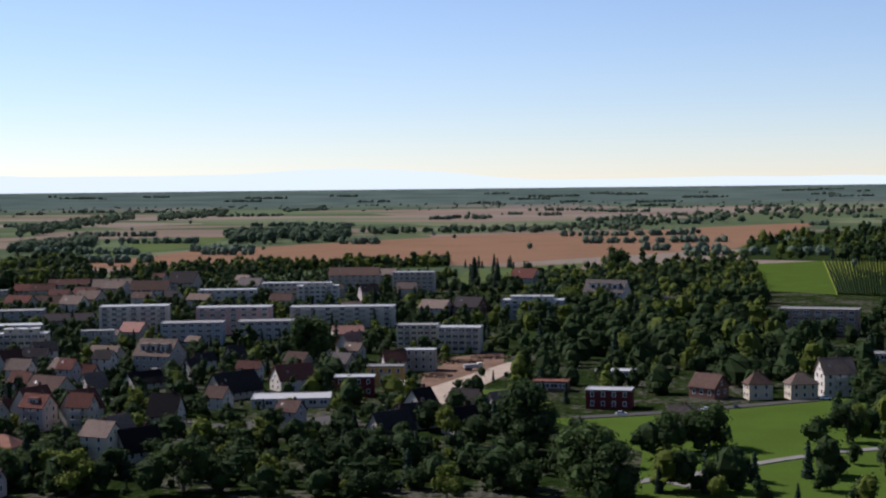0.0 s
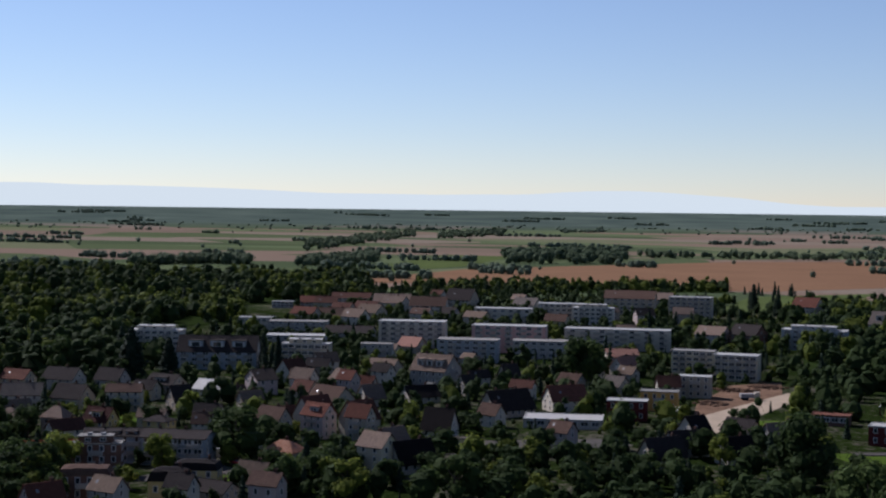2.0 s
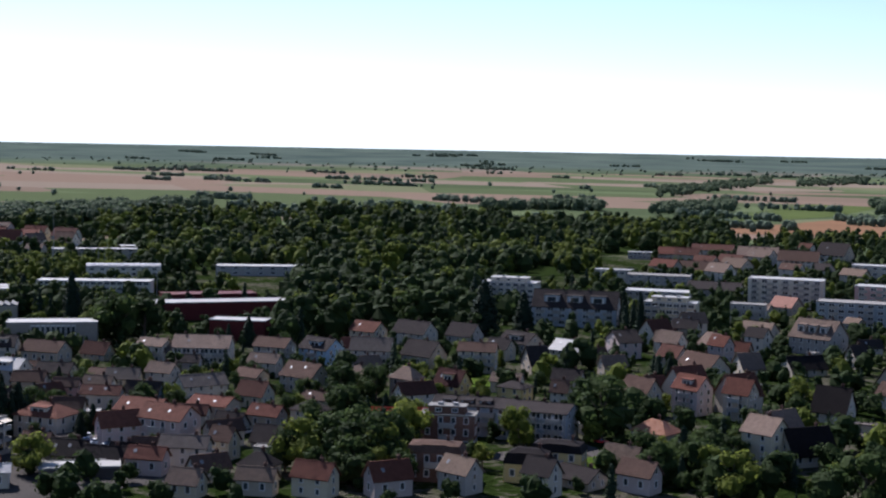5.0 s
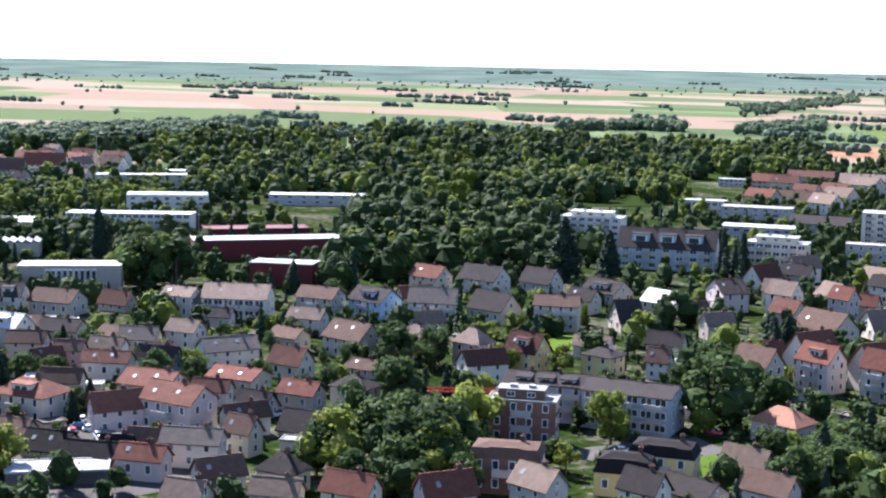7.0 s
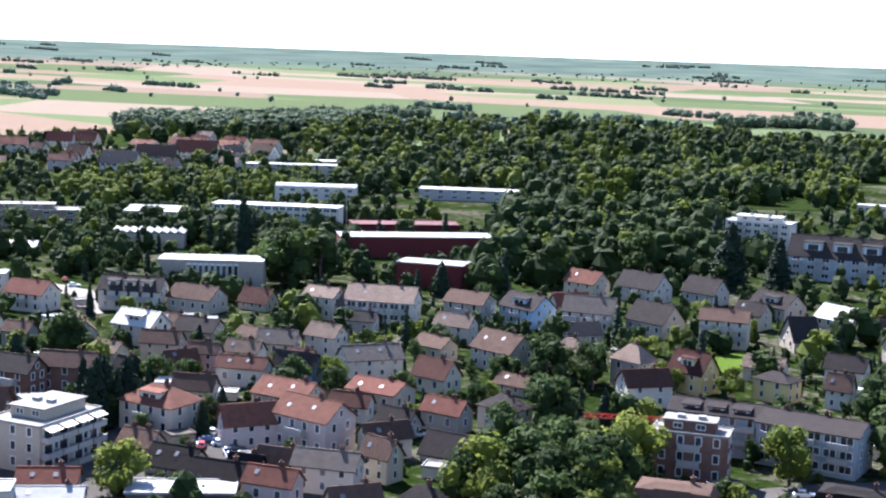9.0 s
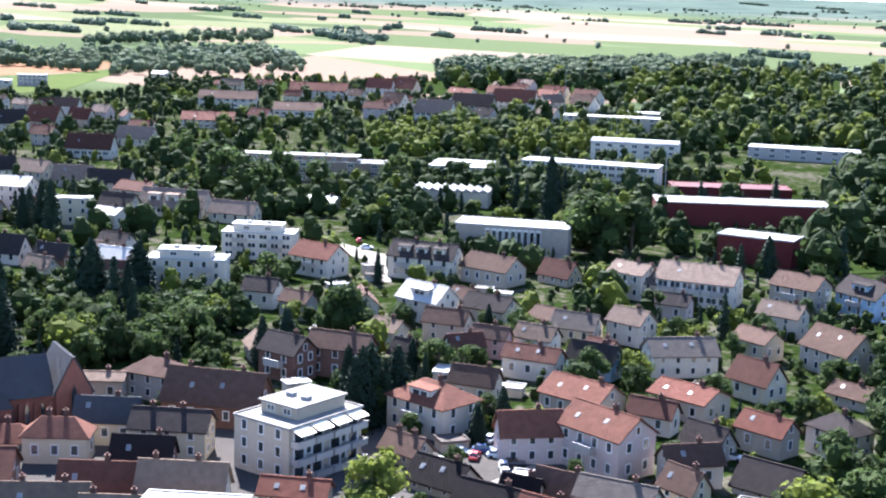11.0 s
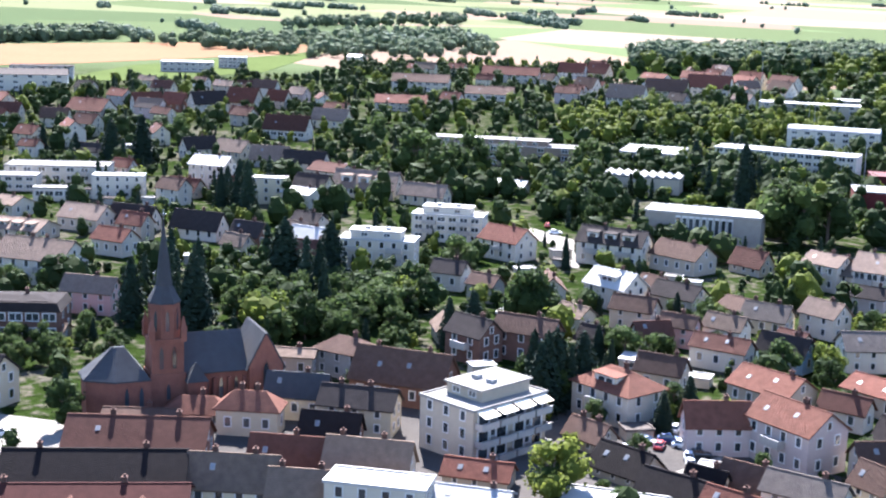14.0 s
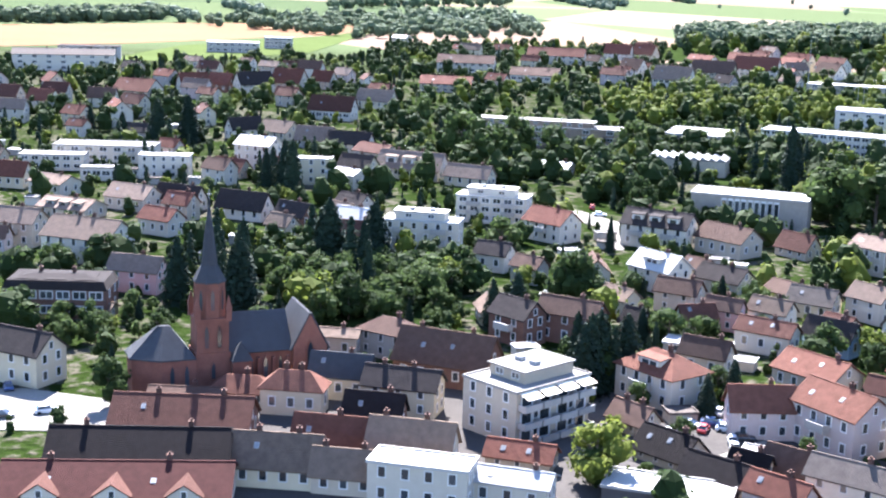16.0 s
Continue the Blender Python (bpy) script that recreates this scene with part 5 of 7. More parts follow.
house(-74.8, 446.6, 38, 6.5, 3.6, 2.7, 4.3, "brown", "white", "gable", "few")
house(-57.8, 366.4, -5, 7.2, 4.2, 2.8, 4.8, "brown", "white", "gable", "few")
house(-41.8, 485.0, -6, 6.8, 4.5, 2.8, 4.7, "dark", "beige", "gable", "few")
house(-15.4, 435.2, -13, 8.0, 5.0, 3.3, 5.6, "redbrown", "white", "gable", "few")
house(-105.1, 443.9, -2, 7.5, 4.4, 3.7, 5.6, "dark", "white", "gable", "few")
house(-88.0, 505.6, 0, 6.3, 4.1, 2.9, 4.5, "greybrown", "beige", "gable", "few")
house(-105.2, 420.1, -7, 6.6, 4.1, 2.7, 4.5, "red", "cream", "gable", "few")
house(-29.1, 464.5, -14, 7.1, 4.1, 3.3, 5.0, "brown", "beige", "gable", "few")
house(-31.6, 507.7, -77, 6.9, 4.1, 3.2, 5.2, "tan", "pinkgrey", "gable", "few")
house(-57.1, 420.5, -14, 6.9, 4.2, 3.2, 4.8, "redbrown", "white", "gable", "few")
house(-130.8, 468.8, -68, 7.6, 4.7, 3.5, 5.8, "greybrown", "white", "gable", "few")
house(-94.4, 495.7, -7, 6.9, 4.1, 2.7, 4.4, "black", "white", "gable", "few")
house(-128.7, 453.0, -4, 7.7, 4.6, 3.6, 5.5, "dark", "beige", "gable", "few")
house(-431.8, 243.3, 42, 3.3, 2.6, 1.3, 1.5, "white", "grey", "flat", "nw shed")
house(-449.2, 243.5, 43, 4.1, 2.7, 1.3, 1.5, "white", "beige", "flat", "nw shed")
house(-440.7, 355.9, 79, 3.3, 2.1, 1.5, 1.5, "grey", "beige", "flat", "nw shed")
house(-398.1, 336.8, 43, 4.5, 2.6, 1.5, 1.5, "white", "beige", "flat", "nw shed")
house(-396.8, 299.2, 53, 3.7, 2.2, 1.4, 1.5, "grey", "beige", "flat", "nw shed")
house(-376.4, 257.7, 57, 3.3, 2.0, 1.3, 1.5, "grey", "grey", "flat", "nw shed")
house(-401.8, 231.3, 43, 4.4, 2.5, 1.6, 1.5, "gravel", "beige", "flat", "nw shed")
house(-331.4, 225.0, 60, 2.5, 2.2, 1.5, 1.5, "gravel", "white", "flat", "nw shed")
house(-397.9, 331.0, 28, 3.6, 2.8, 1.5, 1.5, "gravel", "beige", "flat", "nw shed")
house(-362.3, 224.5, 57, 2.6, 2.4, 1.6, 1.5, "gravel", "white", "flat", "nw shed")
house(-336.0, 212.8, 58, 2.5, 2.6, 1.7, 1.5, "white", "grey", "flat", "nw shed")
house(-305.3, 282.6, 27, 3.6, 2.0, 1.4, 1.5, "white", "white", "flat", "nw shed")
house(-371.4, 265.4, 56, 2.6, 2.3, 1.6, 1.5, "gravel", "grey", "flat", "nw shed")
house(-314.6, 277.5, 49, 3.9, 2.4, 1.7, 1.5, "white", "white", "flat", "nw shed")
house(-356.1, 255.0, 86, 4.2, 2.1, 1.4, 1.5, "white", "beige", "flat", "nw shed")
house(-308.1, 246.0, 54, 4.0, 2.3, 1.4, 1.5, "white", "grey", "flat", "nw shed")
house(-296.6, 234.3, 50, 3.1, 2.7, 1.5, 1.5, "gravel", "grey", "flat", "nw shed")
house(-462.3, 301.3, 86, 4.3, 2.8, 1.4, 1.5, "white", "beige", "flat", "nw shed")
house(-248.9, 343.5, 10, 2.8, 2.4, 1.4, 1.5, "white", "white", "flat", "nw shed")
house(-208.8, 239.3, 37, 3.8, 2.5, 1.2, 1.5, "gravel", "grey", "flat", "nw shed")
house(-221.3, 247.0, 72, 3.4, 2.4, 1.6, 1.5, "white", "white", "flat", "nw shed")
house(-231.5, 310.1, 62, 2.8, 2.5, 1.3, 1.5, "white", "grey", "flat", "nw shed")
house(-233.9, 290.6, 66, 2.6, 2.0, 1.7, 1.5, "white", "beige", "flat", "nw shed")
house(-190.1, 246.9, 66, 3.5, 2.7, 1.4, 1.5, "grey", "beige", "flat", "nw shed")
house(-175.5, 244.6, 33, 2.6, 2.5, 1.4, 1.5, "white", "white", "flat", "nw shed")
house(-166.0, 248.1, 59, 2.8, 2.4, 1.6, 1.5, "white", "grey", "flat", "nw shed")
house(-246.7, 313.6, 34, 3.3, 2.1, 1.4, 1.5, "white", "white", "flat", "nw shed")
house(-205.6, 257.6, 32, 4.4, 2.6, 1.6, 1.5, "gravel", "beige", "flat", "nw shed")
house(-243.9, 269.1, 36, 2.7, 2.5, 1.6, 1.5, "white", "grey", "flat", "nw shed")
house(-252.3, 353.8, 29, 2.6, 2.9, 1.4, 1.5, "white", "white", "flat", "nw shed")
house(-202.8, 270.4, 33, 3.6, 2.8, 1.2, 1.5, "white", "white", "flat", "nw shed")
house(-279.8, 310.8, 69, 4.0, 2.3, 1.5, 1.5, "gravel", "grey", "flat", "nw shed")
house(-262.6, 279.8, 72, 2.9, 2.5, 1.3, 1.5, "gravel", "grey", "flat", "nw shed")
house(-240.0, 267.1, 41, 3.1, 2.7, 1.6, 1.5, "white", "white", "flat", "nw shed")
house(-251.0, 306.9, 36, 3.8, 2.1, 1.7, 1.5, "grey", "white", "flat", "nw shed")
house(-259.5, 290.8, 70, 2.7, 2.8, 1.7, 1.5, "white", "white", "flat", "nw shed")
house(-273.4, 305.5, 39, 3.0, 2.2, 1.3, 1.5, "grey", "grey", "flat", "nw shed")
house(-269.0, 293.1, 71, 3.8, 2.0, 1.7, 1.5, "white", "white", "flat", "nw shed")
house(-85.9, 315.7, -19, 2.6, 2.5, 1.4, 1.5, "grey", "beige", "flat", "nw shed")
house(-251.6, 313.9, 33, 3.1, 2.2, 1.4, 1.5, "gravel", "grey", "flat", "nw shed")
house(-148.1, 284.2, -1, 3.1, 2.4, 1.4, 1.5, "grey", "beige", "flat", "nw shed")
house(-153.5, 257.1, 19, 2.9, 2.9, 1.4, 1.5, "gravel", "white", "flat", "nw shed")
house(-101.9, 360.3, 33, 3.6, 2.4, 1.3, 1.5, "white", "grey", "flat", "nw shed")
house(-95.5, 328.8, -17, 3.2, 2.0, 1.4, 1.5, "grey", "grey", "flat", "nw shed")
house(-103.1, 315.6, -15, 2.5, 2.3, 1.2, 1.5, "white", "white", "flat", "nw shed")
house(-185.9, 291.8, 20, 2.6, 2.8, 1.5, 1.5, "grey", "white", "flat", "nw shed")
house(-77.3, 286.7, 31, 3.8, 2.8, 1.6, 1.5, "white", "white", "flat", "nw shed")
house(-119.5, 351.2, 7, 2.9, 2.9, 1.7, 1.5, "gravel", "beige", "flat", "nw shed")
house(-108.3, 306.1, 7, 4.3, 2.9, 1.7, 1.5, "white", "white", "flat", "nw shed")
house(-200.2, 306.2, 56, 3.2, 2.3, 1.7, 1.5, "white", "grey", "flat", "nw shed")
house(-149.1, 388.9, 10, 4.2, 2.8, 1.5, 1.5, "grey", "grey", "flat", "nw shed")
house(-145.4, 277.5, 19, 2.5, 2.3, 1.4, 1.5, "white", "white", "flat", "nw shed")
house(-123.4, 342.4, -12, 3.0, 2.5, 1.2, 1.5, "white", "grey", "flat", "nw shed")
house(-148.9, 305.4, 11, 4.0, 2.2, 1.7, 1.5, "gravel", "white", "flat", "nw shed")
house(-119.4, 273.8, 43, 4.3, 2.5, 1.5, 1.5, "grey", "white", "flat", "nw shed")
house(-169.1, 343.3, 12, 4.0, 2.1, 1.3, 1.5, "gravel", "grey", "flat", "nw shed")
house(-182.5, 380.2, 11, 3.4, 2.6, 1.7, 1.5, "grey", "grey", "flat", "nw shed")
house(-126.9, 358.0, -12, 4.1, 2.2, 1.2, 1.5, "white", "white", "flat", "nw shed")
house(-88.3, 436.2, -19, 2.6, 3.0, 1.7, 1.5, "gravel", "grey", "flat", "nw shed")
house(-76.9, 452.8, 30, 3.2, 2.9, 1.2, 1.5, "white", "grey", "flat", "nw shed")
house(-80.4, 582.6, -22, 3.9, 2.6, 1.5, 1.5, "grey", "grey", "flat", "nw shed")
house(-138.4, 493.1, -14, 2.9, 2.6, 1.4, 1.5, "gravel", "white", "flat", "nw shed")
house(-84.2, 585.1, -22, 3.6, 2.7, 1.2, 1.5, "grey", "beige", "flat", "nw shed")
house(-49.6, 503.0, -24, 3.7, 2.2, 1.3, 1.5, "white", "grey", "flat", "nw shed")
house(-36.1, 455.3, 25, 3.6, 2.7, 1.6, 1.5, "grey", "beige", "flat", "nw shed")
house(-89.0, 375.1, 3, 3.3, 2.2, 1.3, 1.5, "gravel", "grey", "flat", "nw shed")
house(-105.3, 622.7, -20, 4.0, 2.3, 1.4, 1.5, "grey", "grey", "flat", "nw shed")
house(-59.3, 335.8, 0, 4.4, 2.7, 1.5, 1.5, "grey", "beige", "flat", "nw shed")
house(-53.1, 321.3, 29, 3.6, 3.0, 1.4, 1.5, "white", "white", "flat", "nw shed")
house(-121.4, 401.0, 2, 2.8, 2.4, 1.4, 1.5, "gravel", "white", "flat", "nw shed")
house(-88.2, 417.1, -18, 2.5, 2.4, 1.3, 1.5, "gravel", "grey", "flat", "nw shed")
house(-23.2, 328.9, -6, 2.9, 2.2, 1.7, 1.5, "white", "grey", "flat", "nw shed")



# ---- church ----
def lancet_mesh(w, h):
    bm = bmesh.new()
    outline = [(-w / 2, 0), (w / 2, 0), (w / 2, h * 0.68), (w * 0.3, h * 0.87), (0, h), (-w * 0.3, h * 0.87), (-w / 2, h * 0.68)]
    inner = [(x * 0.66, z * 0.9 + h * 0.04) for x, z in outline]
    rings = [[(x, 0.0, z) for x, z in outline], [(x, -0.09, z) for x, z in outline], [(x, -0.09, z) for x, z in inner], [(x, -0.02, z) for x, z in inner]]
    loft(bm, rings, 0, False)
    bm.verts.ensure_lookup_table()
    bm.faces.new(bm.verts[-7:]).material_index = 1
    return mesh_of("lancet_window", bm, WALL["sandstone"], GLASS)


def church(x, y, turn):
    thing = new("church")
    thing.location, thing.rotation_euler = (x, y, 0), (0, 0, radians(turn))
    tagged(thing, "red sandstone church with slate roofs and a pointed spire", "church")
    FOOT.append((x + 3 * math.cos(radians(turn)), y + 3 * math.sin(radians(turn)), radians(turn), 15, 5.5))
    stone, slate = WALL["sandstone"], ROOF["slate"]
    small, tall = lancet_mesh(0.75, 2.3), lancet_mesh(0.8, 3.2)
    bm = bmesh.new()
    box(bm, -2.2, -2.2, -0.6, 2.2, 2.2, 5.4)
    box(bm, -2.0, -2.0, 5.4, 2.0, 2.0, 9.4)
    box(bm, -2.15, -2.15, 9.4, 2.15, 2.15, 9.75)
    loft(bm, [circle(2.0, 9.75, 8, turn=math.pi / 8), circle(1.95, 14.2, 8, turn=math.pi / 8)])
    tower = part("tower", bm, stone, thing)
    bm = bmesh.new()
    loft(bm, [circle(2.1, 14.1, 8, turn=math.pi / 8), circle(2.1, 14.3, 8, turn=math.pi / 8), circle(1.05, 16.2, 8, turn=math.pi / 8), circle(0.06, 24.4, 8, turn=math.pi / 8)])
    spire = part("spire", bm, slate, tower, "slender slate spire")
    bm = bmesh.new()
    limb_r = 0.05
    box(bm, -limb_r, -limb_r, 24.2, limb_r, limb_r, 25.6)
    box(bm, -0.35, -limb_r, 25.0, 0.35, limb_r, 25.1)
    part("cross", bm, METAL, spire)
    for a in range(8):
        b = a * math.pi / 4
        ob = put("lancet_window", small, tower, 1.86 * math.sin(b), -1.86 * math.cos(b), 10.6, b, 1, 1, 1.3)
    for sx in (-1, 1):
        for sy in (-1, 1):
            bm = bmesh.new()
            box(bm, sx * 1.95 - 0.35, sy * 1.95 - 0.35, 9.4, sx * 1.95 + 0.35, sy * 1.95 + 0.35, 10.9)
            loft(bm, [[(sx * 1.95 + a * 0.42, sy * 1.95 + b * 0.42, 10.9) for a, b in ((-1, -1), (1, -1), (1, 1), (-1, 1))], [(sx * 1.95 + a * 0.03, sy * 1.95 + b * 0.03, 12.6) for a, b in ((-1, -1), (1, -1), (1, 1), (-1, 1))]])
            part("pinnacle", bm, stone, tower)
    for u in (-0.8, 0.8):
        put("lancet_window", tall, tower, u, -2.02, 5.9, 0)
    put("lancet_window", small, tower, 0, -2.22, 2.0, 0)

    def wing(name, x0, x1, y0, y1, eave, ridge, along_x=True):
        bm = bmesh.new()
        cx, cy = (x0 + x1) / 2, (y0 + y1) / 2
        if along_x:
            loft(bm, [[(sx, y0, -0.6), (sx, y1, -0.6), (sx, y1, eave), (sx, cy, ridge), (sx, y0, eave)] for sx in (x0, x1)])
        else:
            loft(bm, [[(x1, sy, -0.6), (x0, sy, -0.6), (x0, sy, eave), (cx, sy, ridge), (x1, sy, eave)] for sy in (y1, y0)])
        body = part(name, bm, stone, thing)
        bm = bmesh.new()
        o = 0.3
        if along_x:
            k = o * (ridge - eave) / (cy - y0)
            slab(bm, (x0, y0 - o, eave - k + 0.1), (x1, y0 - o, eave - k + 0.1), (x1, cy, ridge + 0.1), (x0, cy, ridge + 0.1), 0.18)
            slab(bm, (x1, y1 + o, eave - k + 0.1), (x0, y1 + o, eave - k + 0.1), (x0, cy, ridge + 0.1), (x1, cy, ridge + 0.1), 0.18)
        else:
            k = o * (ridge - eave) / (cx - x0)
            slab(bm, (x0 - o, y1, eave - k + 0.1), (x0 - o, y0, eave - k + 0.1), (cx, y0, ridge + 0.1), (cx, y1, ridge + 0.1), 0.18)
            slab(bm, (x1 + o, y0, eave - k + 0.1), (x1 + o, y1, eave - k + 0.1), (cx, y1, ridge + 0.1), (cx, y0, ridge + 0.1), 0.18)
        part(name + "_roof", bm, slate, body)
        return body

    nave = wing("nave", 2.0, 10.2, -1.6, 5.6, 5.2, 9.2)
    for k in range(4):
        put("lancet_window", tall, nave, 3.0 + 1.9 * k, -1.62, 1.3, 0)
        bm = bmesh.new()
        box(bm, 3.75 + 1.9 * k, -2.1, -0.6, 4.15 + 1.9 * k, -1.6, 4.3)
        part("buttress", bm, stone, nave)
    transept = wing("transept", 10.2, 14.6, -2.4, 6.4, 5.4, 9.6, False)
    put("lancet_window", tall, transept, 12.4, -2.42, 2.2, 0, 1.5, 1, 1.3)
    for u in (11.0, 13.8):
        put("lancet_window", small, transept, u, -2.42, 1.4, 0)
    put("lancet_window", tall, transept, 14.62, 0.2, 1.6, radians(90))
    put("lancet_window", tall, transept, 14.62, 3.2, 1.6, radians(90))
    choir = bmesh.new()
    ring = [(-2.2, -2.6), (-6.5, -2.6), (-9.8, -0.6), (-9.8, 3.2), (-6.5, 5.2), (-2.2, 5.2)][::-1]
    loft(choir, [[(a, b, -0.6) for a, b in ring], [(a, b, 4.9) for a, b in ring]])
    body = part("choir", choir, stone, thing)
    bm = bmesh.new()
    loft(bm, [[(a * 1.03, b * 1.06 - 0.1, 4.85) for a, b in ring], [(a * 1.03, b * 1.06 - 0.1, 5.05) for a, b in ring], [(-5.5 + (a + 5.5) * 0.2, 1.3 + (b - 1.3) * 0.06, 8.4) for a, b in ring]])
    part("choir_roof", bm, slate, body)
    for u in (-3.4, -5.2):
        put("lancet_window", tall, body, u, -2.62, 1.2, 0)
    bm = bmesh.new()
    box(bm, 2.2, -3.4, -0.6, 4.6, -1.6, 4.4)
    porch = part("stair_turret", bm, stone, thing)
    bm = bmesh.new()
    loft(bm, [[(2.0, -3.6, 4.4), (4.8, -3.6, 4.4), (4.8, -1.5, 4.4), (2.0, -1.5, 4.4)], [(3.3, -2.5, 6.6), (3.5, -2.5, 6.6), (3.5, -2.3, 6.6), (3.3, -2.3, 6.6)]])
    part("turret_roof", bm, slate, porch)


church(-228.9, 202.9, 77)


# ---- masts, crane, cars ----
def mast(x, y, h, r=0.12):
    ob = new("mast")
    ob.location = (x, y, 0)
    tagged(ob, "tall thin grey steel mast beside the halls", "mast")
    bm = bmesh.new()
    loft(bm, [circle(r * 1.5, -0.4, 8), circle(r, h * 0.5, 8), circle(r * 0.5, h, 8)])
    part("pole", bm, METAL, ob)
    bm = bmesh.new()
    loft(bm, [circle(r * 3, -0.2, 8), circle(r * 3, 0.25, 8)])
    part("base", bm, WALL["concrete"], ob)


CRANE_RED = paint("crane_red", (0.30, 0.05, 0.03), rough=0.5)


def crane(x, y, turn, h, reach):
    ob = new("tower_crane")
    ob.location, ob.rotation_euler = (x, y, 0), (0, 0, radians(turn))
    tagged(ob, "rusty red tower crane standing over the roofs", "crane")

    def lattice(name, length, upright):
        bm = bmesh.new()
        s, t = 0.28, 0.05
        def bar(a, b):
            a, b = Vector(a), Vector(b)
            z = (b - a).normalized()
            u = z.orthogonal().normalized() * t
            v = z.cross(u)
            loft(bm, [[tuple(p + u + v), tuple(p - u + v), tuple(p - u - v), tuple(p + u - v)] for p in (a, b)])
        f = (lambda p, q, k: (p, q, k)) if upright else (lambda p, q, k: (k, p, h + q))
        for p in (-s, s):
            for q in (-s, s):
                bar(f(p, q, 0), f(p, q, length))
        n = int(length / 0.7)
        for k in range(n):
            a, b = length * k / n, length * (k + 1) / n
            sgn = 1 if k % 2 else -1
            bar(f(-s * sgn, -s, a), f(s * sgn, -s, b))
            bar(f(-s, s * sgn, a), f(-s, -s * sgn, b))
        part(name, bm, CRANE_RED, ob)
    lattice("tower", h, True)
    lattice("jib", reach, False)
    bm = bmesh.new()
    box(bm, -3.4, -0.35, h - 0.5, -2.0, 0.35, h + 0.5)
    box(bm, -2.0, -0.2, h - 0.15, 0.3, 0.2, h + 0.15)
    part("counterweight", bm, WALL["concrete"], ob)
    bm = bmesh.new()
    box(bm, -1.0, -1.0, -0.3, 1.0, 1.0, 0.25)
    part("base", bm, WALL["concrete"], ob)


CAR_PAINT = [(paint("car_" + n, c, rough=0.25, vary=0.04, bump=0.02, spec=0.6), n) for n, c in
             (("silver", (0.45, 0.46, 0.47)), ("white", (0.72, 0.72, 0.7)), ("red", (0.35, 0.03, 0.03)), ("dark_blue", (0.03, 0.05, 0.12)), ("black", (0.03, 0.03, 0.03)))]
TYRE = paint("tyre_rubber", (0.02, 0.02, 0.02), rough=0.9)


def car(x, y, turn, k, size=0.68):
    m, n = CAR_PAINT[k]
    ob = new("car")
    ob.location, ob.rotation_euler, ob.scale = (x, y, 0.08), (0, 0, radians(turn)), (size, size, size)
    tagged(ob, n.replace("_", " ") + " car parked at the roadside", "car", "parked cars")
    bm = bmesh.new()
    def section(xx, lo, hi, hw):
        return [(xx, -hw, lo), (xx, hw, lo), (xx, hw, hi * 0.8), (xx, hw * 0.9, hi), (xx, -hw * 0.9, hi), (xx, -hw, hi * 0.8)]
    loft(bm, [section(-2.1, 0.4, 0.75, 0.7), section(-1.9, 0.25, 0.92, 0.82), section(-0.2, 0.22, 0.95, 0.86), section(1.3, 0.24, 0.9, 0.85), section(2.0, 0.3, 0.75, 0.75), section(2.15, 0.4, 0.6, 0.65)][::-1])
    part("body", bm, m, ob)
    bm = bmesh.new()
    loft(bm, [[(-1.75, s * 0.72, 0.9) for s in (-1, 1)] + [(1.05, s * 0.75, 0.9) for s in (1, -1)], [(-1.3, s * 0.58, 1.4) for s in (-1, 1)] + [(0.35, s * 0.6, 1.42) for s in (1, -1)]])
    part("cabin_glass", bm, GLASS, ob)
    bm = bmesh.new()
    box(bm, -1.25, -0.58, 1.4, 0.3, 0.58, 1.46)
    part("roof", bm, m, ob)
    for wx in (-1.3, 1.35):
        for wy in (-0.8, 0.8):
            bm = bmesh.new()
            loft(bm, [[(wx + 0.32 * math.cos(a * math.tau / 10), wy + o, 0.32 + 0.32 * math.sin(a * math.tau / 10)) for a in range(10)] for o in (0.11, -0.11)])
            part("wheel", bm, TYRE, ob)


def lorry(x, y, turn):
    ob = new("lorry")
    ob.location, ob.rotation_euler = (x, y, 0.05), (0, 0, radians(turn))
    tagged(ob, "white tipper lorry parked on the building site", "lorry")
    bm = bmesh.new()
    box(bm, 1.5, -0.95, 0.5, 2.9, 0.95, 2.4)
    part("cab", bm, WALL["white"], ob)
    bm = bmesh.new()
    box(bm, -2.8, -1.0, 0.8, 1.3, 1.0, 1.9)
    part("tipper_body", bm, METAL, ob)
    bm = bmesh.new()
    box(bm, 2.88, -0.8, 1.5, 2.93, 0.8, 2.2)
    part("windscreen", bm, GLASS, ob)
    for wx in (-2.0, -1.0, 2.1):
        for wy in (-0.9, 0.9):
            bm = bmesh.new()
            loft(bm, [[(wx + 0.45 * math.cos(a * math.tau / 10), wy + o, 0.45 + 0.45 * math.sin(a * math.tau / 10)) for a in range(10)] for o in (0.15, -0.15)])
            part("wheel", bm, TYRE, ob)


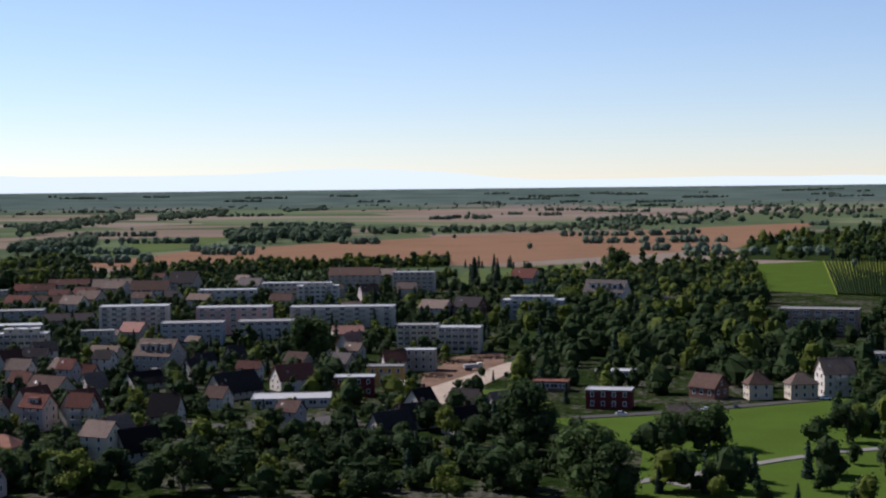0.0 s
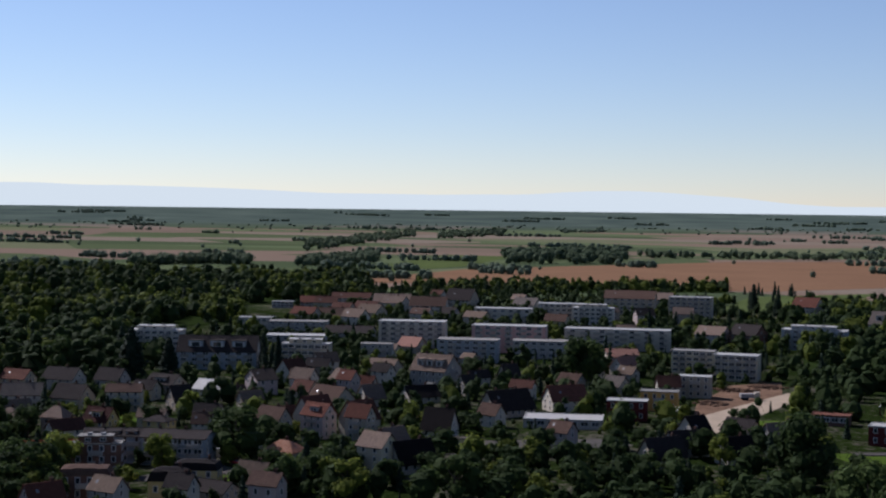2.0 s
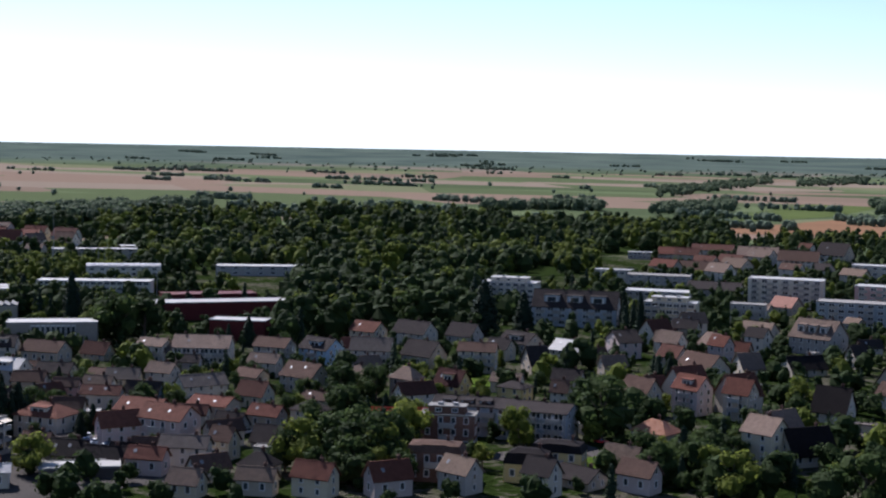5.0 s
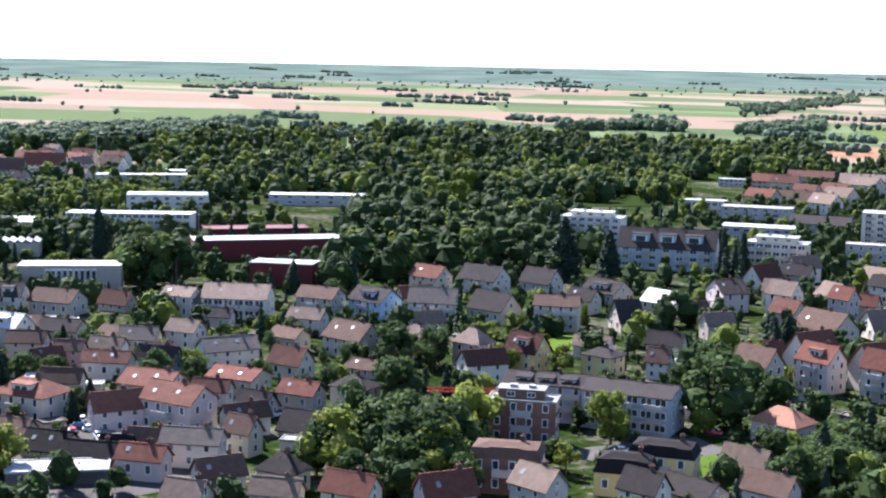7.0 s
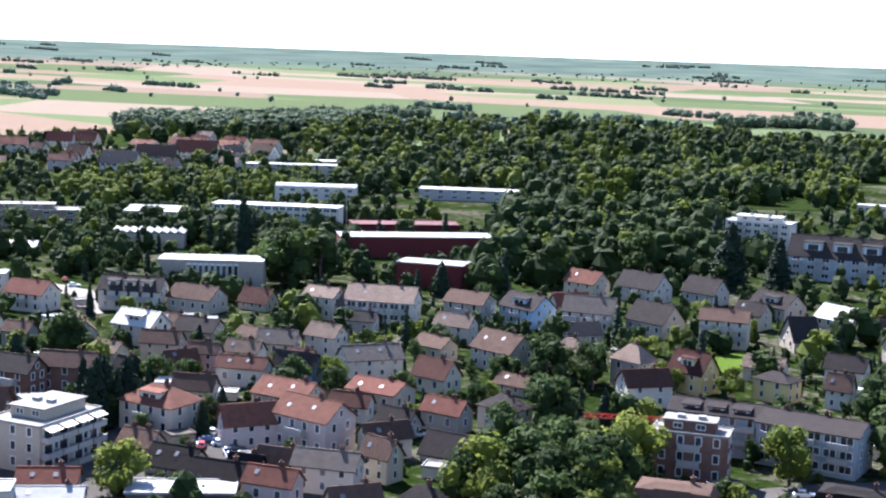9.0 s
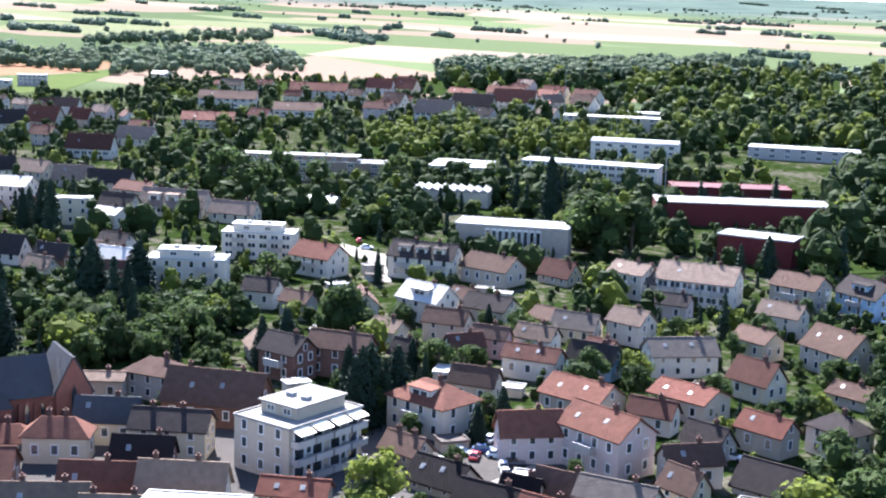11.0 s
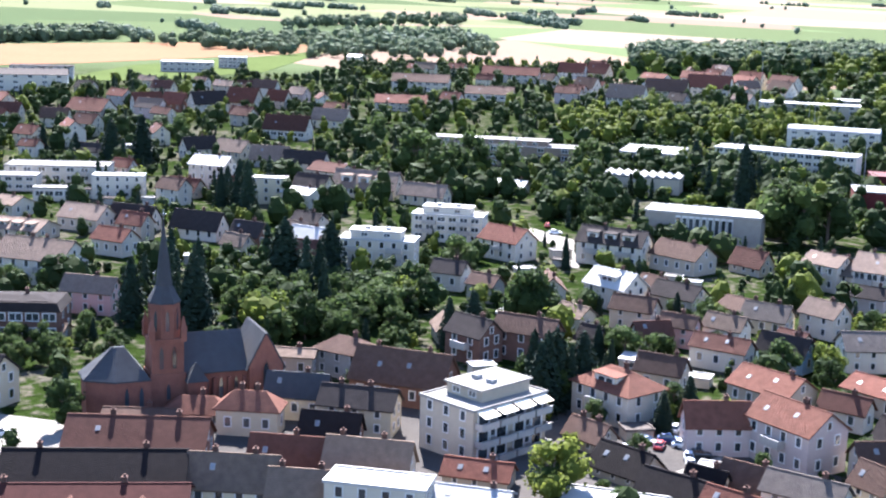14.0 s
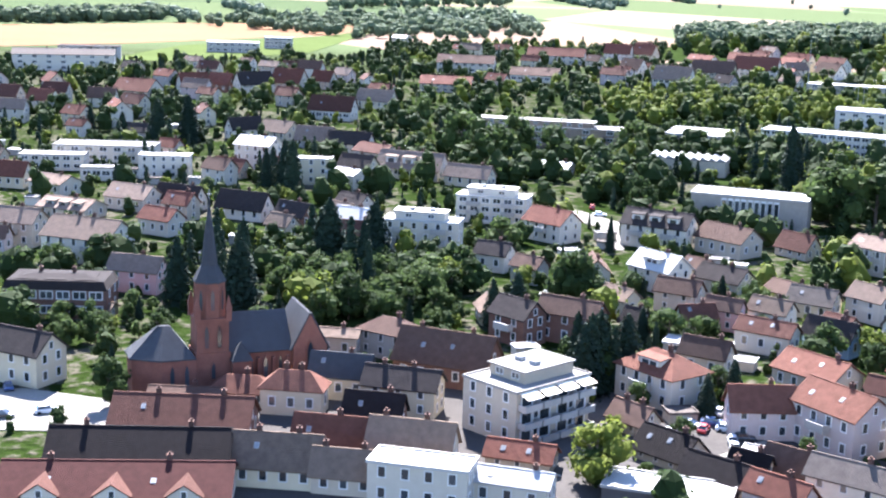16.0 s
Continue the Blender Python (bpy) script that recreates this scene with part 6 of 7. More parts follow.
def rubble(x, y, spread, n, seed):
    """A heap of dug earth and broken stone."""
    r = random.Random(seed)
    verts, faces = [], []
    for k in range(n):
        a, d = r.uniform(0, 6.28), spread * r.random() ** 0.7
        s = r.uniform(0.4, 1.3)
        k0 = len(verts)
        c = Vector((x + d * math.cos(a), y + d * math.sin(a), 0.5 * (1 - d / spread)))
        for dz in (-1, 1):
            for i in range(5):
                q = s * r.uniform(0.6, 1.1) * (1.0 if dz < 0 else 0.6)
                verts.append(c + Vector((q * math.cos(i * 1.257), q * math.sin(i * 1.257), dz * s * 0.4)))
        faces.append(tuple(range(k0 + 4, k0 - 1, -1)))
        faces.append(tuple(range(k0 + 5, k0 + 10)))
        for i in range(5):
            faces.append((k0 + i, k0 + (i + 1) % 5, k0 + 5 + (i + 1) % 5, k0 + 5 + i))
    me = bpy.data.meshes.new("rubble")
    me.from_pydata([tuple(v) for v in verts], [], faces)
    me.materials.append(GROUND["earth"])
    ob = new("rubble", me)
    tagged(ob, "reddish heap of dug earth and rubble", "rubble", kind="stuff")


mast(-318.2, 451.9, 15.1)
mast(-343.1, 749.2, 5.9)
mast(-318.8, 804.1, 6.2)
mast(-401.5, 529.8, 11.4)
mast(-451.8, 557.5, 24.2)
mast(-416.5, 544.7, 10.5)
crane(-132.9, 283.0, 207, 6.1, 10.9)
car(-186.6, 242.6, 56, 0)
car(-188.0, 246.6, 25, 1)
car(-185.9, 246.8, 125, 2)
car(-187.1, 249.5, 49, 3)
car(-179.5, 245.5, 139, 0)
car(-181.1, 248.6, 53, 4)
car(-183.9, 238.5, 26, 1)
car(-189.6, 253.0, 124, 0)
car(-299.7, 326.2, 54, 1)
car(-306.9, 330.0, 145, 2)
car(-293.2, 310.8, 61, 3)
car(-166.3, 271.7, 14, 0)
car(-161.9, 271.9, 113, 4)
car(-184.5, 249.4, 46, 1)
car(-181.3, 247.0, 136, 0)
car(-110.9, 279.9, 30, 1)
car(-102.8, 297.4, -3, 2)
car(-204.9, 362.6, 111, 3)
car(42.8, 349.0, -2, 0)
car(72.5, 358.8, 84, 4)
car(98.2, 370.7, -5, 1)
car(64.5, 353.9, -30, 0)
car(-13.9, 408.3, 82, 1)
car(-14.7, 386.1, 7, 2)
car(-240.9, 181.1, 168, 3)
car(-229.7, 182.1, 82, 0)
car(-230.5, 177.2, 53, 4)
car(-194.1, 356.2, 110, 1)
car(-206.8, 336.8, 39, 0)
car(-44.3, 336.0, 103, 1)
car(-58.3, 336.9, 20, 2)
lorry(8.5, 438.0, 15)
lorry(-11.0, 396.6, 100)
rubble(2.6, 460.0, 5, 60, 0)
rubble(-2.6, 425.8, 5, 50, 1)
rubble(14.8, 471.3, 6, 70, 2)
rubble(8.1, 459.5, 4, 40, 3)



def vine_rows():
    """Trellised vines in parallel rows across the strip."""
    verts, faces = [], []
    r = random.Random(5)
    a, b, c, d = (Vector((*p, 0.1)) for p in ((272.1, 1035.1), (352.4, 1102.6), (222.0, 694.4), (196.3, 720.0)))
    for k in range(26):
        u = (k + 0.5) / 26
        p, q = a.lerp(b, u), d.lerp(c, u)
        n = 24
        side = (q - p).normalized().cross(Vector((0, 0, 1))) * 0.2
        k0 = len(verts)
        for i in range(n + 1):
            m = p.lerp(q, i / n)
            h = r.uniform(0.9, 1.5)
            verts += [m - side, m - side * r.uniform(0.5, 1) + Vector((0, 0, h)), m + side * r.uniform(0.5, 1) + Vector((0, 0, h)), m + side]
        for i in range(n):
            s = k0 + 4 * i
            for j in range(3):
                faces.append((s + j, s + j + 1, s + j + 5, s + j + 4))
    me = bpy.data.meshes.new("vine_rows")
    me.from_pydata([tuple(v) for v in verts], [], faces)
    me.materials.append(LEAF["broad"])
    tagged(new("vine_rows", me), "green vine rows running up a sunny slope", "vines", kind="stuff")


vine_rows()

# ---- trees ----
def limb(bm, a, b, r0, r1, n=6):
    a, b = Vector(a), Vector(b)
    z = (b - a).normalized()
    x = z.orthogonal().normalized()
    y = z.cross(x)
    loft(bm, [[tuple(c + (x * math.cos(i * math.tau / n) + y * math.sin(i * math.tau / n)) * r) for i in range(n)] for c, r in ((a, r0), (b, r1))])


def leaves(verts, faces, centre, normal, size, r):
    """One ragged clump: two crossed leaf blades."""
    n = (Vector(normal) + Vector((r.uniform(-1, 1), r.uniform(-1, 1), r.uniform(-1, 1))) * 0.38).normalized()
    x = n.orthogonal().normalized()
    x.rotate(Matrix.Rotation(r.uniform(0, 6.28), 3, n))
    y = n.cross(x)
    c = Vector(centre)
    k = len(verts)
    verts += [c - x * size, c + y * size * r.uniform(0.5, 0.9) + n * size * 0.3, c + x * size * r.uniform(0.8, 1.2), c - y * size * r.uniform(0.5, 0.9) + n * size * 0.2]
    faces.append((k, k + 1, k + 2, k + 3))


def lump(verts, faces, c, rx, rz, r):
    """A small uneven inner mass of the crown, so that it is not see-through."""
    k = len(verts)
    for j in range(5):
        a = math.pi * j / 4
        m = 1 if j in (0, 4) else 6
        for i in range(m):
            s = r.uniform(0.75, 1.1)
            b = i * math.tau / 6 + j
            verts.append(Vector(c) + Vector((rx * s * math.sin(a) * math.cos(b), rx * s * math.sin(a) * math.sin(b), rz * s * math.cos(a))))
    for i in range(6):
        n = (i + 1) % 6
        faces.append((k, k + 1 + i, k + 1 + n))
        for j in range(2):
            p = k + 1 + 6 * j
            faces.append((p + i, p + 6 + i, p + 6 + n, p + n))
        faces.append((k + 13 + i, k + 19, k + 13 + n))


def broad_crown(seed, blades=560, lobes=12, squat=1.0):
    """A crown one metre high and about as wide, of many clumps round uneven lobes."""
    r = random.Random(seed)
    verts, faces, centres = [], [], []
    for k in range(lobes):
        a, z = r.uniform(0, 6.28), r.uniform(0.0, 1.0)
        spread = (0.42 * math.sin(math.pi * (0.18 + 0.72 * z))) * r.uniform(0.45, 1.0)
        c = Vector((math.cos(a) * spread * squat, math.sin(a) * spread * squat, 0.24 + 0.58 * z))
        s = r.uniform(0.13, 0.22)
        centres.append((c, s))
        lump(verts, faces, c, s * 0.85, s * 0.8, r)
    for k in range(blades):
        c, s = r.choice(centres)
        d = Vector((r.gauss(0, 1), r.gauss(0, 1), r.gauss(0.25, 1))).normalized()
        leaves(verts, faces, c + d * s * r.uniform(0.85, 1.15), d, r.uniform(0.026, 0.056), r)
    return verts, faces


def compact_crown(seed, lobes, blades, low=0.12):
    """A full crown that reaches down to the hedge line: one main mass, lobes round it, clumps of leaves all over."""
    r = random.Random(seed)
    verts, faces = [], []
    centres = [(Vector((0, 0, low + 0.42)), 0.34)]
    for k in range(lobes):
        a = r.uniform(0, 6.28)
        q = r.uniform(0.14, 0.3)
        centres.append((Vector((math.cos(a) * q, math.sin(a) * q, r.uniform(low + 0.12, 0.84))), r.uniform(0.15, 0.23)))
    for c, s in centres:
        lump(verts, faces, c, s * 0.9, s * (1.15 if s > 0.3 else 0.9), r)
    for k in range(blades):
        c, s = centres[0] if r.random() < 0.35 else r.choice(centres)
        d = Vector((r.gauss(0, 1), r.gauss(0, 1), r.gauss(0.3, 1))).normalized()
        leaves(verts, faces, c + d * s * r.uniform(0.85, 1.2), d, r.uniform(0.035, 0.075), r)
    return verts, faces


def conifer_crown(seed, tiers=15, thick=1.0):
    r = random.Random(seed)
    verts, faces = [], []
    for k in range(tiers):
        z = 0.1 + 0.88 * k / tiers
        rad = 0.2 * (1 - z) ** 0.8 * r.uniform(0.85, 1.15) + 0.012
        lump(verts, faces, (0, 0, z), rad * 0.85, 0.085, r)
        for i in range(int((14 + 58 * (1 - z)) * thick)):
            a = r.uniform(0, 6.28)
            q = rad * r.uniform(0.6, 1.2)
            leaves(verts, faces, (math.cos(a) * q, math.sin(a) * q, z - q * 0.35 + r.uniform(-0.02, 0.02)), (math.cos(a), math.sin(a), 0.5), r.uniform(0.022, 0.045), r)
    return verts, faces


def mesh_from(name, vf, material):
    me = bpy.data.meshes.new(name)
    me.from_pydata([tuple(v) for v in vf[0]] if not isinstance(vf[0], np.ndarray) else vf[0], [], vf[1])
    me.materials.append(material)
    return me


def trunk_mesh(seed, conifer):
    r = random.Random(seed)
    bm = bmesh.new()
    limb(bm, (0, 0, -0.05), (0.01, 0, 0.4), 0.035, 0.024)
    limb(bm, (0.01, 0, 0.4), (0, 0.01, 0.9 if conifer else 0.72), 0.024, 0.006)
    if not conifer:
        for k in range(5):
            a = k * 1.3 + r.uniform(-0.4, 0.4)
            limb(bm, (0.01, 0, 0.28 + 0.05 * k), (math.cos(a) * 0.26, math.sin(a) * 0.26, 0.52 + 0.06 * k), 0.014, 0.004, 5)
    return mesh_of("trunk", bm, BARK)


KINDS = {"broad": [], "conifer": [], "bright": []}
for s in range(7):
    KINDS["broad"].append((trunk_mesh(s, False), mesh_from("crown", broad_crown(40 + s, squat=1.0 + 0.05 * (s % 3)), LEAF["broad"])))
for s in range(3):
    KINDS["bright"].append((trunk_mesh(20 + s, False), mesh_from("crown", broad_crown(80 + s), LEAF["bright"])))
for s in range(4):
    KINDS["conifer"].append((trunk_mesh(9 + s, True), mesh_from("crown", conifer_crown(60 + s), LEAF["conifer"])))
LABEL = {"broad": "dark green leafy tree with a full summer crown", "bright": "light green tree with a sunlit airy crown", "conifer": "dark slender conifer among the houses"}
TREES = {"broad": 0, "bright": 0, "conifer": 0}
def light(vf):
    return np.array([tuple(p) for p in vf[0]]), vf[1]


MID = [light(compact_crown(140 + s, 4, 95)) for s in range(6)]
CLUMP = [light(compact_crown(160 + s, 2, 34, 0.0)) for s in range(6)]
BUSH = [light(compact_crown(180 + s, 1, 34, -0.12)) for s in range(5)]
TUFT = [light(compact_crown(190 + s, 0, 13, -0.12)) for s in range(5)]
FIR = [light(conifer_crown(200 + s, 7, 0.45)) for s in range(3)]
REST = {"broad": ([], []), "bright": ([], []), "conifer": ([], [])}
COUNT = {"broad": 0, "bright": 0, "conifer": 0}


def rest_tree(kind, x, y, h):
    """One of the trees past counting: its crown goes into the joined greenery."""
    close = min(math.hypot(x + 70, y - 133), math.hypot(x + 20, y - 60)) < 235
    if kind == "conifer":
        stock = FIR
    elif h > 3.2:
        stock = MID if close else CLUMP
    else:
        stock = BUSH if close else TUFT
    v, f = rng.choice(stock)
    a, w = rng.uniform(0, 6.28), h * (rng.uniform(0.8, 1.05) if h < 5 else rng.uniform(0.92, 1.2))
    c, s = math.cos(a), math.sin(a)
    k = COUNT[kind]
    REST[kind][0].append(np.stack([x + w * (c * v[:, 0] - s * v[:, 1]), y + w * (s * v[:, 0] + c * v[:, 1]), h * (v[:, 2] - (0.08 if kind != "conifer" else 0.05))], 1))
    REST[kind][1].extend(tuple(i + k for i in q) for q in f)
    COUNT[kind] += len(v)



def clear(x, y, gap):
    for hx, hy, turn, hw, hd in FOOT:
        dx, dy = x - hx, y - hy
        if dx * dx + dy * dy > 900:
            continue
        u, v = dx * math.cos(turn) + dy * math.sin(turn), -dx * math.sin(turn) + dy * math.cos(turn)
        if abs(u) < hw + gap and abs(v) < hd + gap:
            return False
    return True


def open_ground(x, y):
    """True where no lawn, field, street or square lies."""
    return not any(inside(x, y, b) for b in BEDS)


def tree(kind, x, y, h, wide=None):
    trunk, crown = rng.choice(KINDS[kind])
    wide = wide or h * rng.uniform(0.85, 1.15) * (1.0 if kind != "conifer" else rng.uniform(0.85, 1.1))
    ob = new("conifer" if kind == "conifer" else "tree")
    ob.location, ob.rotation_euler, ob.scale = (x, y, 0), (0, 0, rng.uniform(0, 6.28)), (wide, wide, h)
    tagged(ob, LABEL[kind], "tree", "trees of the town")
    for n, me in (("trunk", trunk), ("crown", crown)):
        new(n, me).parent = ob
    TREES[kind] += 1
    return ob


def inside(x, y, poly):
    hit = False
    for (ax, ay), (bx, by) in zip(poly, poly[1:] + poly[:1]):
        if (ay > y) != (by > y) and x < (bx - ax) * (y - ay) / (by - ay) + ax:
            hit = not hit
    return hit


def scatter(n, poly):
    xs, ys = [p[0] for p in poly], [p[1] for p in poly]
    done = tries = 0
    while done < n and tries < n * 40:
        tries += 1
        x, y = rng.uniform(min(xs), max(xs)), rng.uniform(min(ys), max(ys))
        if inside(x, y, poly):
            done += 1
            yield x, y


def grove(kind, n, low, high, poly):
    for x, y in scatter(n, poly):
        h = rng.uniform(low, high) * (1.12 if rng.random() < 0.75 else 0.7)
        k = kind
        if kind == "mixed":
            k = rng.choice(("broad", "broad", "broad", "bright", "conifer"))
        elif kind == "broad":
            # farther groves take more light-leaved trees, putting haze's paling into their colour
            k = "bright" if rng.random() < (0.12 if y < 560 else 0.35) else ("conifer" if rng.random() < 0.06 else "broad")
        if kind == "mixed" and y > 300 and not open_ground(x, y):
            continue
        if clear(x, y, 0.22 * h if k != "conifer" else 0.12 * h):
            near = math.hypot(x + 60, y - 110) < 250
            if near and TREES[k] < {"broad": 215, "bright": 50, "conifer": 80}[k]:
                tree(k, x, y, h)
            else:
                rest_tree(k, x, y, h)


def lone_tree(kind, x, y, h, wide):
    """A tree that stands out by itself, in the nearest gap between the houses."""
    for k in range(40):
        u, v = x + 0.28 * k * math.cos(k * 2.4), y + 0.28 * k * math.sin(k * 2.4)
        if clear(u, v, 0.1 * wide):
            tree(kind, u, v, h, wide)
            return


def garden_house(x, y, turn, w, d, eave, ridge, roof, wall):
    """A steep-roofed house, gable towards the hill, in a gap between the others."""
    if clear(x, y, 2.6) and open_ground(x, y):
        house(x, y, turn, w, d, eave / 1.15, ridge / 1.15, roof, wall, "gable", "few")


garden_house(-99.5, 402.4, 55, 7.2, 6.5, 3.8, 7.6, "dark", "white")
garden_house(-122.0, 447.8, 61, 7.4, 6.6, 3.9, 7.8, "tan", "white")
garden_house(-86.6, 401.4, 59, 6.3, 5.6, 3.3, 6.6, "dark", "white")
garden_house(-75.6, 429.3, 51, 6.7, 6.0, 3.5, 7.1, "dark", "white")
garden_house(-10.8, 326.3, 47, 5.9, 5.2, 3.1, 6.2, "dark", "white")
garden_house(3.4, 331.5, 40, 6.2, 5.6, 3.3, 6.5, "dark", "cream")
garden_house(15.7, 357.6, 39, 4.8, 4.3, 2.5, 5.1, "tan", "white")
garden_house(-99.4, 346.3, 57, 8.0, 7.2, 4.2, 8.5, "redbrown", "white")
garden_house(-87.2, 343.9, 54, 7.7, 6.9, 4.1, 8.1, "redbrown", "white")
garden_house(-42.0, 398.0, 46, 6.5, 5.9, 3.4, 6.9, "redbrown", "white")
garden_house(-66.4, 452.9, 49, 6.8, 6.1, 3.6, 7.1, "dark", "bluegrey")
garden_house(-135.2, 444.8, 57, 7.6, 6.8, 4.0, 8.0, "tan", "white")
garden_house(-61.2, 385.5, 52, 6.3, 5.7, 3.3, 6.7, "dark", "white")
garden_house(-70.8, 307.4, 58, 7.1, 6.4, 3.8, 7.5, "tan", "beige")
garden_house(-88.6, 295.8, 61, 5.5, 5.0, 2.9, 5.8, "dark", "white")
garden_house(-65.1, 300.6, 58, 6.8, 6.0, 3.6, 7.1, "black", "cream")
garden_house(-32.1, 488.4, 50, 7.3, 6.5, 3.8, 7.7, "pinkroof", "white")
lone_tree("conifer", -284.2, 251.4, 12.3, 19.3)
lone_tree("conifer", -275.6, 255.4, 12.7, 19.8)
lone_tree("conifer", -271.7, 217.3, 10.9, 14.0)
lone_tree("conifer", -260.8, 222.8, 12.2, 17.9)
lone_tree("conifer", -205.8, 247.2, 10.5, 15.5)
lone_tree("conifer", -205.0, 251.1, 9.8, 14.2)
lone_tree("conifer", -349.7, 279.1, 12.8, 14.1)
lone_tree("conifer", -370.8, 285.1, 8.2, 9.8)
lone_tree("conifer", -439.9, 283.8, 12.6, 17.7)
lone_tree("conifer", -436.0, 292.8, 13.5, 18.9)
lone_tree("broad", -241.2, 272.9, 8.3, 8.3)
lone_tree("conifer", -235.5, 254.8, 8.4, 11.6)
lone_tree("conifer", -193.9, 259.7, 5.3, 7.5)
lone_tree("conifer", -193.6, 251.9, 5.1, 6.6)
lone_tree("broad", -363.8, 341.8, 14.0, 14.0)
lone_tree("broad", -382.5, 347.7, 13.1, 13.1)
lone_tree("broad", -372.3, 358.1, 13.0, 13.0)
lone_tree("broad", -364.1, 364.1, 10.7, 10.7)
lone_tree("conifer", -309.5, 395.4, 14.2, 18.4)
lone_tree("conifer", -342.7, 411.4, 11.7, 16.4)
lone_tree("conifer", -270.8, 304.9, 7.1, 5.0)
lone_tree("broad", -363.2, 390.9, 11.1, 11.1)
lone_tree("broad", -252.9, 251.5, 6.4, 6.4)
lone_tree("broad", -229.3, 190.6, 6.3, 5.7)
lone_tree("broad", -252.9, 237.1, 7.0, 7.0)
lone_tree("broad", -302.6, 340.2, 7.6, 7.6)
lone_tree("broad", -278.5, 284.7, 7.5, 7.5)
lone_tree("broad", -303.0, 208.6, 4.9, 4.9)
lone_tree("conifer", -462.7, 274.7, 8.2, 10.6)
lone_tree("conifer", -442.9, 276.9, 8.7, 10.4)
lone_tree("broad", -471.7, 320.9, 8.8, 8.8)
lone_tree("broad", -436.7, 370.5, 10.6, 10.6)
lone_tree("broad", -132.6, 249.7, 9.7, 9.7)
lone_tree("broad", -127.6, 253.2, 10.1, 10.1)
lone_tree("conifer", -187.0, 437.6, 16.8, 26.9)
lone_tree("conifer", -177.4, 445.6, 13.1, 18.3)
lone_tree("broad", -209.3, 432.0, 13.2, 13.2)
lone_tree("conifer", -232.2, 376.0, 8.4, 12.6)
lone_tree("conifer", -109.5, 368.5, 8.0, 9.6)
lone_tree("conifer", -203.9, 243.0, 9.8, 13.4)
lone_tree("conifer", -189.9, 251.1, 5.4, 6.4)
lone_tree("broad", -172.3, 374.3, 6.4, 6.4)
lone_tree("broad", -215.8, 368.0, 6.1, 6.1)
lone_tree("broad", -181.6, 289.4, 5.0, 5.0)
lone_tree("broad", -83.7, 286.8, 5.6, 5.6)
lone_tree("bright", -113.9, 265.5, 4.8, 4.8)
lone_tree("broad", 24.9, 252.8, 14.3, 14.3)
lone_tree("broad", 28.4, 248.1, 12.0, 12.0)
lone_tree("broad", 16.8, 302.3, 15.2, 15.2)
lone_tree("broad", 55.7, 303.2, 10.4, 10.4)
lone_tree("broad", 46.9, 300.5, 9.1, 9.1)
lone_tree("bright", -0.0, 254.0, 7.2, 7.2)
lone_tree("broad", 86.3, 308.1, 8.7, 8.7)
lone_tree("broad", -42.6, 465.5, 14.9, 14.9)
lone_tree("bright", -74.7, 348.9, 8.4, 8.4)
lone_tree("conifer", 17.8, 843.6, 15.2, 18.2)
lone_tree("conifer", 29.2, 794.5, 12.7, 15.3)
lone_tree("broad", 112.1, 939.7, 16.9, 16.9)
lone_tree("broad", -48.8, 266.0, 10.7, 10.7)
lone_tree("broad", 106.1, 358.6, 10.1, 10.1)
tree("conifer", -301.6, 385.8, 17.0)
tree("conifer", -348.7, 438.6, 8.8)
tree("broad", -263.5, 370.8, 12.2)
tree("broad", -268.7, 365.1, 13.6)
tree("broad", -268.7, 365.9, 13.6)
tree("broad", -152.8, 288.7, 8.5)
tree("broad", -241.1, 270.7, 9.6)
tree("conifer", 46.7, 258.3, 4.6)
tree("conifer", 41.3, 281.0, 3.1)
tree("conifer", -147.4, 468.7, 12.6)
tree("conifer", -153.7, 471.7, 12.7)
tree("conifer", -110.9, 364.4, 8.0)
tree("conifer", -235.5, 192.6, 5.8)
tree("conifer", -261.7, 221.9, 10.5)
tree("conifer", -271.6, 251.0, 10.7)
tree("conifer", -286.3, 250.9, 10.2)
tree("conifer", -204.1, 248.3, 8.6)
tree("conifer", -204.5, 245.2, 9.1)
tree("conifer", -357.6, 276.6, 10.2)
tree("conifer", -355.8, 280.4, 12.0)
tree("broad", -42.5, 464.9, 14.9)
tree("broad", 17.6, 301.4, 14.5)
tree("broad", 27.0, 257.4, 13.7)
tree("broad", -104.1, 301.0, 12.8)
tree("bright", -114.4, 283.8, 9.0)
tree("bright", -179.4, 224.7, 7.2)
grove("broad", 150, 3.5, 6.2, [(-305.7, 243.7), (-288.2, 278.1), (-236.6, 247.4), (-248.0, 227.4)])
grove("broad", 30, 2, 4, [(-273.6, 197.5), (-271.1, 218.2), (-250.5, 209.1), (-256.1, 191.5)])
grove("conifer", 7, 8, 11, [(-294.4, 233.9), (-295.7, 242.1), (-259.8, 225.2), (-262.8, 219.1)])
grove("conifer", 7, 8, 11, [(-295.7, 252.3), (-288.9, 266.2), (-256.6, 246.2), (-262.6, 235.4)])
grove("conifer", 6, 6, 8, [(-388.2, 288.4), (-384.2, 297.2), (-348.6, 278.3), (-352.4, 270.5)])
grove("conifer", 10, 7, 9, [(-489.7, 289.5), (-479.6, 316.7), (-419.1, 288.9), (-428.5, 266.0)])
grove("conifer", 2, 9, 10, [(-208.8, 245.4), (-205.5, 250.7), (-201.8, 247.4), (-205.0, 242.3)])
grove("conifer", 4, 4, 6, [(-200.5, 253.6), (-196.5, 259.9), (-192.1, 255.5), (-196.0, 249.4)])
grove("conifer", 6, 6, 9, [(-241.5, 251.9), (-238.5, 257.1), (-230.8, 251.3), (-233.6, 246.3)])
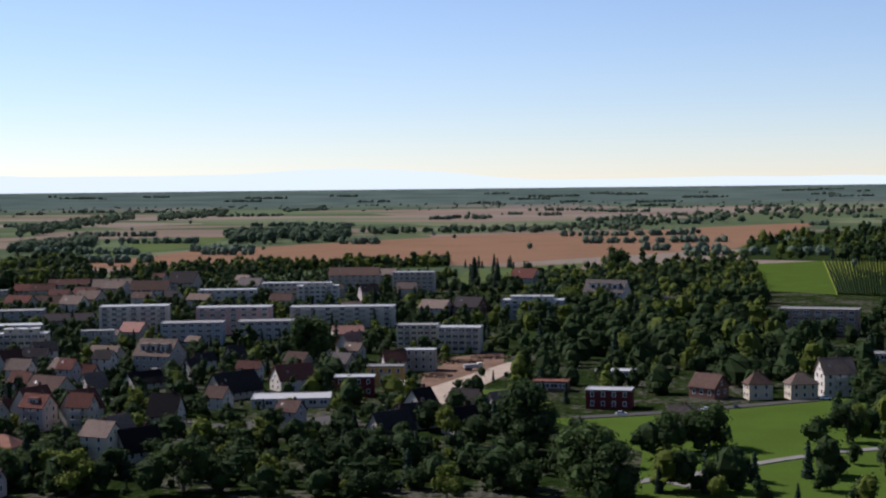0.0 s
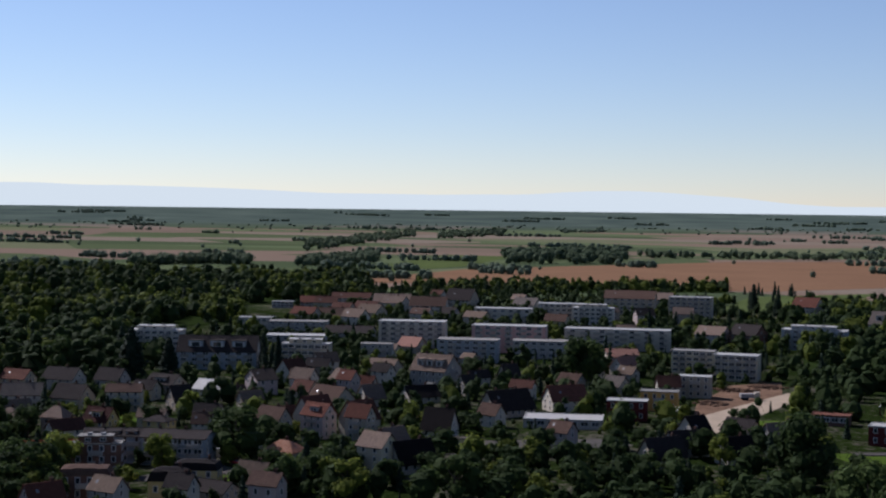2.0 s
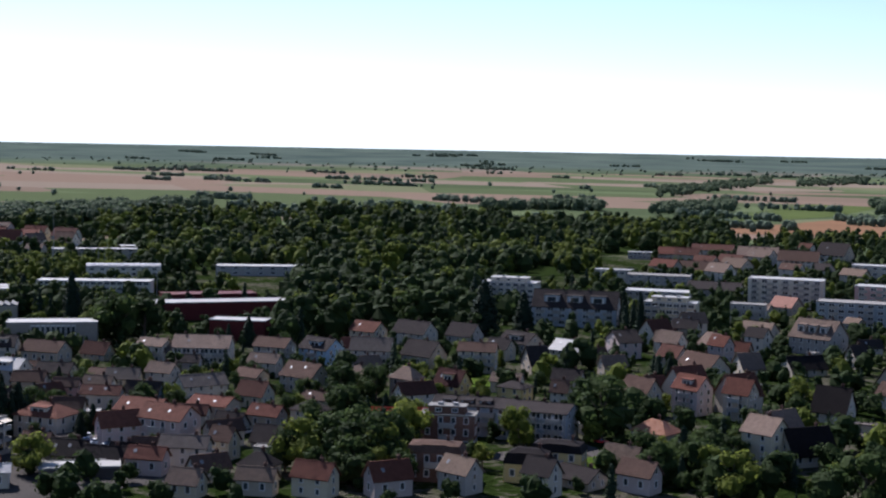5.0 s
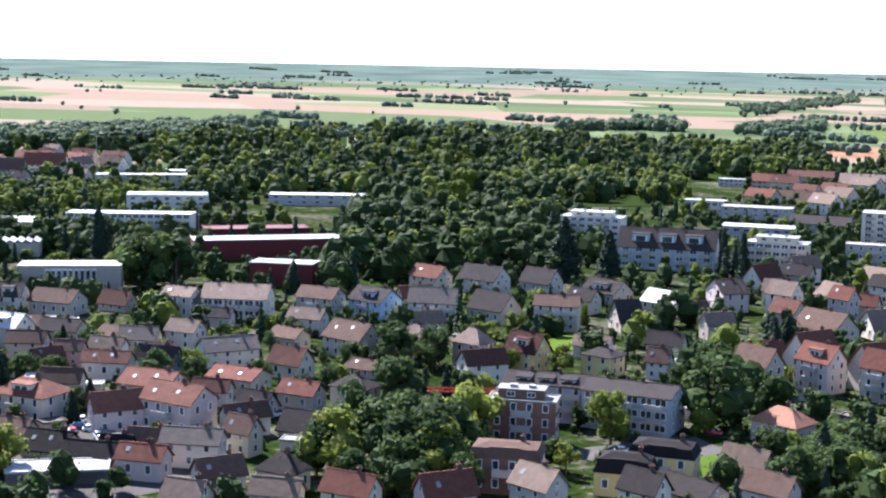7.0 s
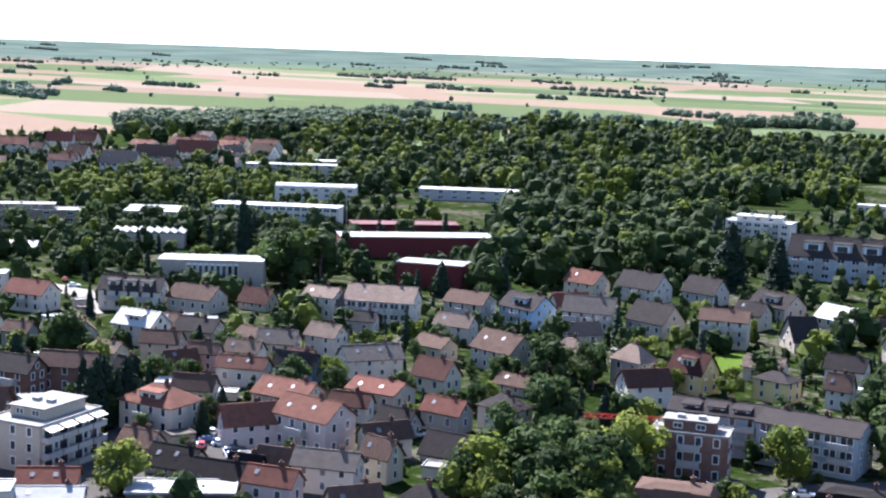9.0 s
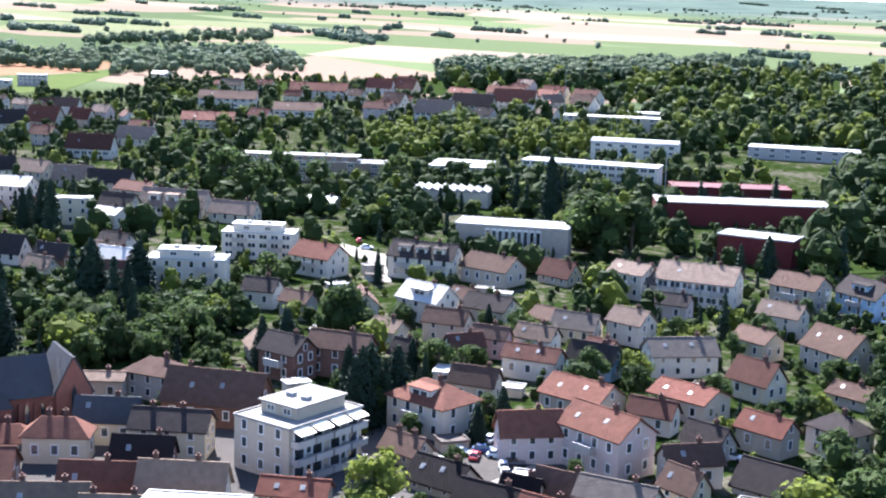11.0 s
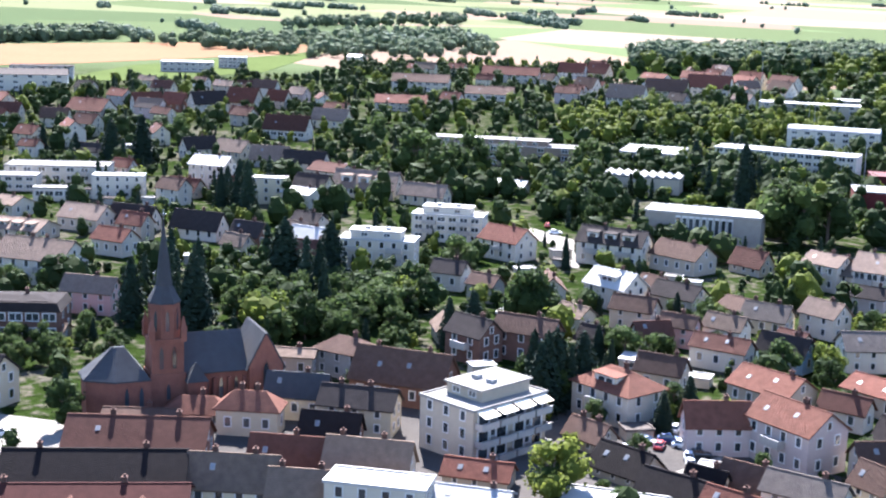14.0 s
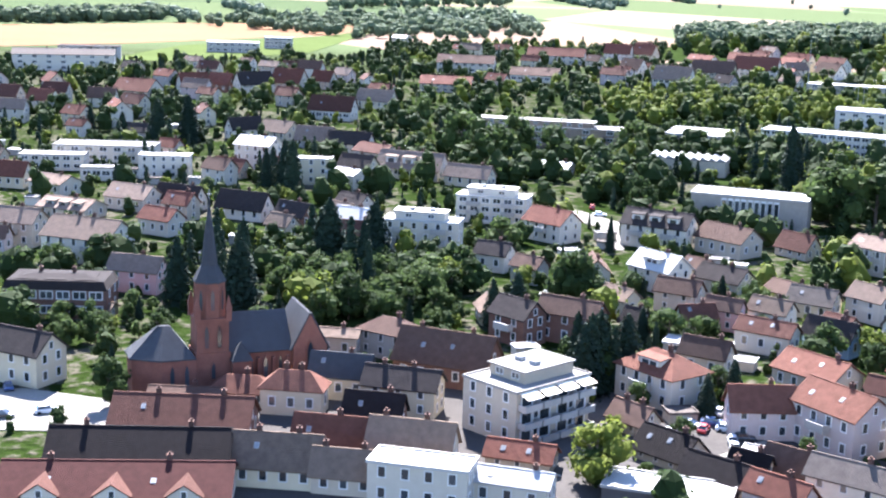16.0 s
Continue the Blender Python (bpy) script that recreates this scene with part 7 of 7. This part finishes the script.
grove("broad", 44, 6, 9, [(-373.4, 321.9), (-363.3, 367.1), (-337.9, 346.7), (-348.2, 306.0)])
grove("broad", 40, 6, 9, [(-353.2, 366.3), (-350.9, 391.8), (-306.1, 350.0), (-314.2, 334.1)])
grove("broad", 9, 7, 10, [(-296.5, 387.7), (-296.1, 407.1), (-264.0, 368.2), (-269.5, 357.3)])
grove("conifer", 7, 7, 9, [(-330.5, 394.0), (-319.5, 418.0), (-303.8, 400.0), (-314.5, 377.8)])
grove("bright", 234, 5, 8, [(-495.6, 494.1), (-426.3, 571.4), (-384.4, 519.8), (-432.2, 440.0)])
grove("broad", 234, 4, 7, [(-753.8, 554.2), (-699.8, 719.0), (-622.9, 646.8), (-670.4, 502.5)])
grove("mixed", 154, 2.5, 4.5, [(-493.3, 255.5), (-471.7, 401.7), (-287.2, 280.0), (-305.7, 198.6)])
grove("mixed", 98, 2.5, 5, [(-305.0, 293.6), (-264.5, 374.0), (-194.8, 288.1), (-224.9, 238.3)])
grove("mixed", 33, 2.5, 4, [(-206.3, 240.1), (-187.4, 279.1), (-162.4, 248.5), (-181.1, 220.3)])
grove("mixed", 84, 3, 5, [(-698.2, 317.6), (-648.4, 520.7), (-445.9, 384.4), (-493.3, 255.5)])
grove("mixed", 56, 3, 5, [(-650.0, 515.3), (-555.0, 705.0), (-417.3, 542.0), (-487.4, 407.6)])
grove("conifer", 1, 8, 8, [(-248.7, 272.1), (-246.7, 280.0), (-240.7, 275.0), (-244.2, 268.5)])
grove("broad", 4, 5, 7, [(-253.4, 275.7), (-249.8, 282.6), (-239.3, 273.8), (-242.7, 267.4)])
grove("broad", 230, 8, 13, [(-305.3, 525.1), (-251.5, 584.0), (-188.6, 476.6), (-227.3, 379.1)])
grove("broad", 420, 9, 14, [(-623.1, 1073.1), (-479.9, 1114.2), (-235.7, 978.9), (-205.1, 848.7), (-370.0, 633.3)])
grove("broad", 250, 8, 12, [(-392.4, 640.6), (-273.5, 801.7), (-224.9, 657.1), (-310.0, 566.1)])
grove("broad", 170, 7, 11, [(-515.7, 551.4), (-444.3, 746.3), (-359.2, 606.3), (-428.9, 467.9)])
grove("broad", 150, 6.5, 10, [(-379.6, 413.7), (-333.6, 471.9), (-282.7, 405.5), (-333.5, 370.7)])
grove("mixed", 98, 3, 5, [(-262.8, 308.6), (-189.1, 375.7), (-141.7, 283.1), (-200.9, 249.8)])
grove("mixed", 112, 3, 6, [(-200.4, 397.7), (-114.2, 460.7), (-89.0, 351.4), (-156.4, 311.8)])
grove("broad", 23, 7, 10, [(-159.8, 272.7), (-134.9, 281.8), (-118.5, 248.6), (-137.2, 237.2)])
grove("broad", 12, 6, 9, [(-173.4, 319.6), (-165.6, 329.7), (-141.7, 283.1), (-151.2, 280.2)])
grove("broad", 7, 8, 11, [(-117.0, 322.7), (-109.3, 333.4), (-100.2, 303.5), (-108.5, 298.2)])
grove("broad", 3, 6, 8, [(-122.8, 298.5), (-118.6, 301.2), (-113.1, 286.7), (-117.1, 284.3)])
grove("broad", 40, 4, 7, [(-97.0, 284.7), (-75.8, 306.0), (-66.2, 265.8), (-90.0, 262.4)])
grove("conifer", 9, 8, 11, [(-227.3, 514.6), (-214.1, 523.4), (-188.3, 460.0), (-199.8, 452.4)])
grove("conifer", 6, 8, 11, [(-172.2, 519.7), (-163.4, 524.3), (-145.2, 463.7), (-152.8, 459.5)])
grove("conifer", 4, 5, 8, [(-120.2, 380.2), (-113.5, 384.9), (-108.2, 366.0), (-114.7, 361.6)])
grove("broad", 70, 4.5, 7, [(-29.5, 325.8), (25.7, 329.4), (19.8, 255.4), (-27.4, 257.6)])
grove("broad", 32, 4, 7, [(-62.1, 297.2), (-28.2, 311.5), (-27.4, 257.6), (-60.7, 259.7)])
grove("broad", 20, 5, 8, [(-88.7, 282.7), (-65.9, 282.7), (-60.7, 259.7), (-84.5, 267.9)])
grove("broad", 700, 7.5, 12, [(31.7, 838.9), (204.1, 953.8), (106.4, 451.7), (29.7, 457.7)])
grove("broad", 60, 7, 12, [(63.4, 455.3), (184.3, 576.3), (133.0, 415.9), (54.6, 381.5)])
grove("broad", 23, 6, 10, [(95.9, 378.9), (137.4, 409.3), (99.9, 297.4), (76.8, 298.7)])
grove("mixed", 24, 4, 9.1, [(37.3, 261.4), (93.3, 291.5), (78.7, 245.7), (35.3, 247.9)])
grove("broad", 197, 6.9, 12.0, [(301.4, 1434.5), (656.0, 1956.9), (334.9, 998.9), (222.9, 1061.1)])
grove("broad", 8, 6, 9, [(42.7, 306.9), (58.9, 309.5), (55.6, 292.2), (40.7, 292.9)])
grove("broad", 6, 8, 11, [(24.0, 307.8), (39.1, 307.1), (32.6, 257.1), (19.9, 257.5)])
grove("broad", 216, 5.75, 9.6, [(-216.8, 1012.9), (2.8, 1089.2), (2.6, 1011.7), (-199.8, 933.2)])
grove("broad", 40, 5, 8, [(122.0, 1125.1), (240.9, 1146.4), (207.5, 987.6), (101.8, 939.5)])
grove("mixed", 273, 3, 7.5, [(-255.9, 848.2), (42.0, 919.1), (20.7, 458.5), (-138.2, 449.5)])
grove("mixed", 130, 3, 6.5, [(-138.2, 449.5), (-15.6, 461.7), (-10.9, 316.6), (-100.4, 319.9)])
grove("mixed", 36, 3, 7.5, [(-15.1, 447.1), (37.3, 442.9), (27.7, 329.3), (-11.4, 331.5)])
grove("conifer", 9, 8, 11, [(-61.0, 630.3), (-46.0, 628.5), (-34.3, 464.2), (-45.3, 465.2)])
grove("conifer", 15, 7, 10, [(14.7, 1023.9), (70.2, 1013.0), (57.8, 834.6), (12.0, 841.9)])
grove("broad", 130, 8, 13, [(-383.6, 1020.8), (-289.0, 1172.6), (-215.6, 875.2), (-286.9, 762.0)])
grove("broad", 150, 8, 12, [(-744.6, 761.5), (-650.1, 1084.9), (-546.0, 913.6), (-615.4, 638.9)])
grove("broad", 46, 4, 6.5, [(-178.8, 227.0), (-76.5, 271.3), (-73.9, 256.3), (-159.5, 202.8)])

grove("broad", 45, 6, 9, [(-250, 470), (-215, 640), (-130, 640), (-135, 425)])

grove("broad", 140, 7, 11, [(-560, 720), (-500, 900), (-380, 760), (-335, 575), (-400, 520)])
grove("broad", 120, 8, 12, [(-623, 1073), (-380, 660), (-520, 650), (-760, 900)])

grove("broad", 48, 5, 8, [(22, 388), (28, 452), (112, 452), (98, 388)])

TOWN = [(-229, 171), (-187, 203), (-159, 237), (-89, 263), (-50, 261), (17, 258), (33, 458), (23, 619), (42, 919), (-189, 994), (-263, 885), (-207, 848), (-217, 635), (-244, 522), (-278, 473), (-493, 631), (-686, 582), (-683, 391), (-701, 304)]
for x, y in scatter(8300, TOWN):
    q = rng.random()
    h = rng.uniform(1.8, 3.2) if q < 0.5 else rng.uniform(3.2, 5.5) if q < 0.82 else rng.uniform(5.5, 9.0)
    k = rng.choice(("broad", "broad", "broad", "broad", "broad", "bright", "conifer"))
    if clear(x, y, 0.15 * h if h < 5 else 0.3 * h) and open_ground(x, y):
        rest_tree(k, x, y, h)
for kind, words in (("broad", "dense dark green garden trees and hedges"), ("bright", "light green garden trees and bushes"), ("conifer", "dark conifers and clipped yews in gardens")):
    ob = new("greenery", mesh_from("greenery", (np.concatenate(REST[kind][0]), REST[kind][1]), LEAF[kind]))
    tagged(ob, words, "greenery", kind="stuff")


def far_wood(n, low, high, poly):
    """A far wood: nobody could count its trees."""
    verts, faces = [], []
    r = random.Random(n * 7 + int(poly[0][0]))
    for x, y in scatter(int(n * 1.5), poly):
        h = r.uniform(low, high) * 1.4
        z = height_at(x, y)
        for k in range(2):
            c = Vector((x + r.uniform(-0.3, 0.3) * h, y + r.uniform(-0.3, 0.3) * h, z + h * r.uniform(0.3, 0.62)))
            lump(verts, faces, c, h * 0.36, h * 0.4, r)
            for i in range(11):
                d = Vector((r.gauss(0, 1), r.gauss(0, 1), r.gauss(0.3, 1))).normalized()
                leaves(verts, faces, c + d * h * r.uniform(0.33, 0.47), d, h * r.uniform(0.07, 0.13), r)
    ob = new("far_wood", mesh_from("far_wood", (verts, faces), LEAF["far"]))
    tagged(ob, "distant wood between the fields, haze painted into its leaves", "wood", kind="stuff")


far_wood(108, 6, 10, [(-260.5, 1728.5), (-125.6, 1903.5), (-96.3, 1501.3), (-218.4, 1447.7)])
far_wood(72, 5, 8, [(-101.2, 1800.7), (253.5, 1866.2), (235.0, 1730.4), (-96.3, 1714.1)])
far_wood(108, 5, 8, [(180.9, 2126.5), (552.0, 2728.0), (883.0, 2905.8), (734.0, 2415.3), (218.4, 1879.6)])
far_wood(126, 5, 8, [(-627.8, 2121.5), (-636.2, 2984.2), (-555.2, 2603.3), (-513.7, 1743.9)])
far_wood(90, 5, 8, [(-550.0, 2784.3), (-461.0, 3064.8), (-408.5, 2715.1), (-492.5, 2492.6)])
far_wood(72, 5, 8, [(-551.7, 1292.6), (-497.7, 1372.9), (-482.2, 1329.8), (-526.8, 1234.1)])
far_wood(36, 6, 9, [(-487.7, 1351.9), (-462.3, 1362.4), (-448.2, 1320.5), (-472.7, 1310.2)])
far_wood(108, 5, 8, [(-414.6, 1386.8), (-388.2, 1607.9), (-344.1, 1423.1), (-384.8, 1286.0)])
far_wood(126, 5, 8, [(-810.6, 835.6), (-770.3, 1159.4), (-711.0, 1071.8), (-734.4, 762.1)])
far_wood(216, 4, 7, [(-964.6, 511.1), (-1044.0, 843.2), (-771.9, 687.4), (-797.3, 562.0)])
far_wood(108, 5, 8, [(-1001.7, 395.3), (-1027.0, 537.8), (-976.4, 516.1), (-951.4, 380.8)])
far_wood(162, 6, 9, [(-777.2, 787.0), (-744.0, 996.8), (-646.0, 870.6), (-699.8, 719.0)])
far_wood(54, 5, 8, [(-1183.3, 762.8), (-1296.8, 1042.4), (-1160.6, 941.3), (-1094.3, 712.2)])



def plain_woods():
    """Hedges, copses and river woods strewn over the plain."""
    verts, faces = [], []
    r = random.Random(31)
    spots = []
    for k in range(260):
        a, d = radians(r.uniform(-25, 95)), r.uniform(1150, 4300)
        cx, cy = -d * math.sin(a), d * math.cos(a)
        length, turn = r.uniform(20, 150), radians(r.uniform(-25, 10))
        for i in range(int(length / 3.2)):
            u = r.uniform(-0.5, 0.5) * length
            spots.append((cx + u * math.cos(turn) + r.uniform(-5, 5), cy + u * math.sin(turn) + r.uniform(-5, 5), r.uniform(4, 9), 0.6))
    for k in range(150):
        a, d = radians(r.uniform(-25, 95)), r.uniform(950, 3600)
        spots.append((-d * math.sin(a), d * math.cos(a), r.uniform(4, 8), 0.55))
    for k in range(700):
        a, d = radians(r.uniform(-28, 98)), r.uniform(3000, 3500)
        spots.append((-d * math.sin(a), d * math.cos(a), r.uniform(3.0, 6.0), 0.9))
    for x, y, h, wide in spots:
        c = Vector((x, y, height_at(x, y) + h * 0.4))
        lump(verts, faces, c, h * wide * (0.85 if wide < 1 else 1.0), h * (0.5 if wide < 1 else 0.62), r)
        for i in range(5):
            d = Vector((r.gauss(0, 1), r.gauss(0, 1), r.gauss(0.3, 1))).normalized()
            q = r.uniform(0.85, 1.2)
            leaves(verts, faces, c + Vector((d.x * h * wide * q, d.y * h * wide * q, d.z * h * 0.55 * q)), d, h * r.uniform(0.1, 0.2), r)
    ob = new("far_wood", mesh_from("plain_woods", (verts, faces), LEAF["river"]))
    tagged(ob, "hedges and copses strewn across the plain, haze painted into their leaves", "wood", kind="stuff")


plain_woods()
